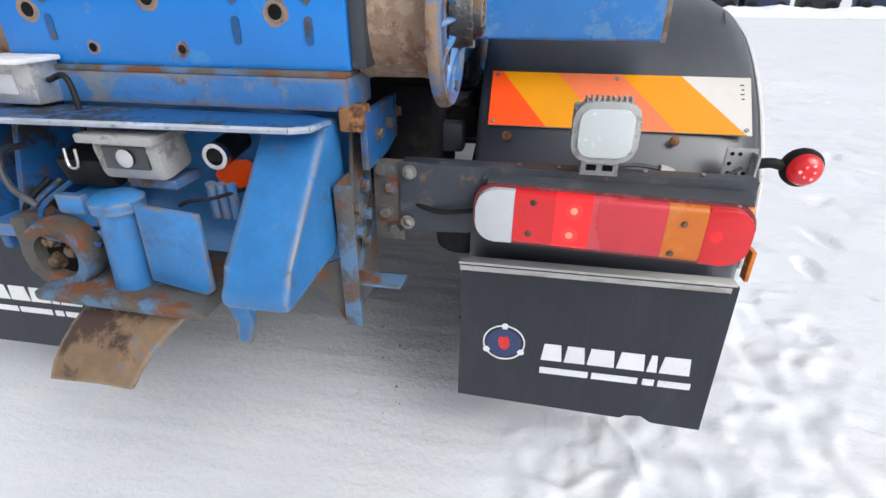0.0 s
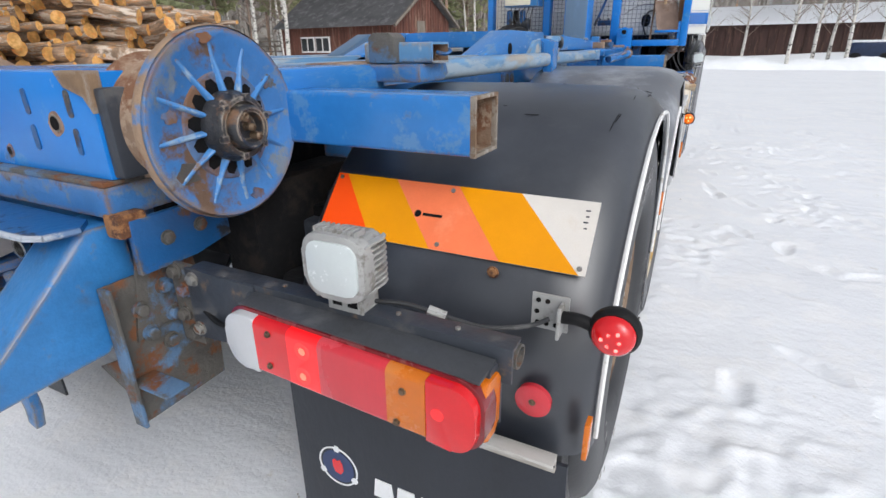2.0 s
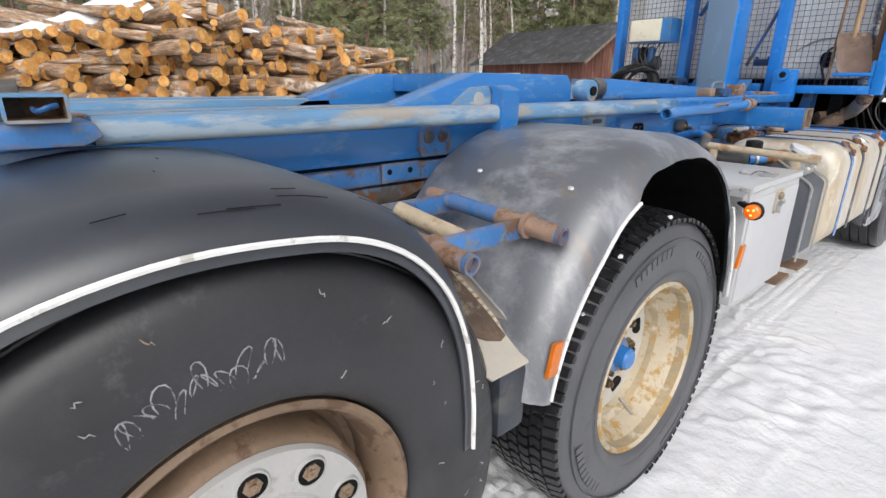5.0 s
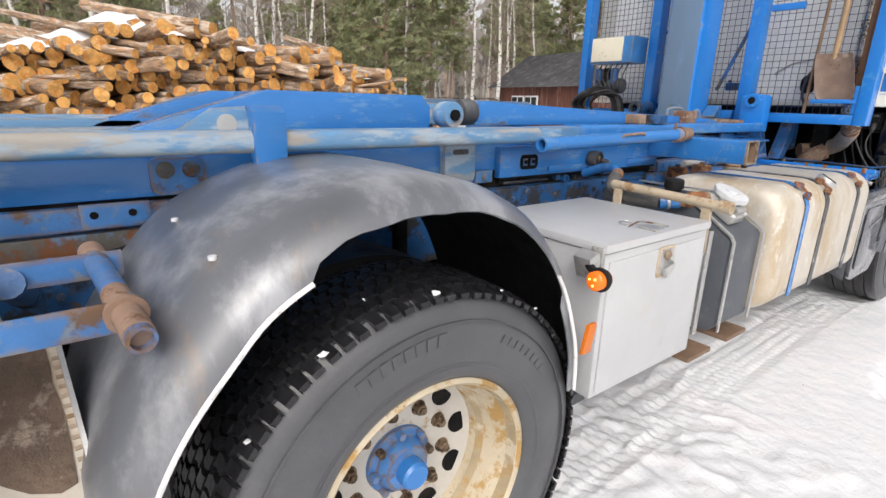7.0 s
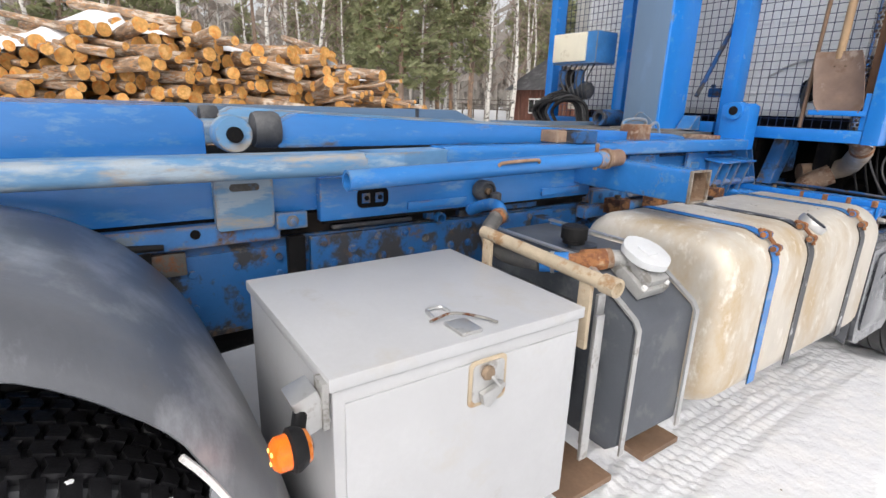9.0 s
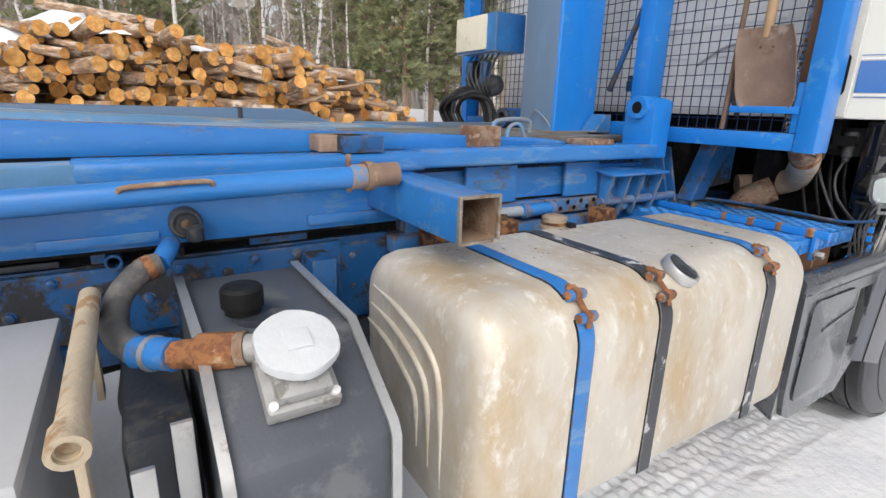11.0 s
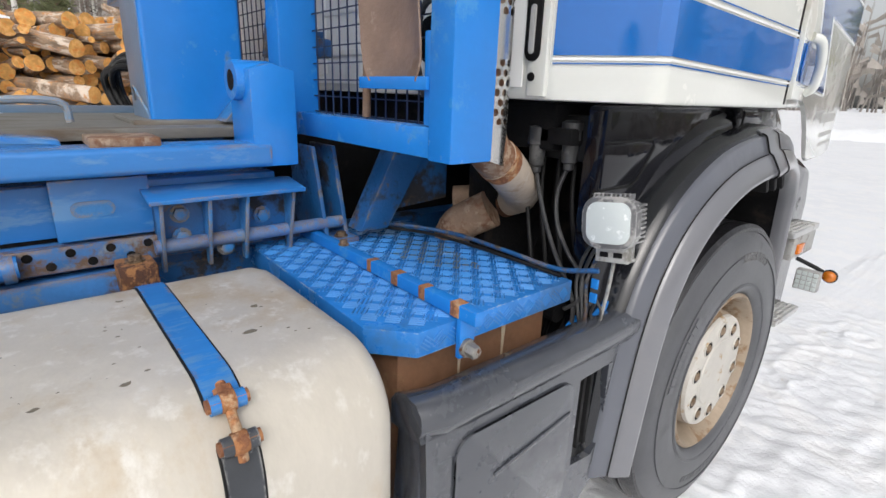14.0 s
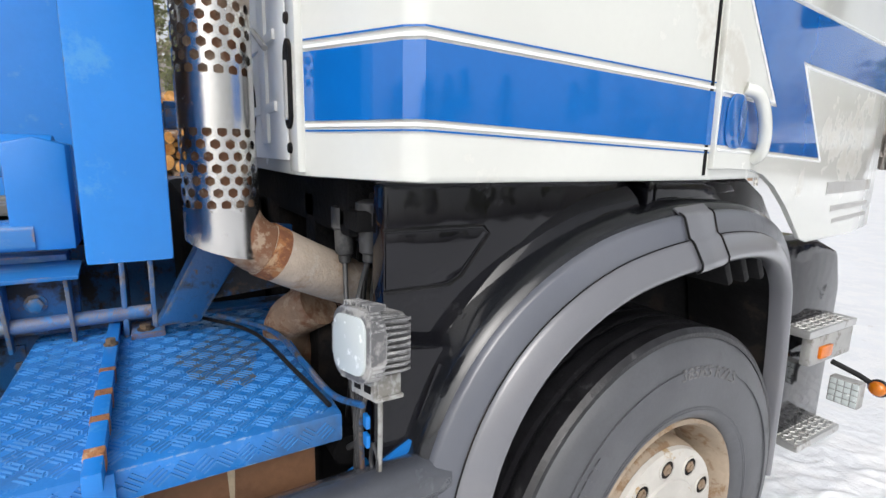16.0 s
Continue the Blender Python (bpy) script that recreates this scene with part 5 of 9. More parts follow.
def mudguard(pts, side, torn=()):
    pts = smooth_profile(pts)
    q = 0.006 if torn else 0.0
    cols = [(0.585, 0.012), (0.60, 0.0), (0.90, -0.004), (1.14, 0.0), (1.195, 0.010 + q / 3), (1.235, 0.032 + q / 2), (1.258, 0.060 + q), (1.262, 0.085 + q)]
    rings = [inset(pts, d) for _, d in cols]
    rows = []
    for i in range(len(pts)):
        row = []
        for (x, d), ring in zip(cols, rings):
            y, z = ring[i]
            if torn and d > 0.05 and torn[0] < y < torn[1]:
                # the rolled lip has broken off along here
                (xa, _), (ya, za) = cols[5], rings[5][i]
                ease = min(1.0, (y - torn[0]) / 0.07, (torn[1] - y) / 0.05)
                f = (1 - ease) * (1.0 + 0.12 * (d > 0.08)) + ease * (0.30 + 0.5 * (d > 0.08)) + (0.22 * noise.noise((y * 9, 0, 2)) + 0.12 * noise.noise((y * 31, 4, 2))) * (d > 0.08)
                x, y, z = xa + (cols[6][0] - xa) * f, ya + (rings[6][i][0] - ya) * f, za + (rings[6][i][1] - za) * f
            row.append((side * x, y, z))
        rows.append(row)
    guard = sheet("mudguard", rows, grey_guard if torn else black_plastic, truck, 0.006, "scuffed black plastic mudguard" + (" with a torn edge" if torn else " with a white edge strip"))
    # black inner face
    inner = [inset(pts, d + 0.013) for _, d in cols[:6]]
    sheet("guard_liner", [[(side * min(x, 1.228), *ring[i]) for (x, _), ring in zip(cols[:6], inner)] for i in range(len(pts))], rubber_black, guard, 0.003, "black inner face")
    # white edge strip
    lip = inset(pts, 0.064 + q)
    if torn:
        lip = [(y + 0.012, z - 0.016) if y < 1.0 else (y, z) for y, z in lip]
    keep = [p for p in lip if (not torn or p[0] < torn[0])]
    for run in ([keep] if not torn else [keep, [p for p in lip if p[0] > torn[1] - 0.06 and p[1] < 1.08]]):
        if len(run) > 2:
            rod("edge_strip", [(side * 1.2655, y, z) for y, z in run[1:]], 0.0052, white_paint, guard, 6)
    return guard


def guard_scratches(guard, pts):
    """Dark scuff strokes on the shoulder and the top of a guard."""
    rnd = random.Random(23)
    pts = smooth_profile(pts)
    for k in range(14):
        shoulder = k < 9
        i = rnd.randrange(len(pts) // 2 - 4, len(pts) // 2 + 12) if shoulder else rnd.randrange(len(pts) // 3, len(pts) // 2 + 8)
        u = rnd.uniform(0.1, 0.95)
        x, d = (1.175 + 0.055 * u, 0.004 + 0.024 * u * u) if shoulder else (0.75 + 0.35 * u, -0.003)
        ring = inset(pts, d - 0.0006)
        n = rnd.randrange(1, 3)
        way = [(x + (0.010 if shoulder else 0.035) * rnd.uniform(-0.3, 1) * j / n, *ring[min(len(ring) - 1, i + (j if shoulder else j // 3))]) for j in range(n + 1)]
        rod("scratch", way, rnd.uniform(0.0006, 0.0011), dark_void, guard, 4)


def build_mudguards():
    for side in (1, -1):
        tag = mudguard(GUARD_TAG, side)
        mudguard(GUARD_DRIVE, side, (0.99, 1.66))
        if side > 0:
            guard_scratches(tag, GUARD_TAG)
        flap = bmesh.new()
        lo, hi = (0.567, 1.245) if side > 0 else (-1.245, -0.567)
        bottom = [(hi, 0.228), (hi - 0.13, 0.232), (hi - 0.16, 0.252), (hi - 0.20, 0.248), (hi - 0.215, 0.236), (lo, 0.252)] if side > 0 else [(hi, 0.235), (lo, 0.23)]
        add_prism(flap, [(lo + 0.005, 0.690), (hi - 0.01, 0.690)] + bottom, "y", -0.752, -0.744)
        flap_ob = part("mud_flap", flap, flap_rubber, truck, "dusty black rubber mud flap with white print")
        box("flap_rail", (lo, -0.764, 0.678), (hi - 0.03, -0.752, 0.714), edge_alu, flap_ob, 0.002)
        box("rail_groove", (lo, -0.7648, 0.693), (hi - 0.03, -0.763, 0.697), steel_dark, flap_ob, 0)
        box("flap_rail_lip", (lo, -0.785, 0.708), (hi - 0.03, -0.752, 0.714), edge_alu, flap_ob, 0.001)
        if side > 0:
            for x in (0.60, 0.87, 1.18):
                hexbolt("screw", (x, -0.764, 0.697), "y", 0.005, -0.004, bolt_steel, flap_ob)
        # print on the flap: plain shapes in place of the maker's mark and name
        sx = 0.0 if side > 0 else -1.825
        lathe("emblem", [(0.0535, 0.0), (0.0535, -0.0018), (0.0575, -0.0018), (0.0575, 0.0)], (0.692 + sx, -0.752, 0.455), "y", print_white, flap_ob, 36, closed=True)
        lathe("emblem_disc", [(0.047, 0.0), (0.047, -0.0015)], (0.692 + sx, -0.752, 0.455), "y", emblem_blue, flap_ob, 30)
        bm = bmesh.new()
        add_prism(bm, [(0.676 + sx, 0.470), (0.684 + sx, 0.478), (0.690 + sx, 0.472), (0.699 + sx, 0.479), (0.706 + sx, 0.468), (0.708 + sx, 0.446), (0.698 + sx, 0.432), (0.684 + sx, 0.436), (0.677 + sx, 0.45)], "y", -0.7545, -0.752)
        part("emblem_mark", bm, red_lens, flap_ob)
        for k in range(3):
            a = radians(90 + 120 * k)
            c = (0.692 + sx + 0.054 * math.cos(a), 0.455 + 0.054 * math.sin(a))
            prism("emblem_tab", circle(c[0], c[1], 0.010, 6), "y", -0.7542, -0.752, print_white, flap_ob, 0)
        edges = [0.795, 0.857, 0.918, 0.995, 1.072, 1.104, 1.186]
        for a, b in zip(edges, edges[1:]):
            prism("name_block", [(a + sx, 0.412), (b - 0.006 + sx, 0.412), (b - 0.012 + sx, 0.466), (a + 0.006 + sx, 0.466)], "y", -0.7542, -0.752, print_white, flap_ob, 0)
        for a, b in ((0.795, 0.925), (0.935, 1.055), (1.068, 1.098), (1.108, 1.19)):
            prism("text_bar", [(a + sx, 0.366), (b + sx, 0.366), (b + sx, 0.386), (a + sx, 0.386)], "y", -0.7542, -0.752, print_white, flap_ob, 0)
    # reflective marking board on the near mudguard, lying on its slope
    y0, z0, y1, z1 = -0.5365, 1.127, -0.632, 1.016
    slope = math.atan2(z0 - z1, y0 - y1)
    m = Matrix.Translation((0.612, (y0 + y1) / 2, (z0 + z1) / 2)) @ Matrix.Rotation(slope, 4, "X")
    L, H = 0.600, math.hypot(z0 - z1, y0 - y1) / 2
    bm = bmesh.new()
    add_box(bm, (0, -H, 0.006), (L, H, 0.009))
    board = part("marking_board", bm, mk_white, truck, "orange, yellow and white striped reflective board")
    cuts = [(0.0, 0.0), (0.024, 0.139), (0.158, 0.285), (0.310, 0.437), (0.447, 0.588), (L, L)]
    for (t0, b0), (t1, b1), mm in zip(cuts, cuts[1:], (mk_red, mk_yellow, mk_pale, mk_yellow, mk_white)):
        bm = bmesh.new()
        add_prism(bm, [(t0, H), (t1, H), (b1, -H), (b0, -H)], "z", 0.009, 0.0105)
        part("stripe", bm, mm, board)
    for x, y in ((0.012, H - 0.01), (0.012, -H + 0.01), (L - 0.012, -H + 0.012), (0.30, H - 0.012), (0.30, -H + 0.012)):
        bm = bmesh.new()
        add_lathe(bm, [(0.005, 0.0105), (0.005, 0.013)], (x, y, 0), "z", 10)
        part("rivet", bm, bolt_steel, board)
    bm = bmesh.new()
    add_lathe(bm, [(0.008, 0.0105), (0.008, 0.0112)], (0.235, 0.0, 0), "z", 14)
    add_box(bm, (0.247, -0.003, 0.0105), (0.292, 0.003, 0.0112))
    part("maker_mark", bm, dark_void, board)
    bm = bmesh.new()
    for k in range(4):
        add_box(bm, (L - 0.024 + 0.003 * (k % 2), 0.052 - k * 0.012, 0.0105), (L - 0.015, 0.055 - k * 0.012, 0.0110))
    part("approval_mark", bm, steel_dark, board)
    board.matrix_basis = m
    for x, y, z in ((1.044, -0.652, 1.004), (0.66, -0.655, 1.0)):
        hexbolt("guard_screw", (x, y - 0.004, z + 0.002), "y", 0.009, -0.006, rust, truck)
    for x, y, z in ((0.80, 0.852, 1.190), (1.135, 0.852, 1.188), (0.75, 0.23, 1.238), (1.10, 0.24, 1.236)):
        lathe("guard_rivet", [(0.008, -0.006), (0.008, 0.0015), (0.005, 0.0025)], (x, y, z), "z", cap_white, truck, 12)
    for x0, y0, z0 in ((1.236, 0.664, 0.765), (1.25, 1.770, 0.79)):
        prism("edge_reflector", [(y0 - 0.025, z0), (y0 + 0.025 - 0.012, z0), (y0 + 0.03, z0 + 0.085), (y0 - 0.005, z0 + 0.085)], "x", x0 + 0.018, x0 + 0.030, amber_lens, truck, 0.002)


def build_between_guards():
    """Tube carrier and the dirty step tray between the two rear wheels."""
    r1 = rod("carrier_tube", [(0.72, 0.395, 1.125), (1.225, 0.4142, 1.099)], 0.0225, blue_worn, truck, 18, 0.25, "worn blue tube with rusty ends")
    rod("rust_band", [(1.04, 0.406, 1.108), (1.210, 0.4137, 1.0998)], 0.0242, tube_rust, r1, 18)
    rod("collar", [(1.105, 0.4095, 1.1050), (1.117, 0.410, 1.1045)], 0.034, tube_rust, r1, 18)
    rod("rust_band", [(0.72, 0.395, 1.125), (0.78, 0.397, 1.122)], 0.0246, tube_rust, r1, 18)
    r2 = rod("carrier_tube", [(0.76, 0.690, 1.128), (1.218, 0.724, 1.097)], 0.0225, blue_worn, truck, 18, 0.25, "worn blue tube with rusty ends")
    rod("rust_band", [(1.02, 0.709, 1.1105), (1.20, 0.7227, 1.0983)], 0.0242, tube_rust, r2, 18)
    rod("collar", [(1.105, 0.7155, 1.1045), (1.117, 0.7165, 1.1037)], 0.034, tube_rust, r2, 18)
    rod("rust_band", [(0.76, 0.69, 1.128), (0.82, 0.694, 1.124)], 0.0246, tube_rust, r2, 18)
    for x, z in ((0.83, 1.118), (1.10, 1.100)):
        prism("carrier_bar", [(x - 0.004, z - 0.03), (x + 0.004, z - 0.03), (x + 0.004, z + 0.025), (x - 0.004, z + 0.025)], "y", 0.37, 0.74, blue_worn, truck, 0.002)
    rod("carrier_stub", [(0.86, 0.50, 1.13), (1.08, 0.54, 1.09)], 0.022, beige, truck, 12)
    rod("carrier_post", [(0.85, 0.55, 1.11), (0.55, 0.56, 0.98)], 0.03, blue_dark, truck, 12)
    # tray plane: u runs outward and down, w along the truck
    o, eu, ew = Vector((0.895, 0.445, 1.005)), Vector((0.325, 0.030, -0.205)), Vector((0.0, 0.165, 0.0))
    up = eu.cross(ew).normalized()
    def tray_piece(outline, lo, hi, bevel=0.0):
        bm = bmesh.new()
        add_prism(bm, outline, "z", lo, hi, bevel)
        for v in bm.verts:
            v.co = o + eu * v.co.x + ew * v.co.y + up * v.co.z
        return bm
    tray = part("step_tray", tray_piece([(0, 0), (0.90, 0.0), (1.0, 0.12), (1.0, 0.88), (0.90, 1.0), (0, 1)], -0.006, 0.0), tray_pale, truck, "pale step tray with wet brown dirt on it")
    rnd = random.Random(2)
    blob = [(0.02, 0.16)] + [(0.10 + 0.6 * k / 7, 0.12 + rnd.uniform(-0.02, 0.05)) for k in range(7)] + [(0.70, 0.34), (0.76, 0.5), (0.80, 0.72), (0.78, 0.86)] + [(0.7 - 0.65 * k / 6, 0.88 + rnd.uniform(-0.03, 0.03)) for k in range(7)]
    part("dirt_patch", tray_piece(blob, 0.0, 0.004), dirt, tray, "wet brown dirt")
    for w0, w1 in ((-0.02, 0.03), (0.97, 1.02)):
        part("tray_edge", tray_piece([(0, w0), (0.92, w0), (0.92, w1), (0, w1)], -0.004, 0.024, 0.002), alu, tray)
    for k in range(14):
        u = 0.12 + k * 0.055
        part("tray_slot", tray_piece([(u, 0.90), (u + 0.02, 0.90), (u + 0.02, 0.965), (u, 0.965)], 0.0005, 0.0022), rim_dirty, tray)
    box("tray_foot", (1.10, 0.52, 0.62), (1.22, 0.62, 0.80), steel_dark, truck, 0.02)


def tyre_mesh(width, radius, rim_r, outer_x, blocks, rows_, side=1, bulge=0.0):
    """Carcass and tread of a tyre about the x axis: smooth bulging sidewall, chevron lugs that wrap over the shoulder."""
    bm = bmesh.new()
    w, s = width, side
    prof = [(rim_r, -0.02), (rim_r + 0.012, 0.0), (rim_r + 0.03, 0.012 + bulge * 0.3), (rim_r + 0.09, 0.014 + bulge), (radius - 0.10, 0.010 + bulge), (radius - 0.060, 0.003 + bulge), (radius - 0.034, -0.010 + bulge), (radius - 0.016, -0.03 + bulge * 0.8),
            (radius - 0.020, -w * 0.3), (radius - 0.020, -w * 0.7), (radius - 0.024, -w + 0.03), (radius - 0.085, -w - 0.004), (rim_r + 0.05, -w), (rim_r, -w + 0.03)]
    add_lathe(bm, [(r, outer_x + s * h) for r, h in prof], (0, 0, 0), "x", 96, closed=True)
    tb = bmesh.new()
    pitch = 2 * math.pi / blocks
    lane = w / rows_

    def at(across, ang, depth):
        t = abs(across - w / 2) / (w / 2)
        if across < 0:
            rad, x = radius - 0.014 + across, outer_x + s * (0.004 - depth * 0.6)
        else:
            rad, x = radius - 0.014 * min(1, t) ** 4 - depth, outer_x + s * (0.002 - across)
        return tb.verts.new((x, rad * math.cos(ang), rad * math.sin(ang)))

    chevron = ((-0.44, -0.44), (0.30, -0.44), (0.44, 0.0), (0.30, 0.44), (-0.44, 0.44), (-0.28, 0.0))
    for k in range(blocks):
        for j in range(rows_):
            a = (k + (0.5 if j % 2 else 0.0) + 0.06 * math.sin(j * 5 + k * 2)) * pitch
            flip = -1 if j % 2 else 1
            if j == 0:
                cols = ((-0.012, 0.28 + 0.06 * math.sin(k * 3)), (0.0, 0.36), (lane * 0.92, 0.38))
                low = [at(c, a + q * h * pitch, 0.016) for c, h in cols for q in (-1, 1)]
                top = [at(c, a + q * h * 0.93 * pitch + 0.1 * pitch * (c > 0), 0.0) for c, h in cols for q in (-1, 1)]
                for i in (0, 2):
                    tb.faces.new((top[i], top[i + 1], top[i + 3], top[i + 2]))
                    for q in (0, 1):
                        tb.faces.new((top[i + q], top[i + q + 2], low[i + q + 2], low[i + q]))
                tb.faces.new((top[0], top[1], low[1], low[0]))
                tb.faces.new((top[4], top[5], low[5], low[4]))
                continue
            low = [at(lane * (j + 0.5 + v), a + flip * u * pitch, 0.018) for u, v in chevron]
            top = [at(lane * (j + 0.5 + v * 0.93), a + flip * u * 0.93 * pitch, 0.0) for u, v in chevron]
            tb.faces.new((top[0], top[1], top[2], top[5]))
            tb.faces.new((top[5], top[2], top[3], top[4]))
            for i in range(6):
                q = (i + 1) % 6
                tb.faces.new((top[i], top[q], low[q], low[i]))
    bmesh.ops.recalc_face_normals(tb, faces=tb.faces[:])
    return bm, tb


def sidewall_marks(parent, m, x, r, spans):
    """Raised moulded marks on a sidewall, as plain blocks along an arc."""
    bm = bmesh.new()
    for a0, a1, hgt in spans:
        n = max(1, round((a1 - a0) / 4))
        for k in range(n):
            b0, b1 = radians(a0 + (a1 - a0) * (k + 0.08) / n), radians(a0 + (a1 - a0) * (k + 0.86) / n)
            vs = [bm.verts.new((x + h, rr * math.cos(b), rr * math.sin(b))) for h in (0, 0.0022) for rr, b in ((r, b0), (r, b1), (r + hgt, b1 - 0.006), (r + hgt, b0 - 0.006))]
            for q in ((4, 5, 6, 7), (0, 1, 5, 4), (1, 2, 6, 5), (2, 3, 7, 6), (3, 0, 4, 7)):
                bm.faces.new([vs[i] for i in q])
    tagged(part("moulded_mark", bm, m, parent, "", 0), kind="stuff")
    for rr in (r - 0.066, r - 0.058, r + 0.048):
        lathe("sidewall_ring", [(rr, x - 0.008), (rr, x + 0.0012), (rr + 0.003, x + 0.0012), (rr + 0.003, x - 0.008)], (0, 0, 0), "x", m, parent, 72, closed=True)


def arc_text(parent, words, x, r, size, middle):
    """Raised lettering bent along a circle about the x axis, read from outside; middle is its angle in degrees."""
    cu = bpy.data.curves.new("lettering", "FONT")
    cu.body, cu.size, cu.extrude, cu.align_x, cu.resolution_u = words, size * 1.35, 0.0016, "CENTER", 3
    src = bpy.data.objects.new("lettering", cu)
    me = bpy.data.meshes.new_from_object(src)
    bpy.data.objects.remove(src)
    for v in me.vertices:
        a, rr = radians(middle) - v.co.x / r, r + v.co.y
        v.co = Vector((x + v.co.z, rr * math.cos(a), rr * math.sin(a)))
    me.materials.clear()
    me.materials.append(scuffed_rubber)
    ob = new("lettering", me)
    ob.parent = parent
    return ob


def snow_clumps(parent, x, radius, spots):
    for k, (a, across, size) in enumerate(spots):
        bm = bmesh.new()
        bmesh.ops.create_icosphere(bm, subdivisions=2, radius=1)
        for v in bm.verts:
            v.co *= 1 + 0.55 * noise.noise(v.co * 1.5 + Vector((k, 0, 0))) + 0.35 * noise.noise(v.co * 4.0 + Vector((0, k, 0)))
            v.co = Vector((x - across + v.co.x * size * 0.7, radius * math.cos(radians(a)) + v.co.y * size, radius * math.sin(radians(a)) + v.co.z * size * 0.6))
        part("snow_clump", bm, snow_stuff, parent, "clump of snow stuck in the tread")


def tyre(name, parent, label, *size, ribbed=False):
    bm, blocks_bm = tyre_mesh(*size)
    if ribbed:
        # road tyre: five plain ribs with narrow grooves
        blocks_bm.free()
        blocks_bm = bmesh.new()
        w, r, x = size[0], size[1], size[3]
        for k in range(5):
            a, c = x - 0.012 - (w - 0.024) * (k + 0.06) / 5, x - 0.012 - (w - 0.024) * (k + 0.94) / 5
            d0, d1 = (0.012 if k == 0 else 0.003), (0.012 if k == 4 else 0.003)
            add_lathe(blocks_bm, [(r - 0.024, a), (r - d0, a), (r, a * 0.8 + c * 0.2), (r, a * 0.2 + c * 0.8), (r - d1, c), (r - 0.024, c)], (0, 0, 0), "x", 96, closed=True)
    ob = part(name, bm, rubber, parent, label)
    tagged(part("tread", blocks_bm, tread, ob, "", 0), kind="stuff")
    return ob


def dished_in(parent, x):
    """Rim of a twin wheel: deep dish with holes, studs and a painted hub."""
    prof = [(0.304, x - 0.018), (0.312, x + 0.006), (0.302, x + 0.014), (0.292, x + 0.004), (0.286, x - 0.03), (0.268, x - 0.05), (0.262, x - 0.10), (0.250, x - 0.120), (0.246, x - 0.150), (0.20, x - 0.160), (0.14, x - 0.165), (0.14, x - 0.20), (0.30, x - 0.2), (0.302, x - 0.1)]
    rim = lathe("rim", prof, (0, 0, 0), "x", rim_tan, parent, 72, closed=True, label="tan rim with rust streaks")
    for r0, h0, r1, h1 in ((0.2925, 0.0045, 0.2865, -0.028), (0.2615, -0.101, 0.2495, -0.121)):
        lathe("rust_streak", [(r0, x + h0), (r0 - 0.0015, x + h0), (r1 - 0.0015, x + h1), (r1, x + h1)], (0, 0, 0), "x", rim_rust, rim, 72, closed=True)
    lathe("wheel_disc", [(0.246, x - 0.149), (0.20, x - 0.158), (0.08, x - 0.162), (0.08, x - 0.18), (0.246, x - 0.18)], (0, 0, 0), "x", rim_pale, parent, 56, closed=True)
    for k in range(10):
        a = radians(18 + 36 * k)
        u, v = 0.208 * math.cos(a), 0.208 * math.sin(a)
        lathe("hand_hole", [(0.034, x - 0.160), (0.034, x - 0.1535), (0.032, x - 0.1532)], (0, u, v), "x", dark_void, parent, 20)
        b = radians(36 * k)
        u, v = 0.150 * math.cos(b), 0.150 * math.sin(b)
        bm = bmesh.new()
        add_lathe(bm, [(0.022, x - 0.163), (0.022, x - 0.156)], (0, u, v), "x", 14)
        add_lathe(bm, [(0.017, x - 0.157), (0.017, x - 0.140), (0.011, x - 0.138), (0.011, x - 0.131)], (0, u, v), "x", 6)
        part("wheel_nut", bm, nut_brown, parent)
    lathe("hub", [(0.100, x - 0.175), (0.098, x - 0.150), (0.078, x - 0.140), (0.070, x - 0.118), (0.062, x - 0.108), (0.03, x - 0.104)], (0, 0, 0), "x", blue_worn, parent, 40, label="blue hub with rust")
    for k in range(8):
        b = radians(45 * k + 12)
        hexbolt("hub_bolt", (x - 0.152, 0.088 * math.cos(b), 0.088 * math.sin(b)), "x", 0.012, 0.028, blue_worn if k % 3 else nut_brown, parent, False)
    lathe("hub_cap", [(0.040, x - 0.106), (0.040, x - 0.072), (0.033, x - 0.064)], (0, 0, 0), "x", blue, parent, 24)
    rod("valve", [(x - 0.13, 0.12, -0.215), (x - 0.06, 0.105, -0.245)], 0.006, alu, parent, 8)


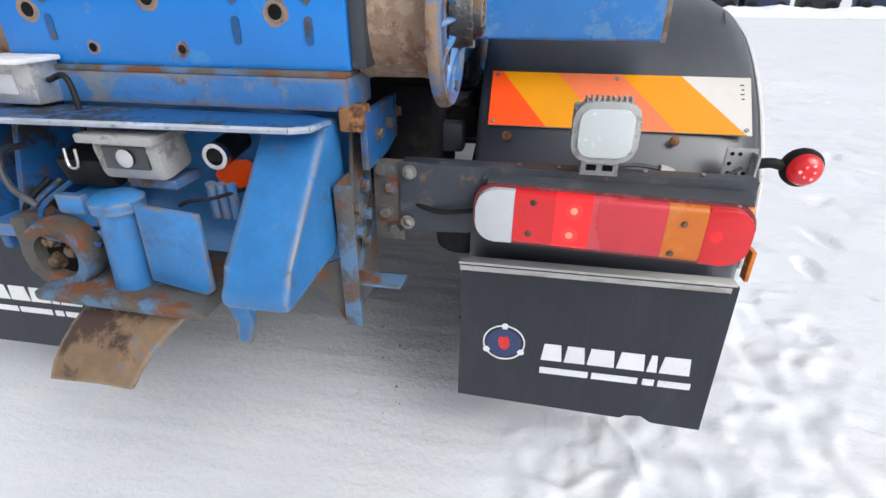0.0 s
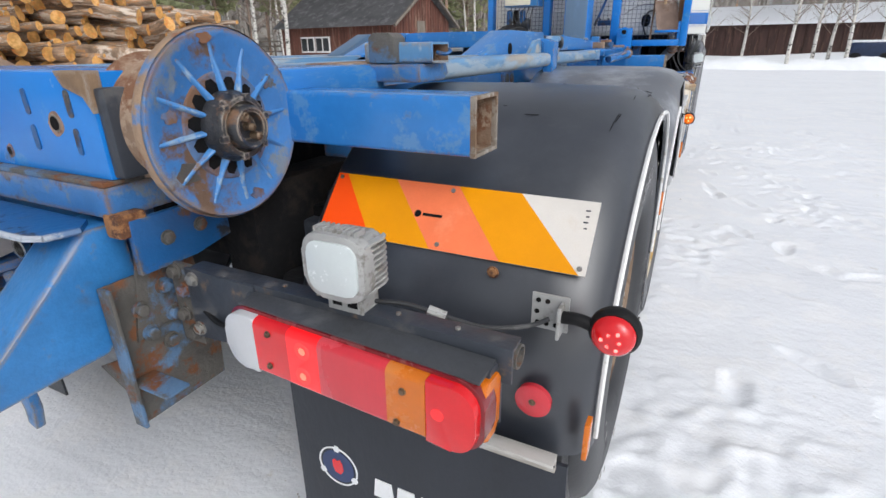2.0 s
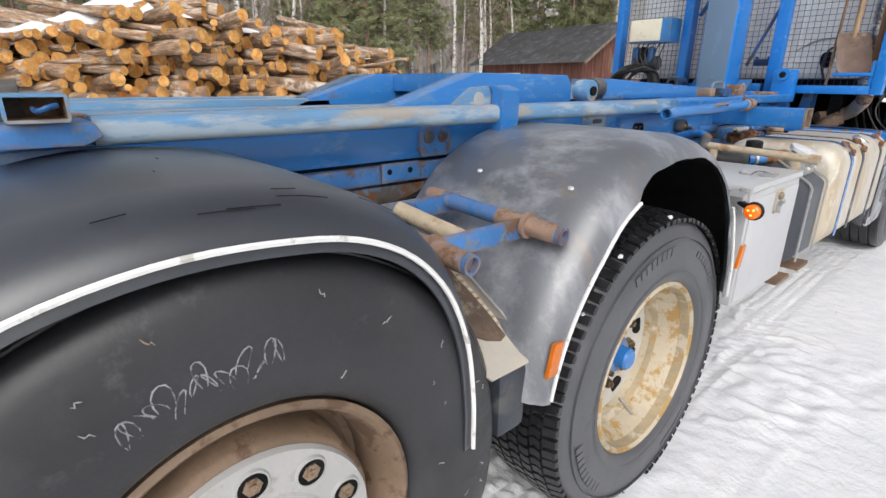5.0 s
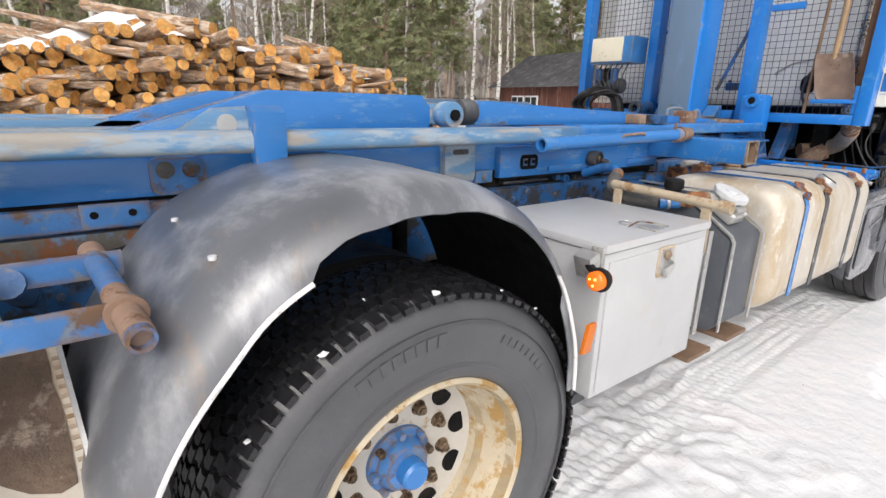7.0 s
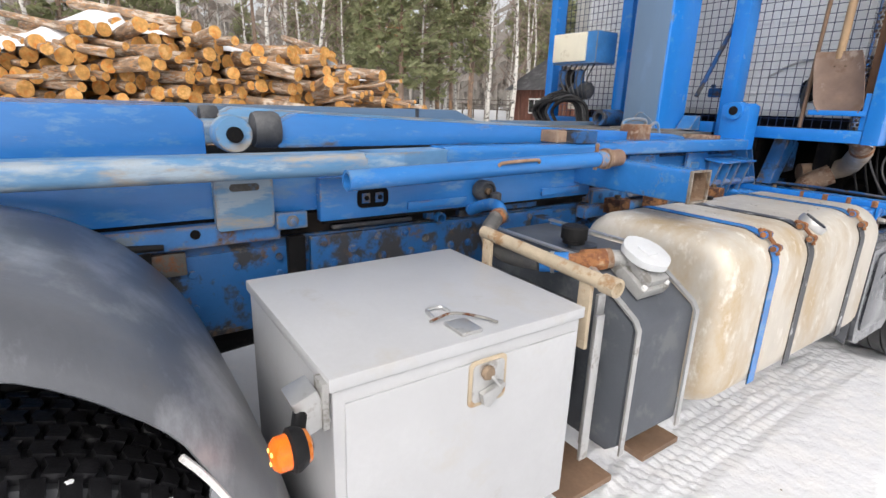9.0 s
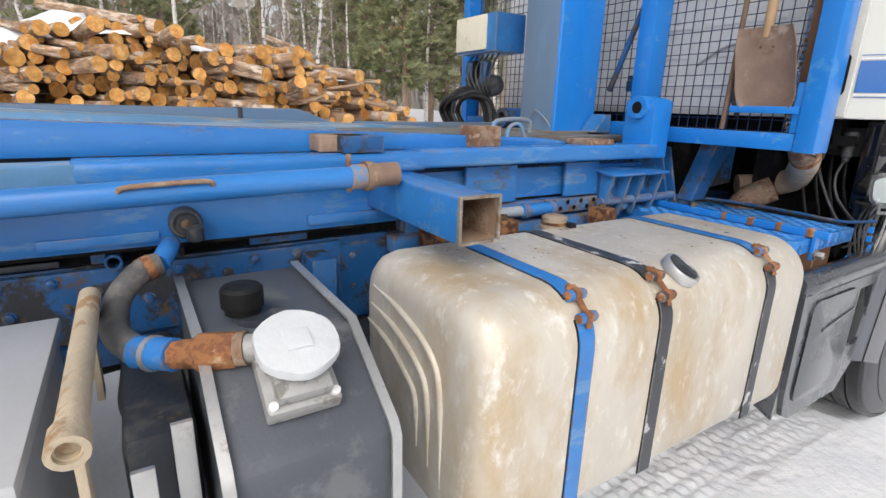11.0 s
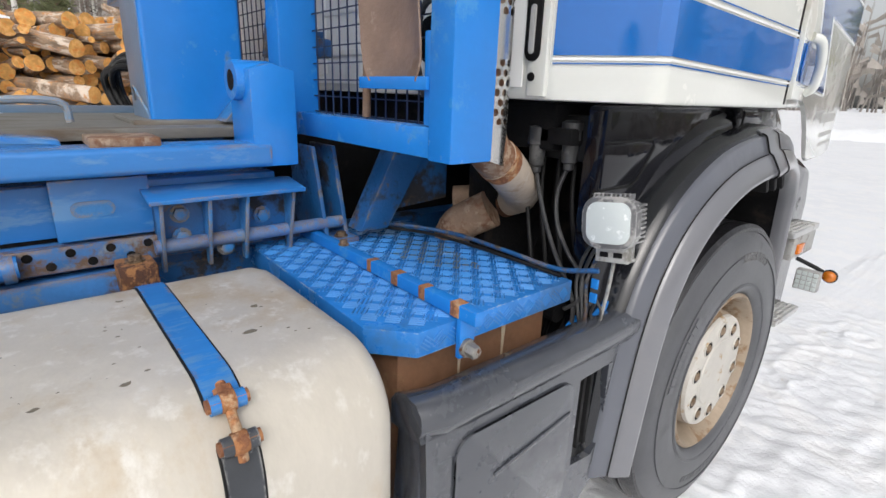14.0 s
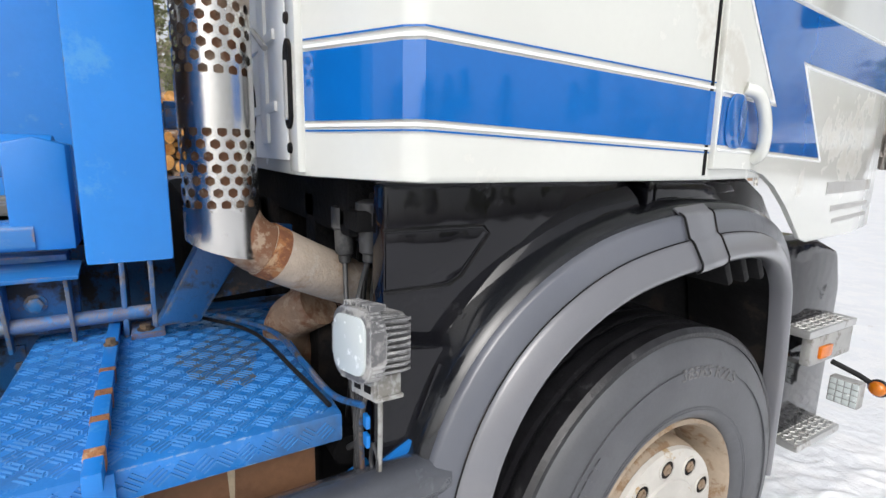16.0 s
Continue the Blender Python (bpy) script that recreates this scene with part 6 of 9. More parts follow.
def dished_out(parent, x, rim_m, cover_m, nut_m, r_cover):
    """Rim of a single wheel: the disc stands out to the tyre's face, with a ring of nuts."""
    prof = [(0.292, x - 0.03), (0.300, x + 0.002), (0.290, x + 0.008), (0.280, x - 0.002), (0.272, x - 0.04), (0.258, x - 0.06), (0.255, x - 0.13), (0.235, x - 0.14), (0.235, x - 0.2), (0.296, x - 0.2)]
    lathe("rim", prof, (0, 0, 0), "x", rim_m, parent, 64, closed=True)
    lathe("wheel_disc", [(0.245, x - 0.14), (0.228, x - 0.125), (0.222, x - 0.035), (0.214, x - 0.022), (0.205, x - 0.018), (0.05, x - 0.016), (0.02, x - 0.016)], (0, 0, 0), "x", rim_m, parent, 56)
    lathe("wheel_cover", [(r_cover, x - 0.017), (r_cover - 0.004, x - 0.005), (r_cover - 0.02, x - 0.001), (0.13, x + 0.000), (0.125, x + 0.005), (0.05, x + 0.007), (0.012, x + 0.008)], (0, 0, 0), "x", cover_m, parent, 56)
    for k in range(10):
        a = radians(36 * k + 18)
        u, v = 0.1675 * math.cos(a), 0.1675 * math.sin(a)
        bm = bmesh.new()
        add_lathe(bm, [(0.0165, x + 0.0005), (0.0165, x + 0.004), (0.013, x + 0.006), (0.009, x + 0.006), (0.009, x + 0.009)], (0, u, v), "x", 6)
        part("wheel_nut", bm, nut_pale, parent)
        lathe("nut_rim", [(0.0255, x - 0.002), (0.0255, x + 0.0042), (0.0285, x + 0.0042), (0.0310, x - 0.002)], (0, u, v), "x", cover_m, parent, 20, closed=True)
        lathe("nut_recess", [(0.0256, x - 0.0008), (0.0256, x + 0.0014)], (0, u, v), "x", dark_void, parent, 18)


def build_wheels():
    hub_y, hub_z = HUBS["tag"]
    w = tyre("tag_wheel", truck, "raised tag-axle wheel with a scuffed tyre", 0.305, 0.564, 0.300, 1.222, 54, 5, 1, 0.022, ribbed=True)
    dished_out(w, 1.212, rim_brown, rim_grey, rim_grey, 0.210)
    # worn white scuffs on the sidewall
    rnd = random.Random(5)
    for k in range(34):
        a, r0 = rnd.uniform(0, 360), rnd.uniform(0.36, 0.50)
        n, turn = 5, rnd.uniform(-0.006, 0.006)
        pts = [(1.2566 + 0.0004 * math.sin(i * 3 + k), (r0 + turn * i + 0.003 * math.sin(i * 2.1 + k)) * math.cos(radians(a + 0.35 * i)), (r0 + turn * i + 0.003 * math.sin(i * 2.1 + k)) * math.sin(radians(a + 0.35 * i))) for i in range(n)]
        rod("scuff_mark", pts, 0.0012, streak, w, 5, ends=[0.0004, 0.0012, 0.0009, 0.0013, 0.0004])
    # chalky scribbled loops near the top
    for k in range(15):
        a0, low, tall = 112 - k * 2.1 + rnd.uniform(-0.6, 0.6), 0.385 + rnd.uniform(-0.008, 0.012), rnd.uniform(0.022, 0.050)
        pts = []
        for i in range(9):
            u = i / 8
            rr, aa = radians(a0 - 1.5 * math.sin(u * math.pi * 1.6 + k)), low + tall * math.sin(u * math.pi)
            pts.append((1.2568, aa * math.cos(rr - u * 0.02), aa * math.sin(rr - u * 0.02)))
        rod("chalk_scribble", pts, 0.0014, chalk, w, 5, ends=[0.0005, 0.0015, 0.001, 0.0016, 0.0010, 0.0015, 0.0008, 0.0014, 0.0005])
    w.matrix_basis = pose(0, hub_y, hub_z, 2)
    hub_y, hub_z = HUBS["drive"]
    d = tyre("drive_wheel", truck, "twin drive wheel with deep tread and a dished tan rim", 0.300, 0.542, 0.304, 1.222, 88, 7)
    d.data.materials[0] = rubber_dusty
    dished_in(d, 1.212)
    part("inner_tyre", tyre_mesh(0.290, 0.540, 0.304, 0.88, 64, 6)[0], rubber, d)
    sidewall_marks(d, rubber_dusty, 1.2345, 0.415, [(96, 128, 0.030), (42, 72, 0.022), (200, 240, 0.03), (300, 330, 0.022)])
    snow_clumps(d, 1.222, 0.535, [(98, 0.012, 0.010), (128, 0.016, 0.010), (74, 0.03, 0.006), (60, 0.01, 0.005), (150, 0.02, 0.007), (112, 0.10, 0.006)])
    d.matrix_basis = pose(0, hub_y, hub_z, -8)
    hub_y, hub_z = HUBS["front"]
    f = tyre("front_wheel", truck, "front wheel with a pale dusty rim", 0.360, 0.548, 0.296, 1.205, 62, 6, ribbed=True)
    dished_out(f, 1.195, rim_dirty, rim_pale, rim_pale, 0.215)
    sidewall_marks(f, rubber_dusty, 1.2175, 0.40, [(130, 165, 0.03), (240, 280, 0.022)])
    f.data.materials[0] = rubber_dusty
    arc_text(f, "385/65 R22.5", 1.2165, 0.425, 0.034, 72)
    f.matrix_basis = pose(0, hub_y, hub_z, 5)
    for ob, key in ((w, "tag"), (d, "drive"), (f, "front")):
        m = pose(0, *HUBS[key], 11, 0, 180)
        c = copy_thing(ob, m)
        c.parent = truck


build_chassis()
build_hook_frame()
build_rear()
work_lamp("work_lamp", lamp_grey, (0.857, -0.864, 1.074), (0, 0, 0), "square grey work lamp with frosted glass")
build_mudguards()
build_between_guards()
build_wheels()


def build_drums():
    """Rear rope drums with ribbed end flanges."""
    for s in (1, -1):
        c = (s * 0.535, -0.782, 1.270)
        drum = lathe("rear_roller", [(0.12, -s * 0.20), (0.135, -s * 0.19), (0.122, -s * 0.16), (0.120, -s * 0.05), (0.125, -s * 0.02), (0.168, s * 0.0), (0.168, s * 0.002), (0.05, s * 0.002)],
                     c, "x", rust_light, truck, 64, label="rusty steel roller with a blue ribbed flange")
        lathe("flange", [(0.060, s * 0.004), (0.075, s * 0.008), (0.150, s * 0.010), (0.158, s * 0.016), (0.172, s * 0.016), (0.176, s * 0.008), (0.176, -s * 0.006), (0.165, -s * 0.010), (0.06, -s * 0.002)], c, "x", blue_worn, drum, 72, closed=True)
        lathe("rusty_edge", [(0.1765, s * 0.012), (0.1785, s * 0.006), (0.1785, -s * 0.006), (0.1765, -s * 0.010)], c, "x", edge_rust, drum, 72, closed=True)
        rnd = random.Random(5)
        for k in range(12):
            a = 2 * math.pi * k / 12 + 0.1
            # a tapering cast rib: crest high at the hub, running out into the dish
            bm = bmesh.new()
            loops = []
            for i in range(8):
                f = i / 7
                r, top, w = 0.052 + 0.102 * f, 0.011 + 0.019 * (1 - f) ** 1.6 + 0.001 * rnd.uniform(-1, 1), 0.0085 - 0.003 * f
                ring = []
                for u, h in ((-1.0, 0.003), (-0.62, top * 0.55 + 0.004), (-0.30, top - 0.0008), (0.0, top), (0.30, top - 0.0008), (0.62, top * 0.55 + 0.004), (1.0, 0.003)):
                    ring.append(bm.verts.new((c[0] + s * h, c[1] + r * math.cos(a) - w * u * math.sin(a), c[2] + r * math.sin(a) + w * u * math.cos(a))))
                loops.append(ring)
            for p, q in zip(loops, loops[1:]):
                for i in range(6):
                    bm.faces.new((p[i], p[i + 1], q[i + 1], q[i]))
            bm.faces.new(loops[0])
            bm.faces.new(loops[-1])
            part("rib", bm, blue_cast, drum, "", 60)
            b = a + math.pi / 12
            bm = bmesh.new()
            hole = [(0.060, -0.011), (0.060, 0.011), (0.078, 0.0135), (0.089 + 0.004 * rnd.random(), 0.006), (0.090, -0.007), (0.078, -0.0135)]
            ring = [[bm.verts.new((c[0] + s * h, c[1] + r * math.cos(b) - w * math.sin(b), c[2] + r * math.sin(b) + w * math.cos(b))) for r, w in hole] for h in (0.006, 0.0128)]
            bm.faces.new(ring[1])
            for i in range(6):
                bm.faces.new((ring[0][i], ring[0][(i + 1) % 6], ring[1][(i + 1) % 6], ring[1][i]))
            part("flange_hole", bm, dark_void, drum)
        for a, r, size, m in ((0.55, 0.138, 0.017, grey_rust), (3.75, 0.132, 0.022, grey_rust), (1.75, 0.160, 0.012, rust_light), (5.0, 0.150, 0.014, hub_stain), (2.9, 0.125, 0.012, hub_stain)):
            rim = [size * (1 + 0.45 * rnd.uniform(-1, 1)) for _ in range(14)]
            mid = (c[1] + r * math.cos(a), c[2] + r * math.sin(a))
            lo, hi = sorted((c[0] + s * 0.007, c[0] + s * (0.0108 if r < 0.15 else 0.0168)))
            prism("bare_patch", [(mid[0] + q * math.cos(k * math.pi / 7), mid[1] + 0.8 * q * math.sin(k * math.pi / 7)) for k, q in enumerate(rim)], "x", lo, hi, m, drum, 0)
        hub = lathe("hub", [(0.066, s * 0.002), (0.066, s * 0.026), (0.060, s * 0.034), (0.060, s * 0.048), (0.055, s * 0.055), (0.047, s * 0.055), (0.042, s * 0.046), (0.041, s * 0.066), (0.036, s * 0.073), (0.029, s * 0.070), (0.024, s * 0.052), (0.004, s * 0.050)], c, "x", hub_black, drum, 36, label="black greasy hub with a broken rusty cap")
        for k in range(6):
            a = 2 * math.pi * k / 6 + 0.3
            box("hub_tooth", (c[0] + s * 0.046, c[1] + 0.054 * math.cos(a) - 0.007, c[2] + 0.054 * math.sin(a) - 0.007), (c[0] + s * 0.058, c[1] + 0.054 * math.cos(a) + 0.007, c[2] + 0.054 * math.sin(a) + 0.007), hub_black, hub, 0.0025)
        for dy, dz, r in ((-0.012, 0.022, 0.011), (0.016, -0.018, 0.009), (0.003, 0.0, 0.008)):
            lathe("cap_lump", [(r, s * 0.046), (r * 0.9, s * 0.070), (r * 0.45, s * 0.074), (0.001, s * 0.070)], (c[0], c[1] + dy, c[2] + dz), "x", nut_brown, hub, 9)
        lathe("grime_ring", [(0.056, s * 0.009), (0.056, s * 0.0122), (0.098, s * 0.0118), (0.101, s * 0.009)], c, "x", hub_stain, drum, 48, closed=True)
        box("roller_bracket", (s * 0.375, -0.86, 1.18), (s * 0.40, -0.70, 1.34), steel_dark, drum, 0.01)


def build_tow():
    """Trailer coupling, sockets and cameras inside the rear recess."""
    prism("tow_shield", [(-0.012, 0.952), (0.120, 0.940), (0.118, 0.775), (0.098, 0.760), (-0.018, 0.785)], "y", -1.108, -1.098, blue_grimy, truck, 0.004, "blue steel shield plate with chipped edges")
    post = rod("coupling_tower", [(-0.075, -1.09, 0.755), (-0.06, -1.09, 0.94)], 0.038, blue_grimy, truck, 24)
    lathe("tower_cap", [(0.02, 0.93), (0.048, 0.935), (0.050, 0.955), (0.035, 0.965)], (-0.060, -1.09, 0.0), "z", blue_grimy, post, 24)
    prism("coupling_body", [(-0.26, 0.742), (0.10, 0.732), (0.13, 0.745), (0.10, 0.760), (-0.15, 0.768), (-0.26, 0.765)], "y", -1.16, -0.92, grey_rust, truck, 0.010)
    jaw = lathe("coupling_jaw", [(0.050, -1.06), (0.074, -1.06), (0.080, -1.09), (0.074, -1.118), (0.050, -1.112)], (-0.225, 0, 0.822), "y", grey_rust, truck, 24, closed=True, label="rusty coupling jaw with bolts")
    lathe("jaw_mouth", [(0.052, -1.085), (0.052, -1.080)], (-0.225, 0, 0.822), "y", dark_void, jaw, 24)
    box("jaw_cheek", (-0.325, -1.10, 0.765), (-0.285, -1.02, 0.90), grey_rust, jaw, 0.012)
    for x, z in ((-0.245, 0.85), (-0.250, 0.80), (-0.200, 0.83)):
        hexbolt("jaw_bolt", (x, -1.085, z), "y", 0.014, -0.020, nut_brown, jaw)
    for k in range(3):
        rod("coupling_hose", bend([(-0.30 + 0.03 * k, -1.0, 0.95), (-0.33 + 0.02 * k, -1.05, 0.90), (-0.27 + 0.02 * k, -1.10, 0.865), (-0.14, -1.08, 0.84)], 5), 0.006, blue_dark if k else rubber_black, jaw, 7)
    # curved drip plate under the coupling
    rows = []
    for k in range(9):
        a = radians(-15 + 95 * k / 8)
        y, z = -1.02 - 0.20 * math.sin(a), 0.555 + 0.19 * math.cos(a)
        rows.append([(-0.135 - 0.012 * k, y, z), (-0.03 - 0.010 * k, y, z + 0.004), (0.135 - 0.022 * k, y, z)])
    sheet("guide_plate", rows, guide_rust, truck, 0.010, "bent rusty guide plate")
    prism("hook_iron", [(0.13, 0.74), (0.17, 0.80), (0.185, 0.70), (0.165, 0.64), (0.135, 0.65), (0.15, 0.69)], "y", -1.10, -1.08, blue_grimy, truck, 0.004)
    flap = box("socket_flap", (-0.235, -1.03, 0.955), (-0.115, -0.93, 1.025), rubber_black, truck, 0.014, (18, 0, 0), label="black socket lid")
    rod("flap_spring", bend([(-0.20, -1.035, 1.03), (-0.195, -1.04, 0.995), (-0.175, -1.04, 0.995), (-0.175, -1.035, 1.03)], 3), 0.003, alu, flap, 6)
    cam_body = box("reversing_camera", (-0.110, -1.06, 0.985), (0.035, -0.97, 1.065), lamp_grey, truck, 0.016, (10, 0, 0), label="grey reversing camera in a weathered hood")
    box("camera_hood", (-0.118, -1.085, 1.058), (0.043, -0.97, 1.075), lamp_grey, cam_body, 0.004)
    box("camera_window", (-0.085, -1.065, 1.005), (0.010, -1.058, 1.05), window_glass, cam_body, 0.003)
    lathe("camera_lens", [(0.018, -1.070), (0.012, -1.073), (0.004, -1.0735)], (-0.035, 0.0, 1.028), "y", white_lens, cam_body, 18)
    box("camera_foot", (-0.08, -1.03, 0.955), (0.03, -0.95, 0.975), blue_worn, cam_body, 0.003)
    tube_cam = rod("hose_coupling", [(0.104, -0.90, 1.03), (0.104, -0.992, 1.018)], 0.0265, rubber_black, truck, 22)
    lathe("coupling_ring", [(0.018, -0.998), (0.0265, -0.998), (0.0275, -0.985), (0.018, -0.985)], (0.104, 0, 1.018), "y", chrome, tube_cam, 24, closed=True)
    lathe("coupling_bore", [(0.018, -0.9905), (0.018, -0.989)], (0.104, 0, 1.018), "y", dark_void, tube_cam, 20)
    prism("red_tag", [(0.066, 0.964), (0.082, 0.988), (0.10, 0.999), (0.145, 1.0), (0.163, 0.988), (0.147, 0.939), (0.078, 0.937)], "y", -0.953, -0.947, mk_red, truck, 0.001)
    lathe("panel_hole", [(0.022, -0.866), (0.022, -0.861)], (0.205, 0, 1.03), "y", dark_void, truck, 18)
    sock = box("trailer_socket", (-0.23, -1.06, 0.87), (-0.15, -0.96, 0.93), blue_grimy, truck, 0.008)
    box("socket_lid", (-0.22, -1.075, 0.905), (-0.16, -1.055, 0.945), blue_grimy, sock, 0.004)
    for k in range(3):
        rod("hose_fitting", [(0.10 + 0.022 * k, -1.02, 0.90), (0.105 + 0.022 * k, -1.03, 0.975)], 0.010, blue_grimy, truck, 10)
    rod("cable", bend([(0.05, -1.06, 0.935), (0.09, -1.08, 0.955), (0.14, -1.06, 0.96), (0.19, -0.9, 0.95)]), 0.004, rubber_black, truck, 6)
    rod("cable", bend([(-0.07, -1.02, 0.975), (-0.09, -1.05, 0.93), (-0.07, -1.06, 0.87)]), 0.003, rubber_black, truck, 6)
    rod("pull_handle", bend([(-0.33, -1.0, 1.02), (-0.33, -1.06, 1.02), (-0.31, -1.08, 0.96), (-0.26, -1.08, 0.92)], 5), 0.007, steel_dark, truck, 8)
    rear_lamp = box("rear_work_lamp", (-0.37, -1.00, 1.105), (-0.255, -0.93, 1.19), alu, truck, 0.006, label="weathered white rear work lamp")
    box("lens", (-0.355, -1.006, 1.125), (-0.295, -1.0, 1.165), white_lens, rear_lamp, 0.003)
    box("lamp_hood", (-0.38, -1.03, 1.185), (-0.245, -0.93, 1.195), white_paint, rear_lamp, 0.003)
    rod("lamp_cable", bend([(-0.25, -0.97, 1.15), (-0.20, -0.98, 1.16), (-0.18, -0.99, 1.11), (-0.18, -1.0, 1.03)]), 0.006, rubber_black, truck, 8)


def build_tool_box():
    body = box("tool_box", (0.72, 1.855, 0.590), (1.243, 2.442, 1.055), box_grey, truck, 0.005, label="pale grey painted steel tool box with a toggle latch")
    box("lid", (0.715, 1.848, 1.058), (1.250, 2.450, 1.084), box_grey, body, 0.004)
    box("door", (1.243, 1.875, 0.605), (1.249, 2.428, 1.030), box_grey, body, 0.002)
    latch = prism("latch_plate", round_rect(2.128, 0.935, 2.222, 1.035, 0.012), "x", 1.249, 1.2525, beige, body, 0.001)
    prism("latch_frame", round_rect(2.136, 0.945, 2.214, 1.027, 0.010), "x", 1.2525, 1.2550, alu, latch, 0.001)
    lathe("latch_knob", [(0.014, 0.0), (0.016, 0.006), (0.012, 0.012), (0.004, 0.013)], (1.2555, 2.168, 1.008), "x", nut_pale, latch, 16)
    prism("latch_lever", [(2.150, 0.968), (2.205, 0.982), (2.208, 0.972), (2.178, 0.948), (2.168, 0.935), (2.156, 0.942)], "x", 1.255, 1.270, alu, latch, 0.003)
    rod("latch_hook", bend([(1.257, 2.172, 1.004), (1.272, 2.175, 0.998), (1.272, 2.188, 0.980), (1.260, 2.190, 0.970)], 4), 0.0035, alu, latch, 8)
    box("hasp", (1.17, 2.12, 1.084), (1.235, 2.17, 1.092), alu, body, 0.004)
    rod("hasp_loop", bend([(1.13, 2.12, 1.086), (1.10, 2.125, 1.09), (1.10, 2.16, 1.09), (1.13, 2.165, 1.086)], 4), 0.004, alu, body, 6)
    rod("wire", bend([(1.15, 2.10, 1.088), (1.16, 2.15, 1.10), (1.19, 2.20, 1.092), (1.22, 2.22, 1.088)]), 0.003, bolt_steel, body, 6)
    box("box_strut", (0.80, 1.84, 0.55), (1.20, 1.90, 0.588), steel_dark, truck, 0.004)
    box("box_strut", (0.80, 2.38, 0.55), (1.20, 2.44, 0.588), rust, truck, 0.004)
    # amber side lamp in front of the box
    arm = box("lamp_bracket", (1.18, 1.80, 0.99), (1.24, 1.845, 1.06), alu, truck, 0.004, (20, 0, 0))
    lathe("lamp_body", [(0.015, 0.020), (0.028, 0.016), (0.034, 0.004), (0.034, -0.004), (0.029, -0.008)], (1.288, 1.775, 1.010), "y", rubber_black, arm, 24)
    lens = lathe("lens", [(0.027, -0.006), (0.0265, -0.024), (0.019, -0.032), (0.006, -0.034)], (1.288, 1.775, 1.010), "y", lit_amber, arm, 24, label="lit amber lens")
    for dx, dz in ((-0.009, 0.006), (0.008, 0.009), (0.002, -0.010)):
        lathe("diode", [(0.0035, -0.0345), (0.0035, -0.0300)], (1.288 + dx, 1.775, 1.010 + dz), "y", lit_diode, lens, 10)
    lathe("lens", [(0.027, 0.014), (0.025, 0.022), (0.012, 0.028)], (1.288, 1.775, 1.010), "y", amber_lens, arm, 24)
    box("bracket_foot", (1.205, 1.838, 0.99), (1.245, 1.850, 1.075), lamp_grey, arm, 0.003)
    rod("lamp_stalk", [(1.22, 1.81, 1.03), (1.285, 1.78, 1.012)], 0.012, rubber_black, arm, 10)


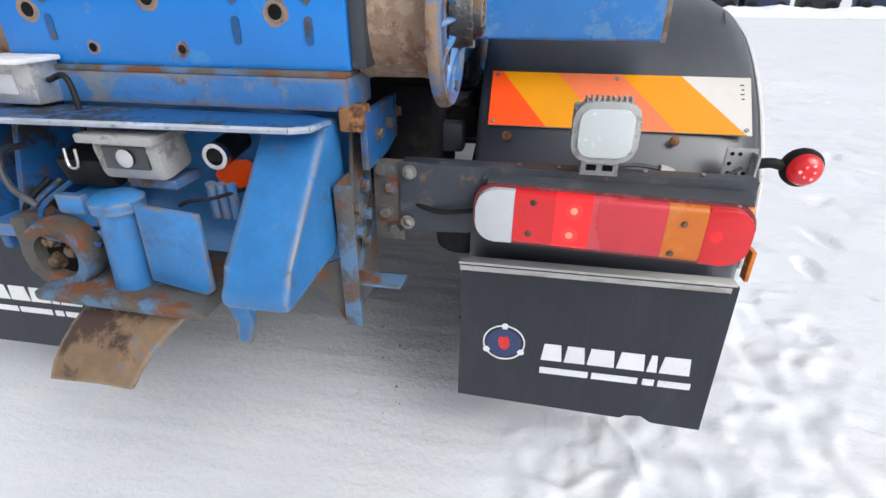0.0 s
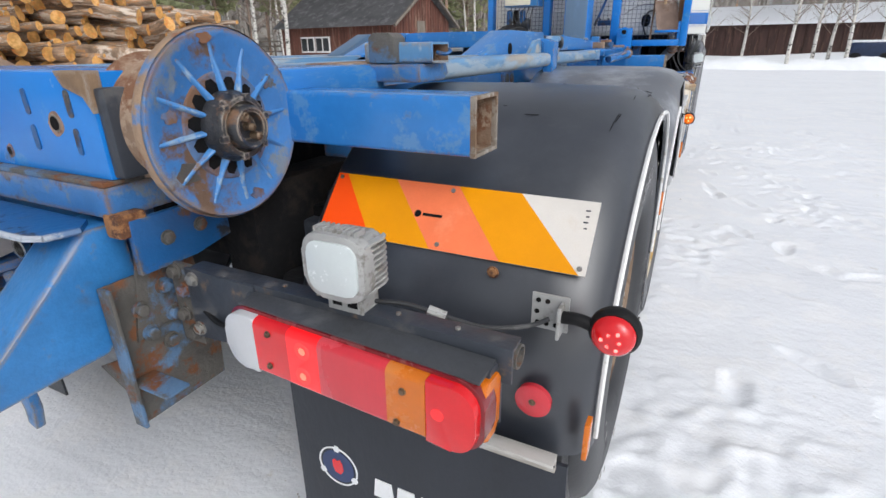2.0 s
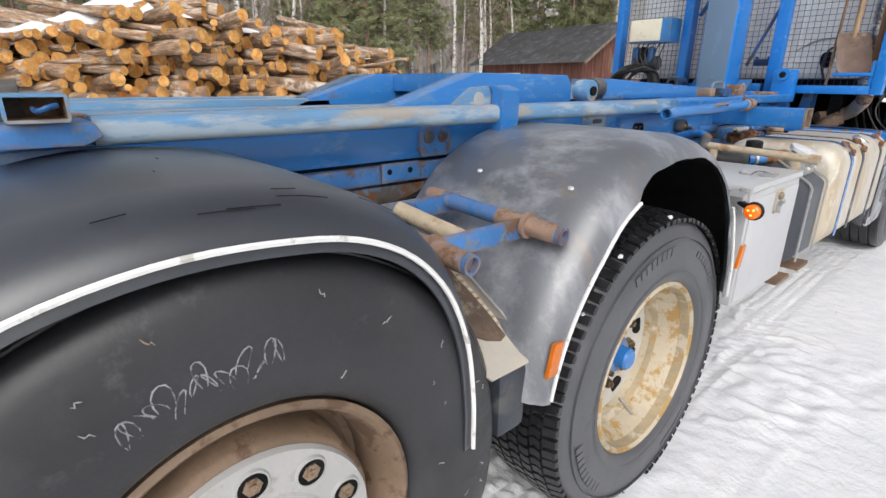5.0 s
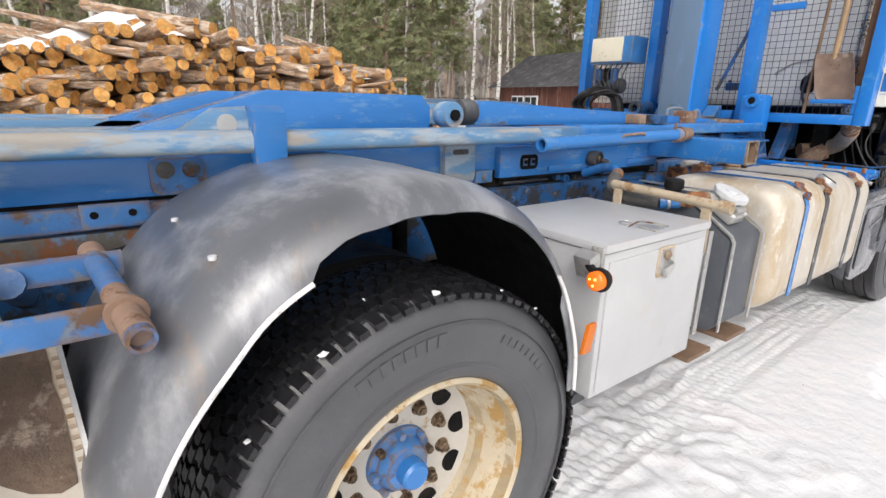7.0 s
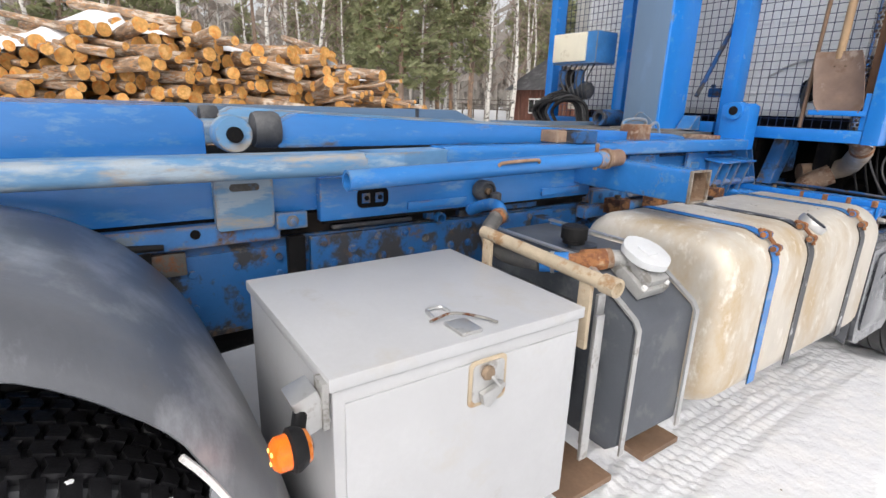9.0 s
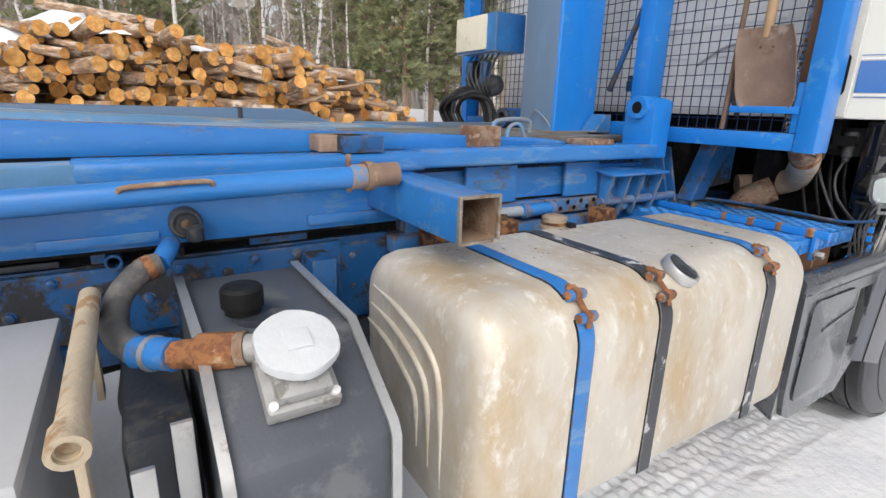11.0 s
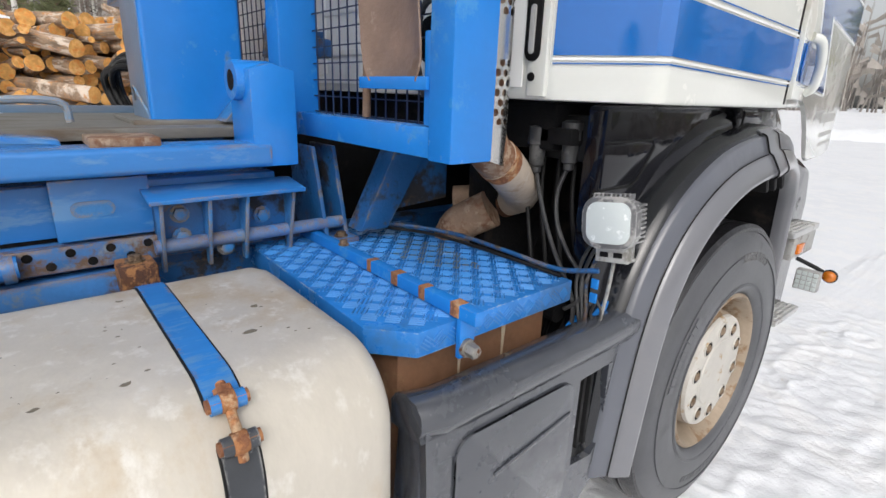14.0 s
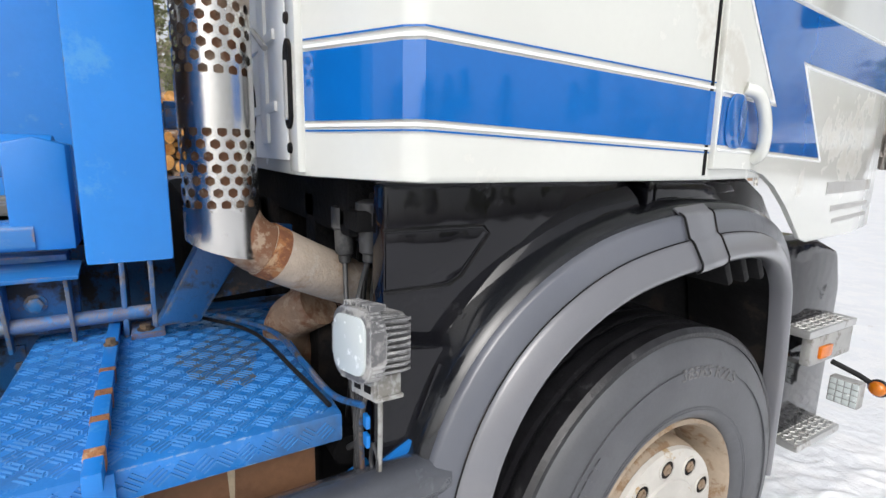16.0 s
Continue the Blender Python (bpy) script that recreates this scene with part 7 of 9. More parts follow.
def build_small_tank():
    prof = [(0.64, 0.60), (0.64, 1.10), (1.05, 1.10), (1.225, 0.985), (1.235, 0.97), (1.235, 0.62), (1.20, 0.585), (0.68, 0.585)]
    tank = prism("additive_tank", prof, "y", 2.665, 2.945, adblue_grey, truck, 0.012, "dark grey plastic additive tank with bright metal bands")
    for y in (2.67, 2.935):
        pts = [(0.66, y, 1.112), (1.052, y, 1.110), (1.232, y, 0.992), (1.245, y, 0.97), (1.245, y, 0.60)]
        bm = bmesh.new()
        for p, q in zip(pts, pts[1:]):
            p, q = Vector(p), Vector(q)
            d = (q - p).normalized()
            nrm = Vector((d.z, 0, -d.x)) * -1
            vs = [bm.verts.new(v) for v in (p - Vector((0, 0.009, 0)), p + Vector((0, 0.009, 0)), q + Vector((0, 0.009, 0)), q - Vector((0, 0.009, 0)))]
            bm.faces.new(vs)
        bmesh.ops.remove_doubles(bm, verts=bm.verts[:], dist=0.001)
        bmesh.ops.solidify(bm, geom=bm.faces[:], thickness=0.006)
        part("tank_band", bm, alu, tank)
    lathe("black_cap", [(0.03, 0.0), (0.034, 0.0), (0.034, 0.012), (0.040, 0.014), (0.040, 0.048), (0.034, 0.054), (0.01, 0.055)], (0.930, 2.760, 1.115), "z", rubber_black, tank, 24)
    lathe("cap_seat", [(0.02, -0.004), (0.044, -0.004), (0.044, 0.008), (0.03, 0.01)], (0.945, 2.785, 1.104), "z", steel_dark, tank, 24)
    tilt = pose(1.125, 2.800, 1.055, 0, 32, 0)
    bm = bmesh.new()
    add_box(bm, (-0.055, -0.06, 0.0), (0.07, 0.06, 0.035), 0.006)
    add_box(bm, (-0.045, -0.045, 0.035), (0.06, 0.045, 0.060), 0.008)
    bmesh.ops.transform(bm, matrix=tilt, verts=bm.verts[:])
    neck = part("filler_neck", bm, lamp_grey, tank)
    bm = bmesh.new()
    add_prism(bm, [(r * (1 + 0.03 * math.cos(6 * math.atan2(v, u))) / 0.070 * u, r * (1 + 0.03 * math.cos(6 * math.atan2(v, u))) / 0.070 * v) for r in (0.068,) for u, v in circle(0.0, 0.0, 0.070, 36)], "z", 0.080, 0.100, 0.004)
    add_lathe(bm, [(0.045, 0.058), (0.05, 0.08)], (0, 0, 0), "z", 20)
    add_box(bm, (-0.021, -0.021, 0.099), (0.021, 0.021, 0.106), 0.003)
    bmesh.ops.transform(bm, matrix=pose(1.112, 2.803, 1.050, 0, 24, 0), verts=bm.verts[:])
    part("filler_cap", bm, cap_white, neck, "frosty white filler cap")
    for dx, dy in ((-0.045, -0.05), (0.058, -0.05), (0.058, 0.05), (-0.045, 0.05)):
        bm = bmesh.new()
        add_lathe(bm, [(0.008, 0.034), (0.008, 0.042)], (dx, dy, 0), "z", 8)
        bmesh.ops.transform(bm, matrix=tilt, verts=bm.verts[:])
        part("neck_bolt", bm, white_paint, neck)
    hose = rod("tank_hose", bend([(0.735, 2.635, 1.175), (0.745, 2.600, 1.166), (0.768, 2.556, 1.125), (0.865, 2.546, 1.092), (0.975, 2.580, 1.092)], 6), 0.025, rubber_grey, truck, 16, label="grey rubber hose with rusty couplings")
    rod("blue_clip", [(0.972, 2.579, 1.092), (1.030, 2.632, 1.100)], 0.0285, blue, hose, 16)
    rod("clip_band", [(0.994, 2.599, 1.095), (1.002, 2.606, 1.096)], 0.031, alu, hose, 16)
    rod("rusty_coupling", [(1.026, 2.628, 1.0995), (1.046, 2.662, 1.103), (1.050, 2.670, 1.104), (1.078, 2.722, 1.110)], 0.03, orange_rust, hose, 8, ends=[0.024, 0.026, 0.034, 0.031])
    rod("coupling_band", [(1.078, 2.722, 1.110), (1.086, 2.737, 1.112)], 0.029, rust_light, hose, 14)
    rod("pipe_stub", [(1.084, 2.734, 1.112), (1.118, 2.785, 1.112)], 0.024, lamp_grey, hose, 14)
    rod("elbow", bend([(0.735, 2.635, 1.175), (0.69, 2.655, 1.192), (0.62, 2.665, 1.185), (0.53, 2.665, 1.15)], 4), 0.021, blue, truck, 12)
    rod("hose_clamp", [(0.738, 2.622, 1.173), (0.742, 2.606, 1.168)], 0.0275, orange_rust, truck, 14)
    lathe("valve_tap", [(0.012, -0.02), (0.020, -0.015), (0.020, 0.015), (0.012, 0.02)], (0.60, 2.72, 1.20), "z", steel_dark, truck, 12)
    # beige bracket between box and tank
    bar = rod("filter_bracket", [(0.800, 2.512, 1.148), (1.278, 2.508, 1.128)], 0.018, beige, truck, 14, 0.3, "beige weathered pipe bracket")
    rod("bracket_tip", [(1.245, 2.508, 1.130), (1.285, 2.508, 1.128)], 0.023, beige, bar, 14, 0.35)
    for x in (0.83, 1.20):
        box("bracket_leg", (x - 0.018, 2.500, 0.95), (x + 0.018, 2.512, 1.135), beige, bar, 0.002)
    box("side_strap", (1.195, 2.555, 0.60), (1.205, 2.585, 1.02), alu, truck, 0.002)
    # dark block stands for the black gap between tool box and tank
    box("dark_tank", (0.66, 2.54, 0.62), (1.09, 2.650, 1.00), steel_dark, truck, 0.03)
    box("side_strap", (1.150, 2.610, 0.60), (1.160, 2.640, 1.05), alu, truck, 0.002)
    box("frame_hanger", (0.49, 3.00, 0.55), (0.60, 3.07, 1.09), blue_dark, truck, 0.006)
    box("tank_shelf", (0.50, 2.99, 0.50), (1.10, 3.08, 0.545), blue_dark, truck, 0.006)
    # unseen dark tanks added so that the space under the frame stays dark
    for y0 in (2.50, 3.40):
        lathe("air_tank", [(0.02, 0.0), (0.11, 0.02), (0.135, 0.07), (0.135, 0.73), (0.11, 0.78), (0.02, 0.80)], (0.42, y0, 0.70), "y", steel_dark, truck, 24)
    box("tank_step", (0.95, 2.48, 0.515), (1.24, 2.66, 0.535), stick_wood, truck, 0.004)
    box("tank_step", (0.95, 2.80, 0.515), (1.24, 2.98, 0.535), stick_wood, truck, 0.004)


def build_fuel_tank():
    x0, x1, z0, z1, r = 0.645, 1.245, 0.545, 1.140, 0.125
    bm = bmesh.new()
    lev = [(3.122, 0.075), (3.126, 0.050), (3.138, 0.026), (3.16, 0.009), (3.20, 0.0), (4.335, 0.0), (4.362, 0.010), (4.375, 0.026), (4.382, 0.052)]
    rings = []
    for y, d in lev:
        rings.append([bm.verts.new((u, y, v)) for u, v in round_rect(x0 + d, z0 + d, x1 - d, z1 - d, r - d * 0.5, 8)])
    for p, q in zip(rings, rings[1:]):
        for k in range(len(p)):
            j = (k + 1) % len(p)
            bm.faces.new((p[k], p[j], q[j], q[k]))
    bm.faces.new(rings[0])
    bm.faces.new(rings[-1])
    tank = part("fuel_tank", bm, tank_alu, truck, "large dull aluminium fuel tank with dirt stains")
    # three pressed ridges on the end, each turning from the top down the outer side
    for k in range(3):
        d = 0.055 * k
        path = bend([(0.735 - 0.02 * k, 3.1225, 1.045 - d), (0.90 - d * 0.7, 3.121, 1.030 - d), (1.040 - d, 3.121, 0.985 - d), (1.085 - d, 3.121, 0.90 - d * 0.6), (1.090 - d, 3.1225, 0.66 + d * 0.4)], 6)
        n = len(path)
        rod("end_ridge", path, 0.012, tank_alu, tank, 10, ends=[0.002 + 0.007 * min(1, i / 5, (n - 1 - i) / 5) for i in range(n)])
    rnd = random.Random(9)
    # dark specks dried on the top
    bm = bmesh.new()
    for k in range(110):
        x, y, r0 = rnd.uniform(0.77, 1.11), rnd.uniform(3.22, 4.33), abs(rnd.gauss(0, 0.0018)) + 0.0008 + (0.003 if k % 40 == 0 else 0)
        if min(abs(y - v) for v in (3.385, 3.655, 4.14)) < 0.04:
            continue
        ring = [bm.verts.new((x + r0 * rnd.uniform(0.6, 1.3) * math.cos(a), y + r0 * rnd.uniform(0.6, 1.9) * math.sin(a), 1.1406)) for a in (k2 * math.pi / 4 for k2 in range(8))]
        bm.faces.new(ring)
    tagged(part("dirt_specks", bm, speck, tank, "", 0), kind="stuff")
    for y, m in ((3.385, blue), (3.655, strap_black), (4.140, blue)):
        line = [(u, v) for u, v in round_rect(x0 - 0.004, z0 - 0.004, x1 + 0.004, z1 + 0.004, r, 8)]
        low_m = strap_black if m is strap_black or y > 4 else blue
        lower_line, upper_line = [(x1 + 0.004, z0 + 0.06)] + line[:4], line[5:18]
        for run, mm in ((upper_line, m), (lower_line, low_m)):
            sheet("tank_strap", [[(u, y - 0.022, v), (u, y + 0.022, v)] for u, v in run], mm, tank, 0.005)
            sheet("strap_pad", [[(u - 0.0025 * (u > 1), y - 0.0255, v - 0.0025), (u - 0.0025 * (u > 1), y + 0.0255, v - 0.0025)] for u, v in run], rubber_black, tank, 0.002)
        anchor = box("strap_anchor", (0.565, y - 0.035, 1.085), (0.648, y + 0.035, 1.150), rust, tank, 0.006)
        hexbolt("anchor_bolt", (0.605, y, 1.150), "z", 0.014, 0.014, nut_brown, anchor)
        # rolled strap ends drawn together by a rusty bolt over the shoulder
        (ua, va), (ub, vb) = upper_line[0], lower_line[-1]
        for u, v, mm in ((ua + 0.004, va + 0.006, m), (ub + 0.007, vb + 0.002, low_m)):
            loop = lathe("strap_loop", [(0.006, -0.022), (0.0125, -0.022), (0.0125, 0.022), (0.006, 0.022)], (u, y, v), "y", mm, tank, 14)
            lathe("loop_pin", [(0.0095, -0.026), (0.0095, 0.026)], (u + 0.002, y, v + 0.002), "y", orange_rust, loop, 10)
            lathe("pin_boss", [(0.014, -0.009), (0.016, 0.0), (0.014, 0.009)], (u + 0.002, y, v + 0.002), "y", orange_rust, loop, 12)
        rod("strap_bolt", [(ua - 0.020, y, va + 0.020), (ua + 0.006, y, va + 0.010), (ub + 0.010, y, vb + 0.008), (ub + 0.018, y, vb - 0.018)], 0.0065, orange_rust, tank, 10)
        rod("nut", [(ua - 0.012, y, va + 0.0165), (ua - 0.004, y, va + 0.012)], 0.013, orange_rust, tank, 6)
    neck = lathe("filler_cap", [(0.02, -0.012), (0.050, -0.012), (0.050, 0.004), (0.046, 0.006), (0.046, 0.012), (0.050, 0.014), (0.050, 0.034), (0.048, 0.038), (0.042, 0.038), (0.040, 0.031), (0.01, 0.031)], (0, 0, 0), "z", alu, tank, 36, label="round metal filler cap with a black handle")
    prism("cap_handle", round_rect(-0.039, -0.012, 0.039, 0.012, 0.008), "z", 0.026, 0.043, steel_dark, neck, 0.003)
    lathe("cap_inset", [(0.040, 0.0312), (0.040, 0.0325)], (0, 0, 0), "z", steel_dark, neck, 30)
    neck.matrix_basis = pose(1.176, 3.765, 1.104, 0, 34, 20)
    snd = lathe("level_sender", [(0.048, 0.0), (0.048, 0.010), (0.040, 0.012), (0.042, 0.036), (0.034, 0.042), (0.01, 0.043)], (0.72, 3.78, 1.132), "z", rim_dirty, tank, 28)
    lathe("sender_band", [(0.041, 0.014), (0.044, 0.014), (0.044, 0.022), (0.041, 0.022)], (0.72, 3.78, 1.132), "z", rust, snd, 24, closed=True)
    box("sender_lug", (0.755, 3.79, 1.140), (0.785, 3.815, 1.156), rubber_black, snd, 0.004)
    for y in (3.40, 4.12):
        box("tank_bracket", (0.47, y - 0.05, 0.55), (0.64, y + 0.05, 1.05), blue_dark, truck, 0.006)
        box("tank_shelf", (0.50, y - 0.04, 0.50), (1.08, y + 0.04, 0.545), blue_dark, truck, 0.006)
    drilled = box("drilled_plate", (0.503, 3.33, 1.112), (0.518, 3.56, 1.172), blue_grimy, truck, 0.004)
    for y in (3.385, 3.455, 3.52):
        lathe("hole", [(0.013, 0.0), (0.013, 0.0015)], (0.518, y, 1.146), "x", blue_dark, drilled, 16)


def build_step():
    """Blue checker-plate deck over the battery box, and the plastic skirt beside it."""
    outline = [(0.46, 4.425), (1.075, 4.412), (1.15, 4.480), (1.145, 4.935), (0.42, 4.95)]
    deck = prism("checker_deck", outline, "z", 1.052, 1.104, blue_step, truck, 0.006, "blue painted checker-plate deck with worn spots")
    rnd = random.Random(3)
    bm = bmesh.new()
    # clusters of four raised bars, turned by turns
    for i in range(21):
        for j in range(17):
            x, y = 0.465 + i * 0.034, 4.446 + j * 0.0305
            if x > 1.135 or y > 4.93 or (x > 1.05 and y - 4.43 < (x - 1.05) * 0.9):
                continue
            turn = 45 if (i + j) % 2 else -45
            d = Vector((math.cos(radians(turn)), math.sin(radians(turn)), 0))
            nrm = Vector((-d.y, d.x, 0))
            for k in range(4):
                c = Vector((x, y, 1.104)) + nrm * (k - 1.5) * 0.0085
                vs = [bm.verts.new(c + d * a2 + nrm * b2 + Vector((0, 0, h))) for a2, b2, h in ((-0.016, -0.0024, 0), (0.016, -0.0024, 0), (0.016, 0.0024, 0), (-0.016, 0.0024, 0), (-0.013, 0, 0.0022), (0.013, 0, 0.0022))]
                for q in ((0, 1, 5, 4), (1, 2, 5), (2, 3, 4, 5), (3, 0, 4)):
                    bm.faces.new([vs[t] for t in q])
    rnd2 = random.Random(17)
    stain = [(0.80 + (0.13 + 0.05 * rnd2.uniform(-1, 1)) * math.cos(a), 4.79 + (0.075 + 0.03 * rnd2.uniform(-1, 1)) * math.sin(a)) for a in (k * math.pi / 12 for k in range(24))]
    prism("grime_patch", stain, "z", 1.1035, 1.1044, deck_grime, deck, 0)
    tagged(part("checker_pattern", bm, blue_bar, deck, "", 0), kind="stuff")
    bm = bmesh.new()
    for i in range(14):
        y = 4.50 + i * 0.031
        x = 1.15 - 0.005 * (y - 4.48) / 0.455 + 0.0012
        for k in range(4):
            o = (k - 1.5) * 0.007
            s2 = 1 if i % 2 else -1
            add_box(bm, (x - 0.001, y - 0.012, 1.077 + o), (x + 0.0012, y + 0.012, 1.0795 + o), 0, (s2 * 40, 0, 0), (x, y, 1.078))
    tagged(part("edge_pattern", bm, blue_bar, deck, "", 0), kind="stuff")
    bar = box("hold_down_bar", (0.46, 4.570, 1.108), (1.20, 4.594, 1.136), blue_clean, truck, 0.003, label="blue flat bar with orange rust spots")
    for x in (0.83, 0.93, 1.03, 1.13):
        box("rust_spot", (x, 4.569, 1.1085), (x + rnd.uniform(0.012, 0.035), 4.595, 1.1370), orange_rust, bar, 0.002)
    hexbolt("bar_bolt", (1.165, 4.584, 1.05), "x", 0.014, 0.03, bolt_steel, bar)
    hexbolt("bar_bolt", (0.70, 4.582, 1.136), "z", 0.010, 0.014, nut_brown, bar)
    box("bar_tab", (1.154, 4.566, 1.03), (1.166, 4.604, 1.11), blue_clean, bar, 0.002)
    box("battery_box", (0.56, 4.47, 0.52), (1.10, 4.90, 1.05), brown_box, truck, 0.012, label="brown rusty battery box")
    for y in (4.62, 4.75):
        prism("drip_mark", [(y, 1.05), (y + 0.014, 1.05), (y + 0.009, 0.95), (y + 0.004, 0.94)], "x", 1.10, 1.1015, beige, truck, 0)
    # plastic side skirt with a hand opening
    x = 1.222
    bm = bmesh.new()
    add_prism(bm, [(4.445, 0.950), (4.55, 0.985), (4.90, 0.997), (4.90, 0.455), (4.53, 0.450), (4.480, 0.475), (4.462, 0.55)], "x", x - 0.018, x)
    add_prism(bm, [(4.90, 1.000), (5.10, 1.004), (5.085, 0.895), (4.90, 0.888)], "x", x - 0.018, x)
    add_prism(bm, [(5.015, 0.895), (5.085, 0.895), (5.055, 0.60), (5.022, 0.605)], "x", x - 0.018, x)
    add_prism(bm, [(4.90, 0.650), (4.985, 0.640), (5.022, 0.685), (5.022, 0.58), (4.90, 0.455)], "x", x - 0.018, x)
    skirt = part("side_skirt", bm, grey_plastic, truck, "black moulded plastic side skirt with a hand opening")
    rows = []
    for k in range(15):
        y, t = 4.437 + 0.665 * k / 14, k / 14
        end = 0.02 * max(0, (0.12 - t) / 0.12) ** 2
        rows.append([(x - 0.075 - end, y, 0.974 + 0.008 * t), (x - 0.060 - end, y, 0.996 + 0.008 * t), (x - 0.030 - end, y, 1.008 + 0.008 * t), (x + 0.002 - end, y, 1.002 + 0.008 * t), (x + 0.018 - end, y, 0.984 + 0.008 * t), (x + 0.020 - end, y, 0.960 + 0.007 * t), (x + 0.012 - end, y, 0.940 + 0.006 * t), (x - 0.002, y, 0.932 + 0.006 * t)])
    sheet("skirt_roll", rows, grey_plastic, skirt, 0.006)
    prism("roll_cap", [(p[0], p[2]) for p in rows[0]] + [(x - 0.095, 0.925)], "y", 4.4375, 4.447, grey_plastic, skirt, 0.002)
    prism("skirt_bulge", round_rect(4.515, 0.515, 4.872, 0.905, 0.04), "x", x - 0.001, x + 0.007, grey_plastic, skirt, 0.006)
    prism("skirt_rib", [(4.62, 0.775), (4.86, 0.815), (4.86, 0.828), (4.615, 0.787)], "x", x + 0.006, x + 0.012, grey_plastic, skirt, 0.004)
    for k in range(3):
        prism("opening_rib", [(4.92 + 0.03 * k, 0.66), (4.932 + 0.03 * k, 0.66), (4.932 + 0.03 * k, 0.89), (4.92 + 0.03 * k, 0.89)], "x", x - 0.060, x - 0.022, rubber_black, skirt, 0.003)
    prism("skirt_end", [(1.10, 0.50), (x - 0.019, 0.455), (x - 0.019, 0.968), (1.14, 0.962)], "y", 4.447, 4.457, grey_plastic, skirt, 0.004)
    box("tank_end_bracket", (0.56, 4.392, 0.52), (1.08, 4.404, 1.04), blue_dark, truck, 0.003)
    box("skirt_bracket", (1.06, 4.90, 0.66), (1.15, 5.02, 0.86), dark_void, truck, 0.01)
    box("white_tag", (1.150, 4.955, 0.845), (1.172, 5.005, 0.885), white_paint, truck, 0.006, (14, 0, 20))
    rod("skirt_stay", bend([(1.0, 4.42, 1.0), (1.12, 4.41, 0.95), (1.15, 4.41, 0.80), (1.08, 4.43, 0.6)]), 0.010, nut_brown, truck, 8)
    prism("blue_stay", [(4.955, 0.955), (5.075, 1.025), (5.085, 1.045), (4.945, 0.980)], "x", 1.13, 1.175, blue_clean, truck, 0.003)


def build_rack():
    """Headboard rack behind the cab: posts, wire mesh, valve box, hoses."""
    y0, y1 = 4.592, 4.700
    for s in (1, -1):
        box("rack_post", (s * 1.020, y0, 1.385), (s * 1.088, y1, 3.4), blue_clean, truck, 0.006)
        box("rack_rail", (s * 0.42, y0 + 0.005, 1.388), (s * 1.018, y0 + 0.065, 1.448), blue_clean, truck, 0.005)
        box("inner_post", (s * 0.332, 4.562, 1.385), (s * 0.412, 4.672, 3.4), blue_clean, truck, 0.006)
    box("rack_rail", (-0.30, 4.60, 1.40), (0.30, 4.66, 1.46), blue_clean, truck, 0.005)
    box("rack_rail", (-1.0, 4.60, 3.3), (1.0, 4.68, 3.4), blue_clean, truck, 0.005)
    box("rack_strip", (0.995, 4.60, 1.45), (1.018, 4.655, 1.62), blue_clean, truck, 0.003)
    rod("rack_brace", [(0.15, 4.63, 1.60), (0.32, 4.63, 2.02)], 0.013, blue_dark, truck, 10)
    rod("rack_brace", [(-0.30, 4.63, 2.02), (0.0, 4.63, 2.5)], 0.018, blue_dark, truck, 10)
    box("plate", (0.43, 4.62, 2.10), (0.62, 4.66, 2.14), blue_clean, truck, 0.004)
    bm = bmesh.new()
    step = 0.042
    for x in np.arange(-0.985, 0.99, step):
        add_box(bm, (x - 0.0016, 4.655, 1.43), (x + 0.0016, 4.658, 2.9))
    for z in np.arange(1.45, 2.9, step):
        add_box(bm, (-0.99, 4.658, z - 0.0016), (0.99, 4.661, z + 0.0016))
    tagged(part("wire_mesh", bm, mdark, truck, "dark blue welded wire mesh", 0), kind="stuff")
    vbox = box("valve_box", (-0.80, 4.36, 1.80), (-0.42, 4.56, 2.00), blue_grimy, truck, 0.006)
    box("box_lid", (-0.79, 4.345, 1.815), (-0.50, 4.36, 1.995), cream, vbox, 0.006, label="white lid")
    for k in range(3):
        lathe("valve", [(0.02, 0), (0.034, 0.01), (0.034, 0.14), (0.02, 0.15)], (-0.76 + k * 0.075, 4.44, 1.62), "z", dark_void if k % 2 else blue_dark, truck, 14)
    rnd = random.Random(8)
    for k in range(20):
        o, u = rnd.uniform(-0.10, 0.10), rnd.uniform(-0.03, 0.03)
        rod("hydraulic_hose", bend([(-0.80 + o, 4.37 + u, 1.40), (-0.84 + o, 4.35 + u, 1.48), (-0.77 + o, 4.34 + u, 1.56 + u), (-0.66 + o * 0.7, 4.37 + u, 1.585 + u), (-0.57 + o * 0.5, 4.42, 1.54), (-0.54 + o * 0.5, 4.44, 1.42)], 5), 0.0105, rubber_black if k % 4 else cable_black, truck, 8)
    for k in range(6):
        rod("control_cable", bend([(-0.74 + 0.05 * k, 4.44, 1.80), (-0.75 + 0.05 * k, 4.40, 1.72), (-0.70 + 0.04 * k, 4.39, 1.64), (-0.66 + 0.03 * k, 4.42, 1.57)], 4), 0.005, cable_black, truck, 6)
    lathe("oil_motor", [(0.03, -0.09), (0.062, -0.085), (0.065, 0.0), (0.055, 0.06), (0.03, 0.07)], (-0.60, 4.47, 1.63), "x", steel_dark, truck, 20)
    lathe("filter_can", [(0.030, 0.0), (0.052, 0.0), (0.054, 0.02), (0.054, 0.2), (0.03, 0.22)], (-0.34, 4.36, 1.455), "y", blue_dark, truck, 20, closed=True)
    # small fittings seen through the mesh
    box("old_board", (0.976, 4.638, 1.60), (1.016, 4.652, 2.60), brown_box, truck, 0.003, label="dark brown board beside the post")
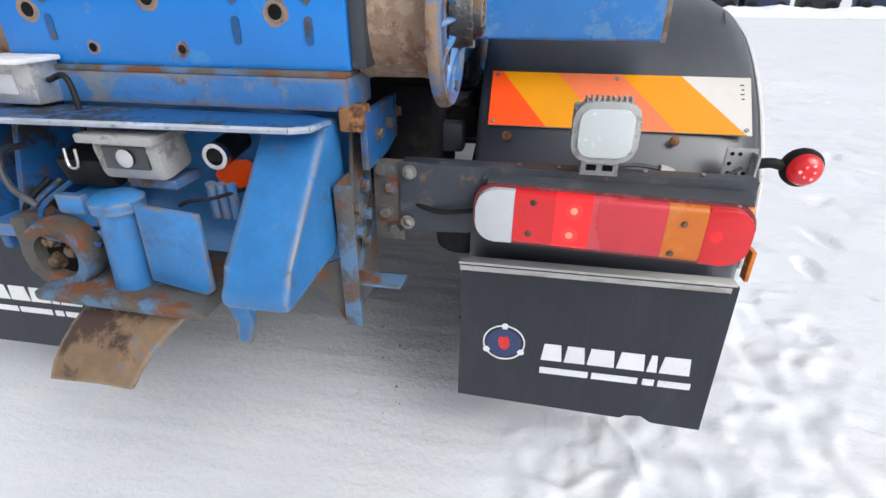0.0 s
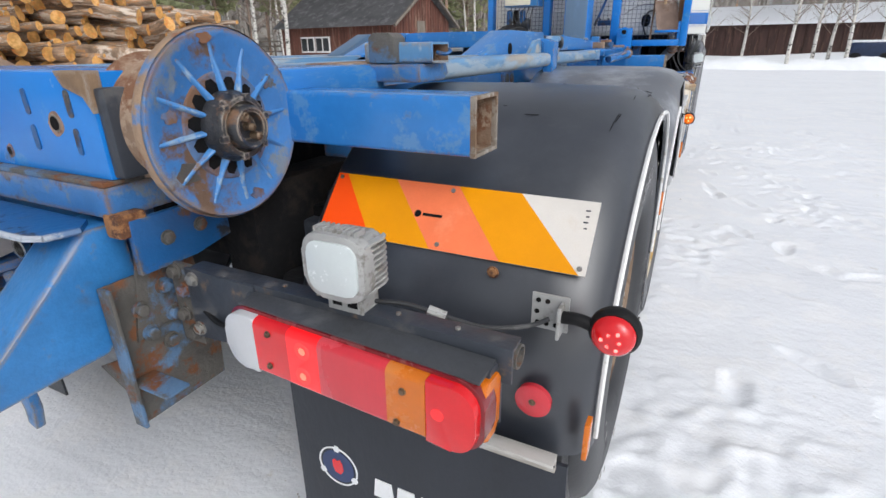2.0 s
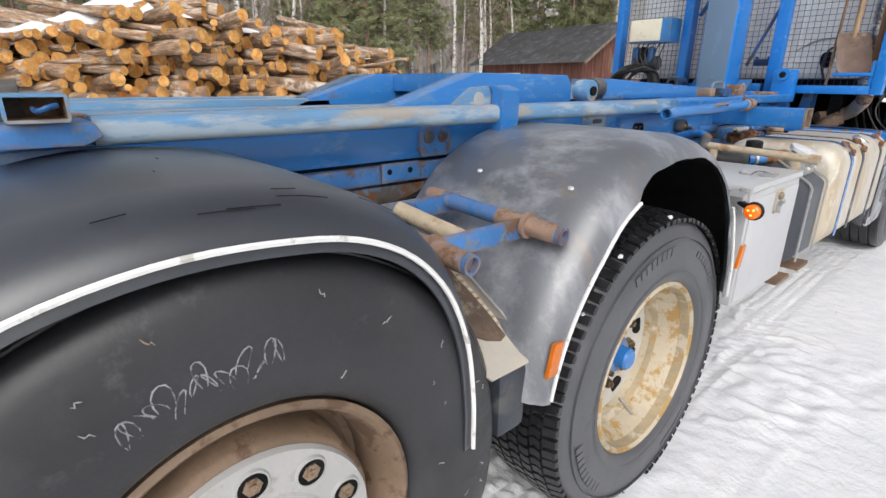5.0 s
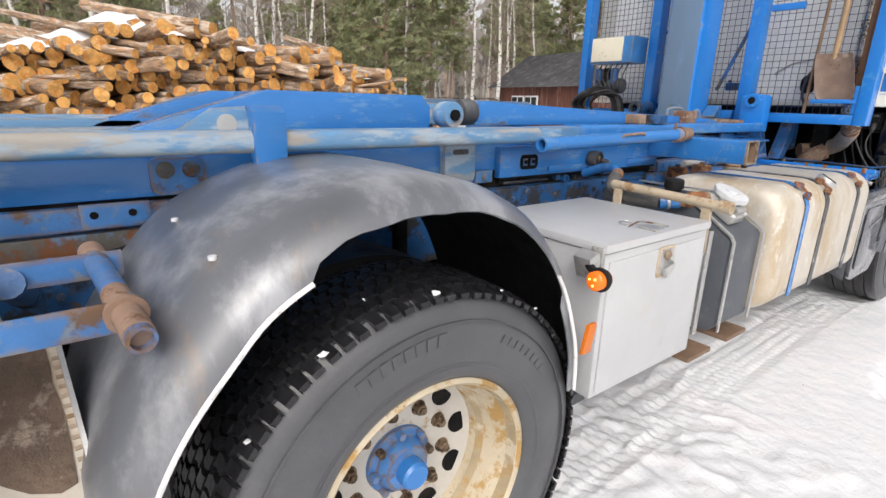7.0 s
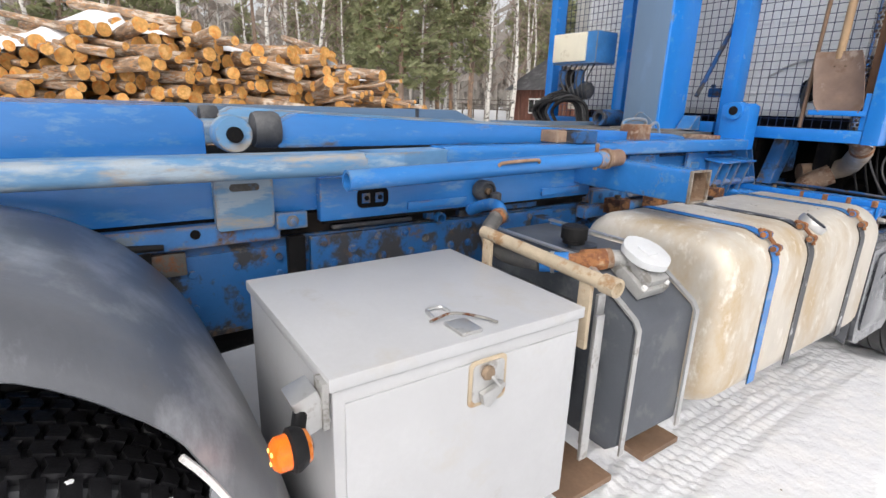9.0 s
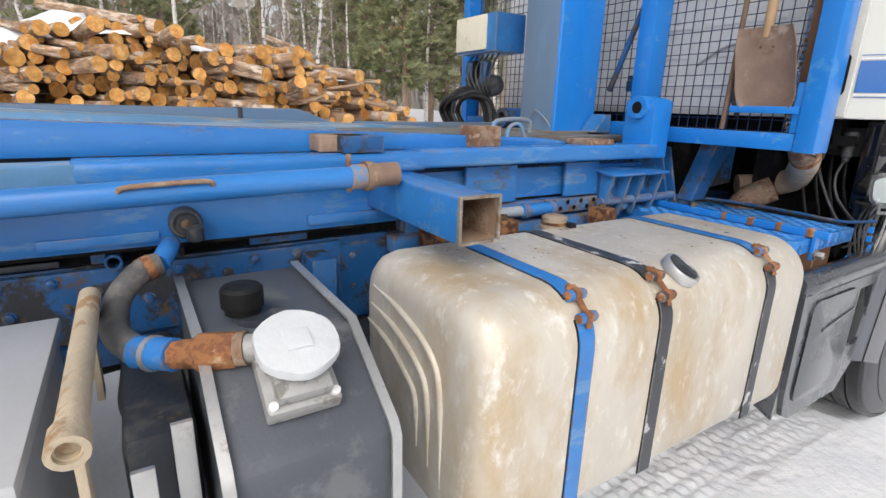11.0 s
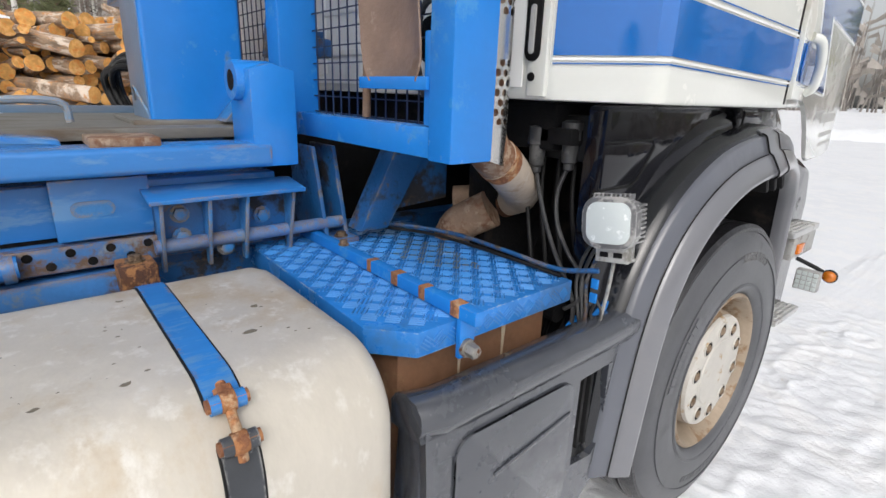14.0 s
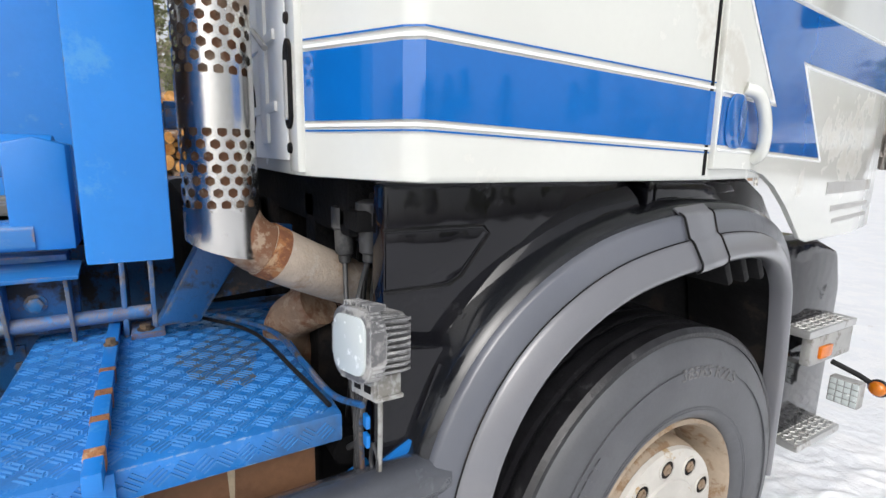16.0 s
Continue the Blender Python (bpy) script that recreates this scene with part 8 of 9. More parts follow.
    prism("wall_hatch", round_rect(0.60, 1.585, 0.69, 1.705, 0.038), "y", 4.885, 4.900, dark_void, truck, 0.004, "dark oval opening in the cab's rear wall")
    rod("wall_hose", bend([(0.66, 4.86, 1.50), (0.63, 4.855, 1.60), (0.66, 4.85, 1.72), (0.74, 4.86, 1.74)], 5), 0.009, cable_black, truck, 8)
    rod("wall_curve", bend([(0.42, 4.89, 1.72), (0.55, 4.885, 1.79), (0.72, 4.885, 1.80), (0.86, 4.89, 1.74)], 6), 0.006, rim_grey, truck, 6)
    box("wall_pod", (0.16, 4.73, 1.60), (0.30, 4.78, 1.655), blue_dark, truck, 0.010)
    for x in (0.175, 0.265):
        box("pod_foot", (x, 4.73, 1.655), (x + 0.016, 4.76, 1.675), blue_dark, truck, 0.003)


def build_exhaust():
    c = (0.957, 4.785)
    pipe = lathe("exhaust_chimney", [(0.047, 1.43), (0.052, 1.43), (0.052, 3.1), (0.047, 3.1)], (c[0], c[1], 0), "z", rust_light, truck, 24, closed=True)
    R = 0.062
    turn = 2 * math.pi * R
    n = 17
    cell = turn / n
    hgt = cell * 1.5 / math.sqrt(3)

    def at(u, z):
        return (c[0] + R * math.cos(u / R), c[1] + R * math.sin(u / R), z)

    def band(z0, z1, cut=0.0):
        bm, seg = bmesh.new(), 40
        lo = [bm.verts.new(at(turn * k / seg, z0 + cut * math.cos(2 * math.pi * k / seg - 1.2))) for k in range(seg)]
        hi = [bm.verts.new(at(turn * k / seg, z1)) for k in range(seg)]
        for k in range(seg):
            bm.faces.new((lo[k], lo[(k + 1) % seg], hi[(k + 1) % seg], hi[k]))
        part("shield_band", bm, chrome, pipe, "", 60)

    def holes(z0, rows_):
        bm, s = bmesh.new(), cell / math.sqrt(3)
        for j in range(rows_):
            for k in range(n):
                u0, zc = (k + 0.5 * (j % 2)) * cell, z0 + j * hgt
                out = [bm.verts.new(at(u0 + s * math.sin(radians(60 * i)), zc + s * math.cos(radians(60 * i)))) for i in range(6)]
                if 60 < math.degrees(u0 / R) % 360 < 165:
                    bm.faces.new(out)
                    continue
                inn = [bm.verts.new(at(u0 + 0.64 * s * math.sin(radians(60 * i)), zc + 0.64 * s * math.cos(radians(60 * i)))) for i in range(6)]
                for i in range(6):
                    bm.faces.new((out[i], out[(i + 1) % 6], inn[(i + 1) % 6], inn[i]))
        bmesh.ops.remove_doubles(bm, verts=bm.verts[:], dist=0.0004)
        part("perforated_band", bm, chrome, pipe, "", 60)
        return z0 + (rows_ - 1) * hgt

    z = 1.375
    for k in range(6):
        h = 0.075 if k == 0 else 0.085
        band(z, z + h, -0.02 if k == 0 else 0.0)
        z = holes(z + h + hgt * 0.30, 7) + hgt * 0.30
    bent = bend([(0.957, 4.785, 1.46), (0.957, 4.82, 1.39), (0.945, 4.89, 1.345), (0.90, 4.98, 1.295), (0.835, 5.08, 1.240), (0.74, 5.09, 1.205), (0.64, 5.00, 1.19)], 6)
    elbow = rod("exhaust_elbow", bent, 0.050, rust_light, truck, 20, label="rust-blotched exhaust elbow with torn lagging")
    rod("lagging", bent[9:29], 0.0525, lagging_pale, elbow, 20, label="torn pale lagging")
    rod("rust_patch", bent[9:12], 0.0532, orange_rust, elbow, 20)
    rod("exhaust_clamp", [(0.775, 5.095, 1.217), (0.755, 5.093, 1.210)], 0.057, rust, elbow, 20)
    rod("exhaust_pipe", bend([(0.80, 5.00, 1.20), (0.72, 4.95, 1.14), (0.68, 4.96, 1.06), (0.60, 5.1, 1.0)], 5), 0.055, rust_light, truck, 18)
    # unseen blocks added to close the view through behind the cab
    box("hydraulic_tank", (-1.15, 4.50, 0.80), (-0.55, 4.96, 1.40), blue_dark, truck, 0.03)
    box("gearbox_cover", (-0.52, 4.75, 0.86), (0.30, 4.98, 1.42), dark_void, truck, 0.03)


build_drums()
build_tow()
build_tool_box()
build_small_tank()
build_fuel_tank()
build_step()
build_rack()
build_exhaust()


# ---- cab ----
CAB_REAR = 4.905


def lean(y):
    """How far the cab's side has drawn in at this distance from its rear."""
    return 0.16 * max(0.0, y - 5.75)


def drawn_in(ob):
    for v in ob.data.vertices:
        v.co.x -= math.copysign(lean(v.co.y), v.co.x)
    return ob


def build_cab():
    """Cab shell from y 4.905 forward, with side doors, the blue band and the front wheel arch."""
    sill, roof = 1.502, 3.25
    plan = [(-1.245, 5.035), (-1.0, CAB_REAR), (1.0, CAB_REAR), (1.04, 4.915), (1.225, 5.010), (1.245, 5.035), (1.248, 5.75), (1.000, 7.30), (0.90, 7.50), (0.7, 7.58), (-0.7, 7.58), (-0.90, 7.50), (-1.000, 7.30), (-1.248, 5.75)]
    bm = bmesh.new()
    add_prism(bm, plan, "z", sill, roof, 0.012)
    cab = part("cab_shell", bm, cab_white, truck, "off-white painted cab with a blue band")
    # rear wall ribs and pressings seen through the rack
    for x in (-0.8, -0.4, 0.0, 0.4, 0.8):
        box("wall_rib", (x - 0.03, CAB_REAR - 0.012, 1.56), (x + 0.03, CAB_REAR, 2.9), wall_white, cab, 0.006)
    for z in (1.62, 1.75, 1.88, 2.01, 2.14, 2.27):
        box("wall_rib", (-0.97, CAB_REAR - 0.011, z), (0.90, CAB_REAR, z + 0.02), wall_white, cab, 0.004)
    prism("corner_post", [(0.985, CAB_REAR - 0.006), (1.035, CAB_REAR - 0.004), (1.035, CAB_REAR + 0.01), (0.985, CAB_REAR + 0.01)], "z", 1.51, 3.2, cab_white, cab, 0.004)
    # thin sheet over the shell carries the brightened white
    box("rear_wall", (-0.97, CAB_REAR - 0.005, 1.53), (0.97, CAB_REAR - 0.001, 3.2), wall_white, cab, 0.002)
    vent = prism("side_vent", round_rect(0.976, 1.585, 1.018, 1.735, 0.020), "y", CAB_REAR - 0.010, CAB_REAR - 0.003, dark_void, cab, 0.002, "dark oval slot with a pale catch")
    prism("catch", round_rect(0.990, 1.60, 1.004, 1.70, 0.006), "y", CAB_REAR - 0.014, CAB_REAR - 0.009, rim_grey, vent, 0.002)
    for z in (1.552, 1.768):
        lathe("vent_bolt", [(0.008, -0.005), (0.010, -0.002), (0.010, 0.002)], (0.998, CAB_REAR - 0.006, z), "y", dark_void, cab, 10)
    # door panel and its lower apron in front of the wheel
    for s in (1, -1):
        x0, x1 = (1.247, 1.262) if s > 0 else (-1.262, -1.247)
        door = drawn_in(prism("cab_door", [(5.738, 1.526), (5.95, 1.524), (6.03, 1.510), (6.117, 1.479), (6.23, 1.42), (6.329, 1.357), (6.40, 1.31), (6.47, 1.293), (7.00, 1.278), (7.26, 1.290), (7.28, 3.1), (5.70, 3.1)], "x", x0, x1, cab_white, cab, 0.004, "off-white cab door"))
        drawn_in(prism("door_window", [(5.85, 2.25), (6.85, 2.25), (6.80, 2.95), (5.84, 2.95)], "x", min(s * 1.2605, s * 1.264), max(s * 1.2605, s * 1.264), window_glass, door, 0.001))
        if s > 0:
            drawn_in(rod("door_handle", bend([(1.262, 5.945, 1.548), (1.284, 5.938, 1.568), (1.292, 5.915, 1.63), (1.286, 5.875, 1.690), (1.262, 5.850, 1.705)], 5), 0.015, cab_white, door, 12, label="off-white pull handle"))
            drawn_in(prism("handle_recess", round_rect(5.766, 1.572, 5.872, 1.690, 0.040), "x", 1.2640, 1.2655, cab_blue, door, 0.0005))
            for a, b, z, h in ((6.60, 7.18, 1.460, 0.020), (6.68, 7.18, 1.388, 0.010), (6.72, 7.18, 1.345, 0.008)):
                drawn_in(box("owner_bar", (1.2618, a, z - h), (1.2635, b, z + h), rim_grey, door, 0))
    # blue band, with thin white and blue lines above and below; three flat pieces follow the corner
    runs = [((1.043, 4.914), (1.226, 5.008)), ((1.226, 5.008), (1.2468, 5.034)), ((1.2468, 5.034), (1.2488, 5.745))]
    for m, z0, z1, d, nm in ((cab_blue, 1.597, 1.708, 0.0016, "blue_band"), (cab_line, 1.587, 1.592, 0.0014, "pin_stripe"), (cab_line, 1.713, 1.7185, 0.0014, "pin_stripe"), (cab_blue, 1.5795, 1.5825, 0.0012, "pin_stripe"), (cab_blue, 1.7255, 1.7285, 0.0012, "pin_stripe")):
        rows = []
        pts = [runs[0][0]] + [r[1] for r in runs]
        for i, (x, y) in enumerate(pts):
            nx, ny = (0.45, -0.89) if i < 1 else ((0.75, -0.66) if i < 2 else ((0.95, -0.3) if i == 2 else (1, 0)))
            t = max(0, (y - 5.034) / 0.711)
            drop = -0.020 * t
            rows.append([(x + nx * d, y + ny * d, z0 + drop), (x + nx * d, y + ny * d, z1 + drop)])
        sheet(nm, rows, m, cab, 0.001, smooth=0)
    drawn_in(prism("door_band", [(5.742, 1.578), (6.455, 1.557), (6.20, 1.806), (7.26, 1.814), (7.26, 1.968), (6.05, 1.930), (5.80, 1.922), (6.058, 1.679), (5.742, 1.679)], "x", 1.2605, 1.2640, cab_blue, cab, 0))
    for a, b in (((5.742, 1.568), (6.478, 1.547)), ((6.478, 1.549), (6.226, 1.796)), ((6.226, 1.796), (7.26, 1.804)), ((5.742, 1.689), (6.036, 1.689)), ((6.036, 1.689), (5.785, 1.925)), ((5.785, 1.932), (6.05, 1.940)), ((6.05, 1.940), (7.26, 1.978))):
        rod("pin_stripe", [(1.2612 - lean(a[0]), *a), (1.2612 - lean(b[0]), *b)], 0.0042, cab_line, cab, 6)
    prism("door_gap", [(5.722, 1.512), (5.731, 1.512), (5.697, 3.1), (5.688, 3.1)], "x", 1.2440, 1.2500, dark_void, cab, 0)
    # gloss black panel between sill and wheel arch
    upper = prism("arch_panel", [(5.015, 1.155), (5.14, 1.150), (5.30, 1.252), (5.50, 1.370), (5.630, 1.418), (5.645, 1.500), (5.020, 1.496)], "x", 1.075, 1.130, gloss_black, truck, 0.010, "gloss black arch panel")
    prism("arch_pressing", [(5.022, 1.308), (5.022, 1.410), (5.225, 1.409), (5.236, 1.398), (5.175, 1.322), (5.15, 1.309)], "x", 1.127, 1.1325, gloss_black, upper, 0.004)
    rod("pressing_groove", [(1.1312, *p) for p in ((5.018, 1.304), (5.152, 1.304), (5.180, 1.318), (5.243, 1.398), (5.228, 1.414), (5.018, 1.415))], 0.003, rubber_black, upper, 5)
    # rounded shoulder that runs up beside the arch
    shoulder = [(5.165, 1.185), (5.27, 1.29), (5.38, 1.372), (5.50, 1.424), (5.632, 1.450)]
    sheet("panel_shoulder", [[(1.120, y - 0.012, z + 0.040), (1.140, y - 0.004, z + 0.026), (1.152, y + 0.006, z + 0.006), (1.156, y + 0.016, z - 0.018), (1.150, y + 0.030, z - 0.050)] for y, z in smooth_profile(shoulder, 5)], gloss_black, upper, 0.005)
    fore = drawn_in(prism("arch_panel", [(5.660, 1.420), (5.95, 1.445), (6.15, 1.428), (6.33, 1.360), (6.43, 1.305), (6.46, 1.335), (6.32, 1.440), (6.16, 1.500), (5.660, 1.500)], "x", 1.100, 1.165, gloss_black, truck, 0.010))
    drawn_in(prism("arch_pressing", [(5.68, 1.446), (5.95, 1.455), (6.10, 1.462), (6.04, 1.488), (5.68, 1.490)], "x", 1.163, 1.170, gloss_black, fore, 0.004))
    prism("arch_panel", [(4.975, 0.62), (5.07, 0.62), (5.10, 1.05), (5.17, 1.19), (5.05, 1.215), (4.985, 1.20)], "x", 1.10, 1.165, gloss_black, truck, 0.012)
    prism("panel_fold", [(5.035, 0.66), (5.050, 0.66), (5.085, 1.06), (5.125, 1.165), (5.110, 1.170), (5.068, 1.07)], "x", 1.163, 1.172, gloss_black, truck, 0.003)
    # flared wheel arch in two steps
    arch = [(4.985, 0.565), (5.01, 0.75), (5.045, 0.95), (5.10, 1.10), (5.19, 1.225), (5.31, 1.318), (5.46, 1.385), (5.63, 1.420), (5.80, 1.432), (5.98, 1.427), (6.15, 1.406), (6.31, 1.358), (6.43, 1.282), (6.515, 1.17), (6.562, 1.0), (6.588, 0.80), (6.602, 0.46)]
    pts = smooth_profile(arch, 4)
    def flare(cols, m, name, label=""):
        rings = [inset(pts, d) for _, d in cols]
        rows = [[(x - lean(pts[i][0]), *rings[k][i]) for k, (x, d) in enumerate(cols)] for i in range(len(pts))]
        return sheet(name, rows, m, truck, 0.006, label)
    # black first band also draws the dark gap between panel and arch
    flare([(1.125, -0.020), (1.190, -0.012), (1.206, -0.004), (1.214, 0.006)], arch_black, "arch_fold", "black inner fold, drawn for the dark gap beside the wheel arch")
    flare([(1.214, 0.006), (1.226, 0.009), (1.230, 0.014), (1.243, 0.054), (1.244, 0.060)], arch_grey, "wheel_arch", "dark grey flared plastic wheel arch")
    flare([(1.244, 0.060), (1.252, 0.062), (1.257, 0.067), (1.279, 0.108), (1.279, 0.117), (1.270, 0.126), (1.22, 0.130)], lip_plastic, "arch_lip")
    for d, x in ((0.061, 1.2462),):
        rod("arch_groove", [(x - lean(q[0]), *p) for p, q in zip(inset(pts, d), pts)], 0.0022, dark_void, truck, 5)
    # saddle clip across the arch where its two halves meet
    saddle = [p for p in smooth_profile(arch, 12) if 5.700 < p[0] < 5.835]
    cols = ((1.205, -0.010), (1.218, 0.000), (1.230, 0.006), (1.234, 0.012), (1.247, 0.054), (1.256, 0.060), (1.261, 0.066), (1.283, 0.107), (1.283, 0.119), (1.272, 0.131))
    rings = [inset(saddle, d) for _, d in cols]
    sheet("arch_clip", [[(x - lean(saddle[i][0]), *rings[k][i]) for k, (x, d) in enumerate(cols)] for i in range(len(saddle))], lip_plastic, truck, 0.004)
    for y in (5.704, 5.832):
        edge = [p for p in smooth_profile(arch, 12) if abs(p[0] - y) < 0.03]
        k = min(range(len(edge)), key=lambda i: abs(edge[i][0] - y))
        rod("clip_joint", [(x + 0.001 - lean(y), *inset(edge, d)[k]) for x, d in cols[1:]], 0.0028, dark_void, truck, 5)
    rows = []
    liner = inset(pts, 0.12)
    # near-black wall added to shut daylight out of the wheel well
    for s in (1, -1):
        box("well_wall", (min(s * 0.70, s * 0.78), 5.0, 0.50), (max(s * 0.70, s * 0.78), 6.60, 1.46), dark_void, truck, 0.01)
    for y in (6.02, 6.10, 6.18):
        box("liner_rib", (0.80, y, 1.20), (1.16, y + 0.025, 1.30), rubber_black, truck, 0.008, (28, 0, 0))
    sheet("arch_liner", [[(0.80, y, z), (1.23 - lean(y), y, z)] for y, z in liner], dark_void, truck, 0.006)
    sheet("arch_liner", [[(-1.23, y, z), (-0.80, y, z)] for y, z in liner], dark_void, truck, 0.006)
    # entry steps ahead of the wheel, side lamps, corner
    prism("step_housing", [(6.50, 0.45), (6.50, 1.275), (6.80, 1.275), (7.02, 1.20), (7.08, 1.05), (7.08, 0.45)], "x", 0.80, 1.035, gloss_black, truck, 0.03)
    for z, y0, y1, xo in ((0.915, 6.68, 7.05, 1.118), (0.455, 6.72, 7.06, 1.12)):
        st = box("entry_step", (0.92, y0, z), (xo, y1, z + 0.030), alu, truck, 0.006, label="chequered aluminium entry step")
        bm = bmesh.new()
        for i in range(8):
            for j in range(13):
                add_box(bm, (0.935 + i * 0.023, y0 + 0.015 + j * 0.025, z + 0.0295), (0.942 + i * 0.023, y0 + 0.032 + j * 0.025, z + 0.034), 0, (0, 0, 45 if (i + j) % 2 else -45))
        tagged(part("step_grip", bm, alu, st), kind="stuff")
    box("step_side", (1.075, 6.72, 0.800), (1.112, 7.05, 0.912), lamp_grey, truck, 0.01)
    lamp = box("side_lamp", (1.085, 6.98, 0.600), (1.190, 7.03, 0.705), lamp_grey, truck, 0.006, label="small square lamp with a grid of clear diodes")
    for i in range(4):
        for j in range(4):
            box("lens", (1.092 + i * 0.0245, 6.974, 0.607 + j * 0.0245), (1.113 + i * 0.0245, 6.981, 0.628 + j * 0.0245), lamp_face, lamp, 0.002)
    box("amber_side_lamp", (1.110, 6.775, 0.825), (1.124, 6.865, 0.872), amber_lens, truck, 0.004)
    ball = rod("marker_stalk", [(1.06, 7.05, 0.74), (1.14, 7.10, 0.70), (1.19, 7.11, 0.675)], 0.011, rubber_black, truck, 10)
    lathe("marker_body", [(0.01, 0.014), (0.034, 0.008), (0.036, -0.006), (0.030, -0.012)], (1.205, 7.11, 0.670), "y", rubber_black, ball, 20)
    lathe("marker_lens", [(0.030, -0.010), (0.029, -0.020), (0.020, -0.030), (0.006, -0.034)], (1.205, 7.11, 0.670), "y", marker_amber, ball, 20)
    # mirror at the far edge of the cab
    box("mirror_housing", (1.14, 7.20, 2.10), (1.36, 7.30, 2.55), rubber_black, truck, 0.03)
    rod("mirror_arm", [(0.98, 7.30, 2.6), (1.25, 7.25, 2.5)], 0.02, rubber_black, truck, 10)
    # cables, plugs and the work lamp behind the cab
    for x, y, z, way in ((0.938, 5.016, 1.332, ((0.975, 5.005, 1.25), (1.03, 4.99, 1.16), (1.09, 4.975, 1.09), (1.13, 4.965, 1.04), (1.139, 4.96, 0.985))),
                         (1.025, 5.035, 1.348, ((1.012, 5.02, 1.28), (1.035, 5.00, 1.21), (1.09, 4.98, 1.15), (1.150, 4.966, 1.10), (1.152, 4.96, 1.05), (1.115, 4.955, 1.015)))):
        lathe("cable_plug", [(0.008, -0.012), (0.013, -0.008), (0.013, 0.006), (0.019, 0.010), (0.021, 0.060), (0.026, 0.064), (0.026, 0.105), (0.015, 0.11)], (x, y, z), "z", cable_black, truck, 16, label="dark cable plug")
        rod("spiral_cable", bend([(x, y, z), *way], 6), 0.0055, cable_black, truck, 8)
    box("plug_box", (0.90, 5.045, 1.36), (1.07, 5.10, 1.47), rubber_black, truck, 0.008)
    rod("blue_cable", bend([(0.60, 4.80, 1.14), (0.75, 4.90, 1.13), (0.95, 4.92, 1.125), (1.10, 4.93, 1.12), (1.20, 4.95, 1.14)], 6), 0.006, blue_dark, truck, 8)
    rod("blue_cable", bend([(0.55, 4.75, 1.13), (0.72, 4.86, 1.125), (0.98, 4.90, 1.118), (1.12, 4.92, 1.11)], 6), 0.0045, rubber_black, truck, 8)
    box("cable_bracket", (0.92, 5.0, 1.40), (1.05, 5.08, 1.44), dark_void, truck, 0.006)
    for k in range(4):
        rod("brake_pipe", bend([(0.85 + 0.05 * k, 5.10, 1.45), (0.88 + 0.05 * k, 5.06, 1.25), (0.95 + 0.05 * k, 5.02, 1.05), (0.95 + 0.04 * k, 5.0, 0.9)], 5), 0.006, rubber_black, truck, 6)
    rod("lamp_stay", bend([(1.222, 4.972, 1.19), (1.215, 4.975, 1.10), (1.200, 4.98, 1.00)], 4), 0.0045, lamp_grey, truck, 8)
    for k in range(3):
        rod("lamp_cable", bend([(1.205 - 0.012 * k, 4.990, 1.225), (1.180 - 0.016 * k, 4.975, 1.17), (1.165 - 0.014 * k, 4.962, 1.10), (1.175 - 0.012 * k, 4.958, 1.03), (1.168, 4.962, 0.96)], 5), 0.0045, cable_black if k else blue_dark, truck, 6)
    rod("cable_loop", bend([(1.190, 4.972, 1.06), (1.204, 4.975, 1.035), (1.196, 4.976, 1.00), (1.180, 4.972, 1.02), (1.192, 4.97, 1.06)], 4), 0.0035, cable_black, truck, 6)
    for z in (1.09, 1.055):
        box("blue_tag", (1.178, 4.958, z), (1.196, 4.966, z + 0.024), blue_clean, truck, 0.003)
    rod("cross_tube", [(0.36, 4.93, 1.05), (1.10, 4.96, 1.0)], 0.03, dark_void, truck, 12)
    # near-black blocks hold the shade under the cab
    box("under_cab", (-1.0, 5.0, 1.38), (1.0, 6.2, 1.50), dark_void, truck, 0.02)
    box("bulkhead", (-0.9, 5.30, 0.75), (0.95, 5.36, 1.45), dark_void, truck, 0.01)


build_cab()
work_lamp("work_lamp", lamp_dark, (1.220, 4.950, 1.258), (-5, -7, 9), "square grey work lamp with frosted glass", 0.96)

# shovel hung blade-up on the rack
shovel = thing("shovel", "rusty brown shovel with a wooden handle hung on the rack", "shovel")
rows = []
for k in range(9):
    t = k / 8
    z = 1.815 - 0.285 * t
    half = (0.106 if t < 0.8 else 0.106 - 0.022 * ((t - 0.8) / 0.2) ** 2) - 0.012 * max(0, 0.2 - t) / 0.2
    rows.append([(0.842 + 0.060 * t + half * u, 4.625 - 0.020 * t - 0.016 * u ** 4, z) for u in (-1, -0.85, -0.5, 0, 0.5, 0.85, 1)])
sheet("blade", rows, shovel_steel, shovel, 0.004)
rod("handle", [(0.842, 4.632, 1.78), (0.857, 4.634, 2.75)], 0.018, handle_wood, shovel, 12)
for x in (0.835, 0.880):
    for z in (1.70, 1.745):
        lathe("rivet", [(0.005, -0.004), (0.005, 0.0)], (x, 4.617, z), "y", nut_brown, shovel, 8)
tagged(rod("rake_handle", [(0.735, 4.632, 1.452), (0.765, 4.640, 2.7)], 0.010, stick_wood, None, 10), "thin worn wooden stick leaning on the wire mesh", "stick")
tagged(box("rack_shelf", (0.775, 4.588, 1.515), (1.018, 4.650, 1.540), blue_clean, truck, 0.003))


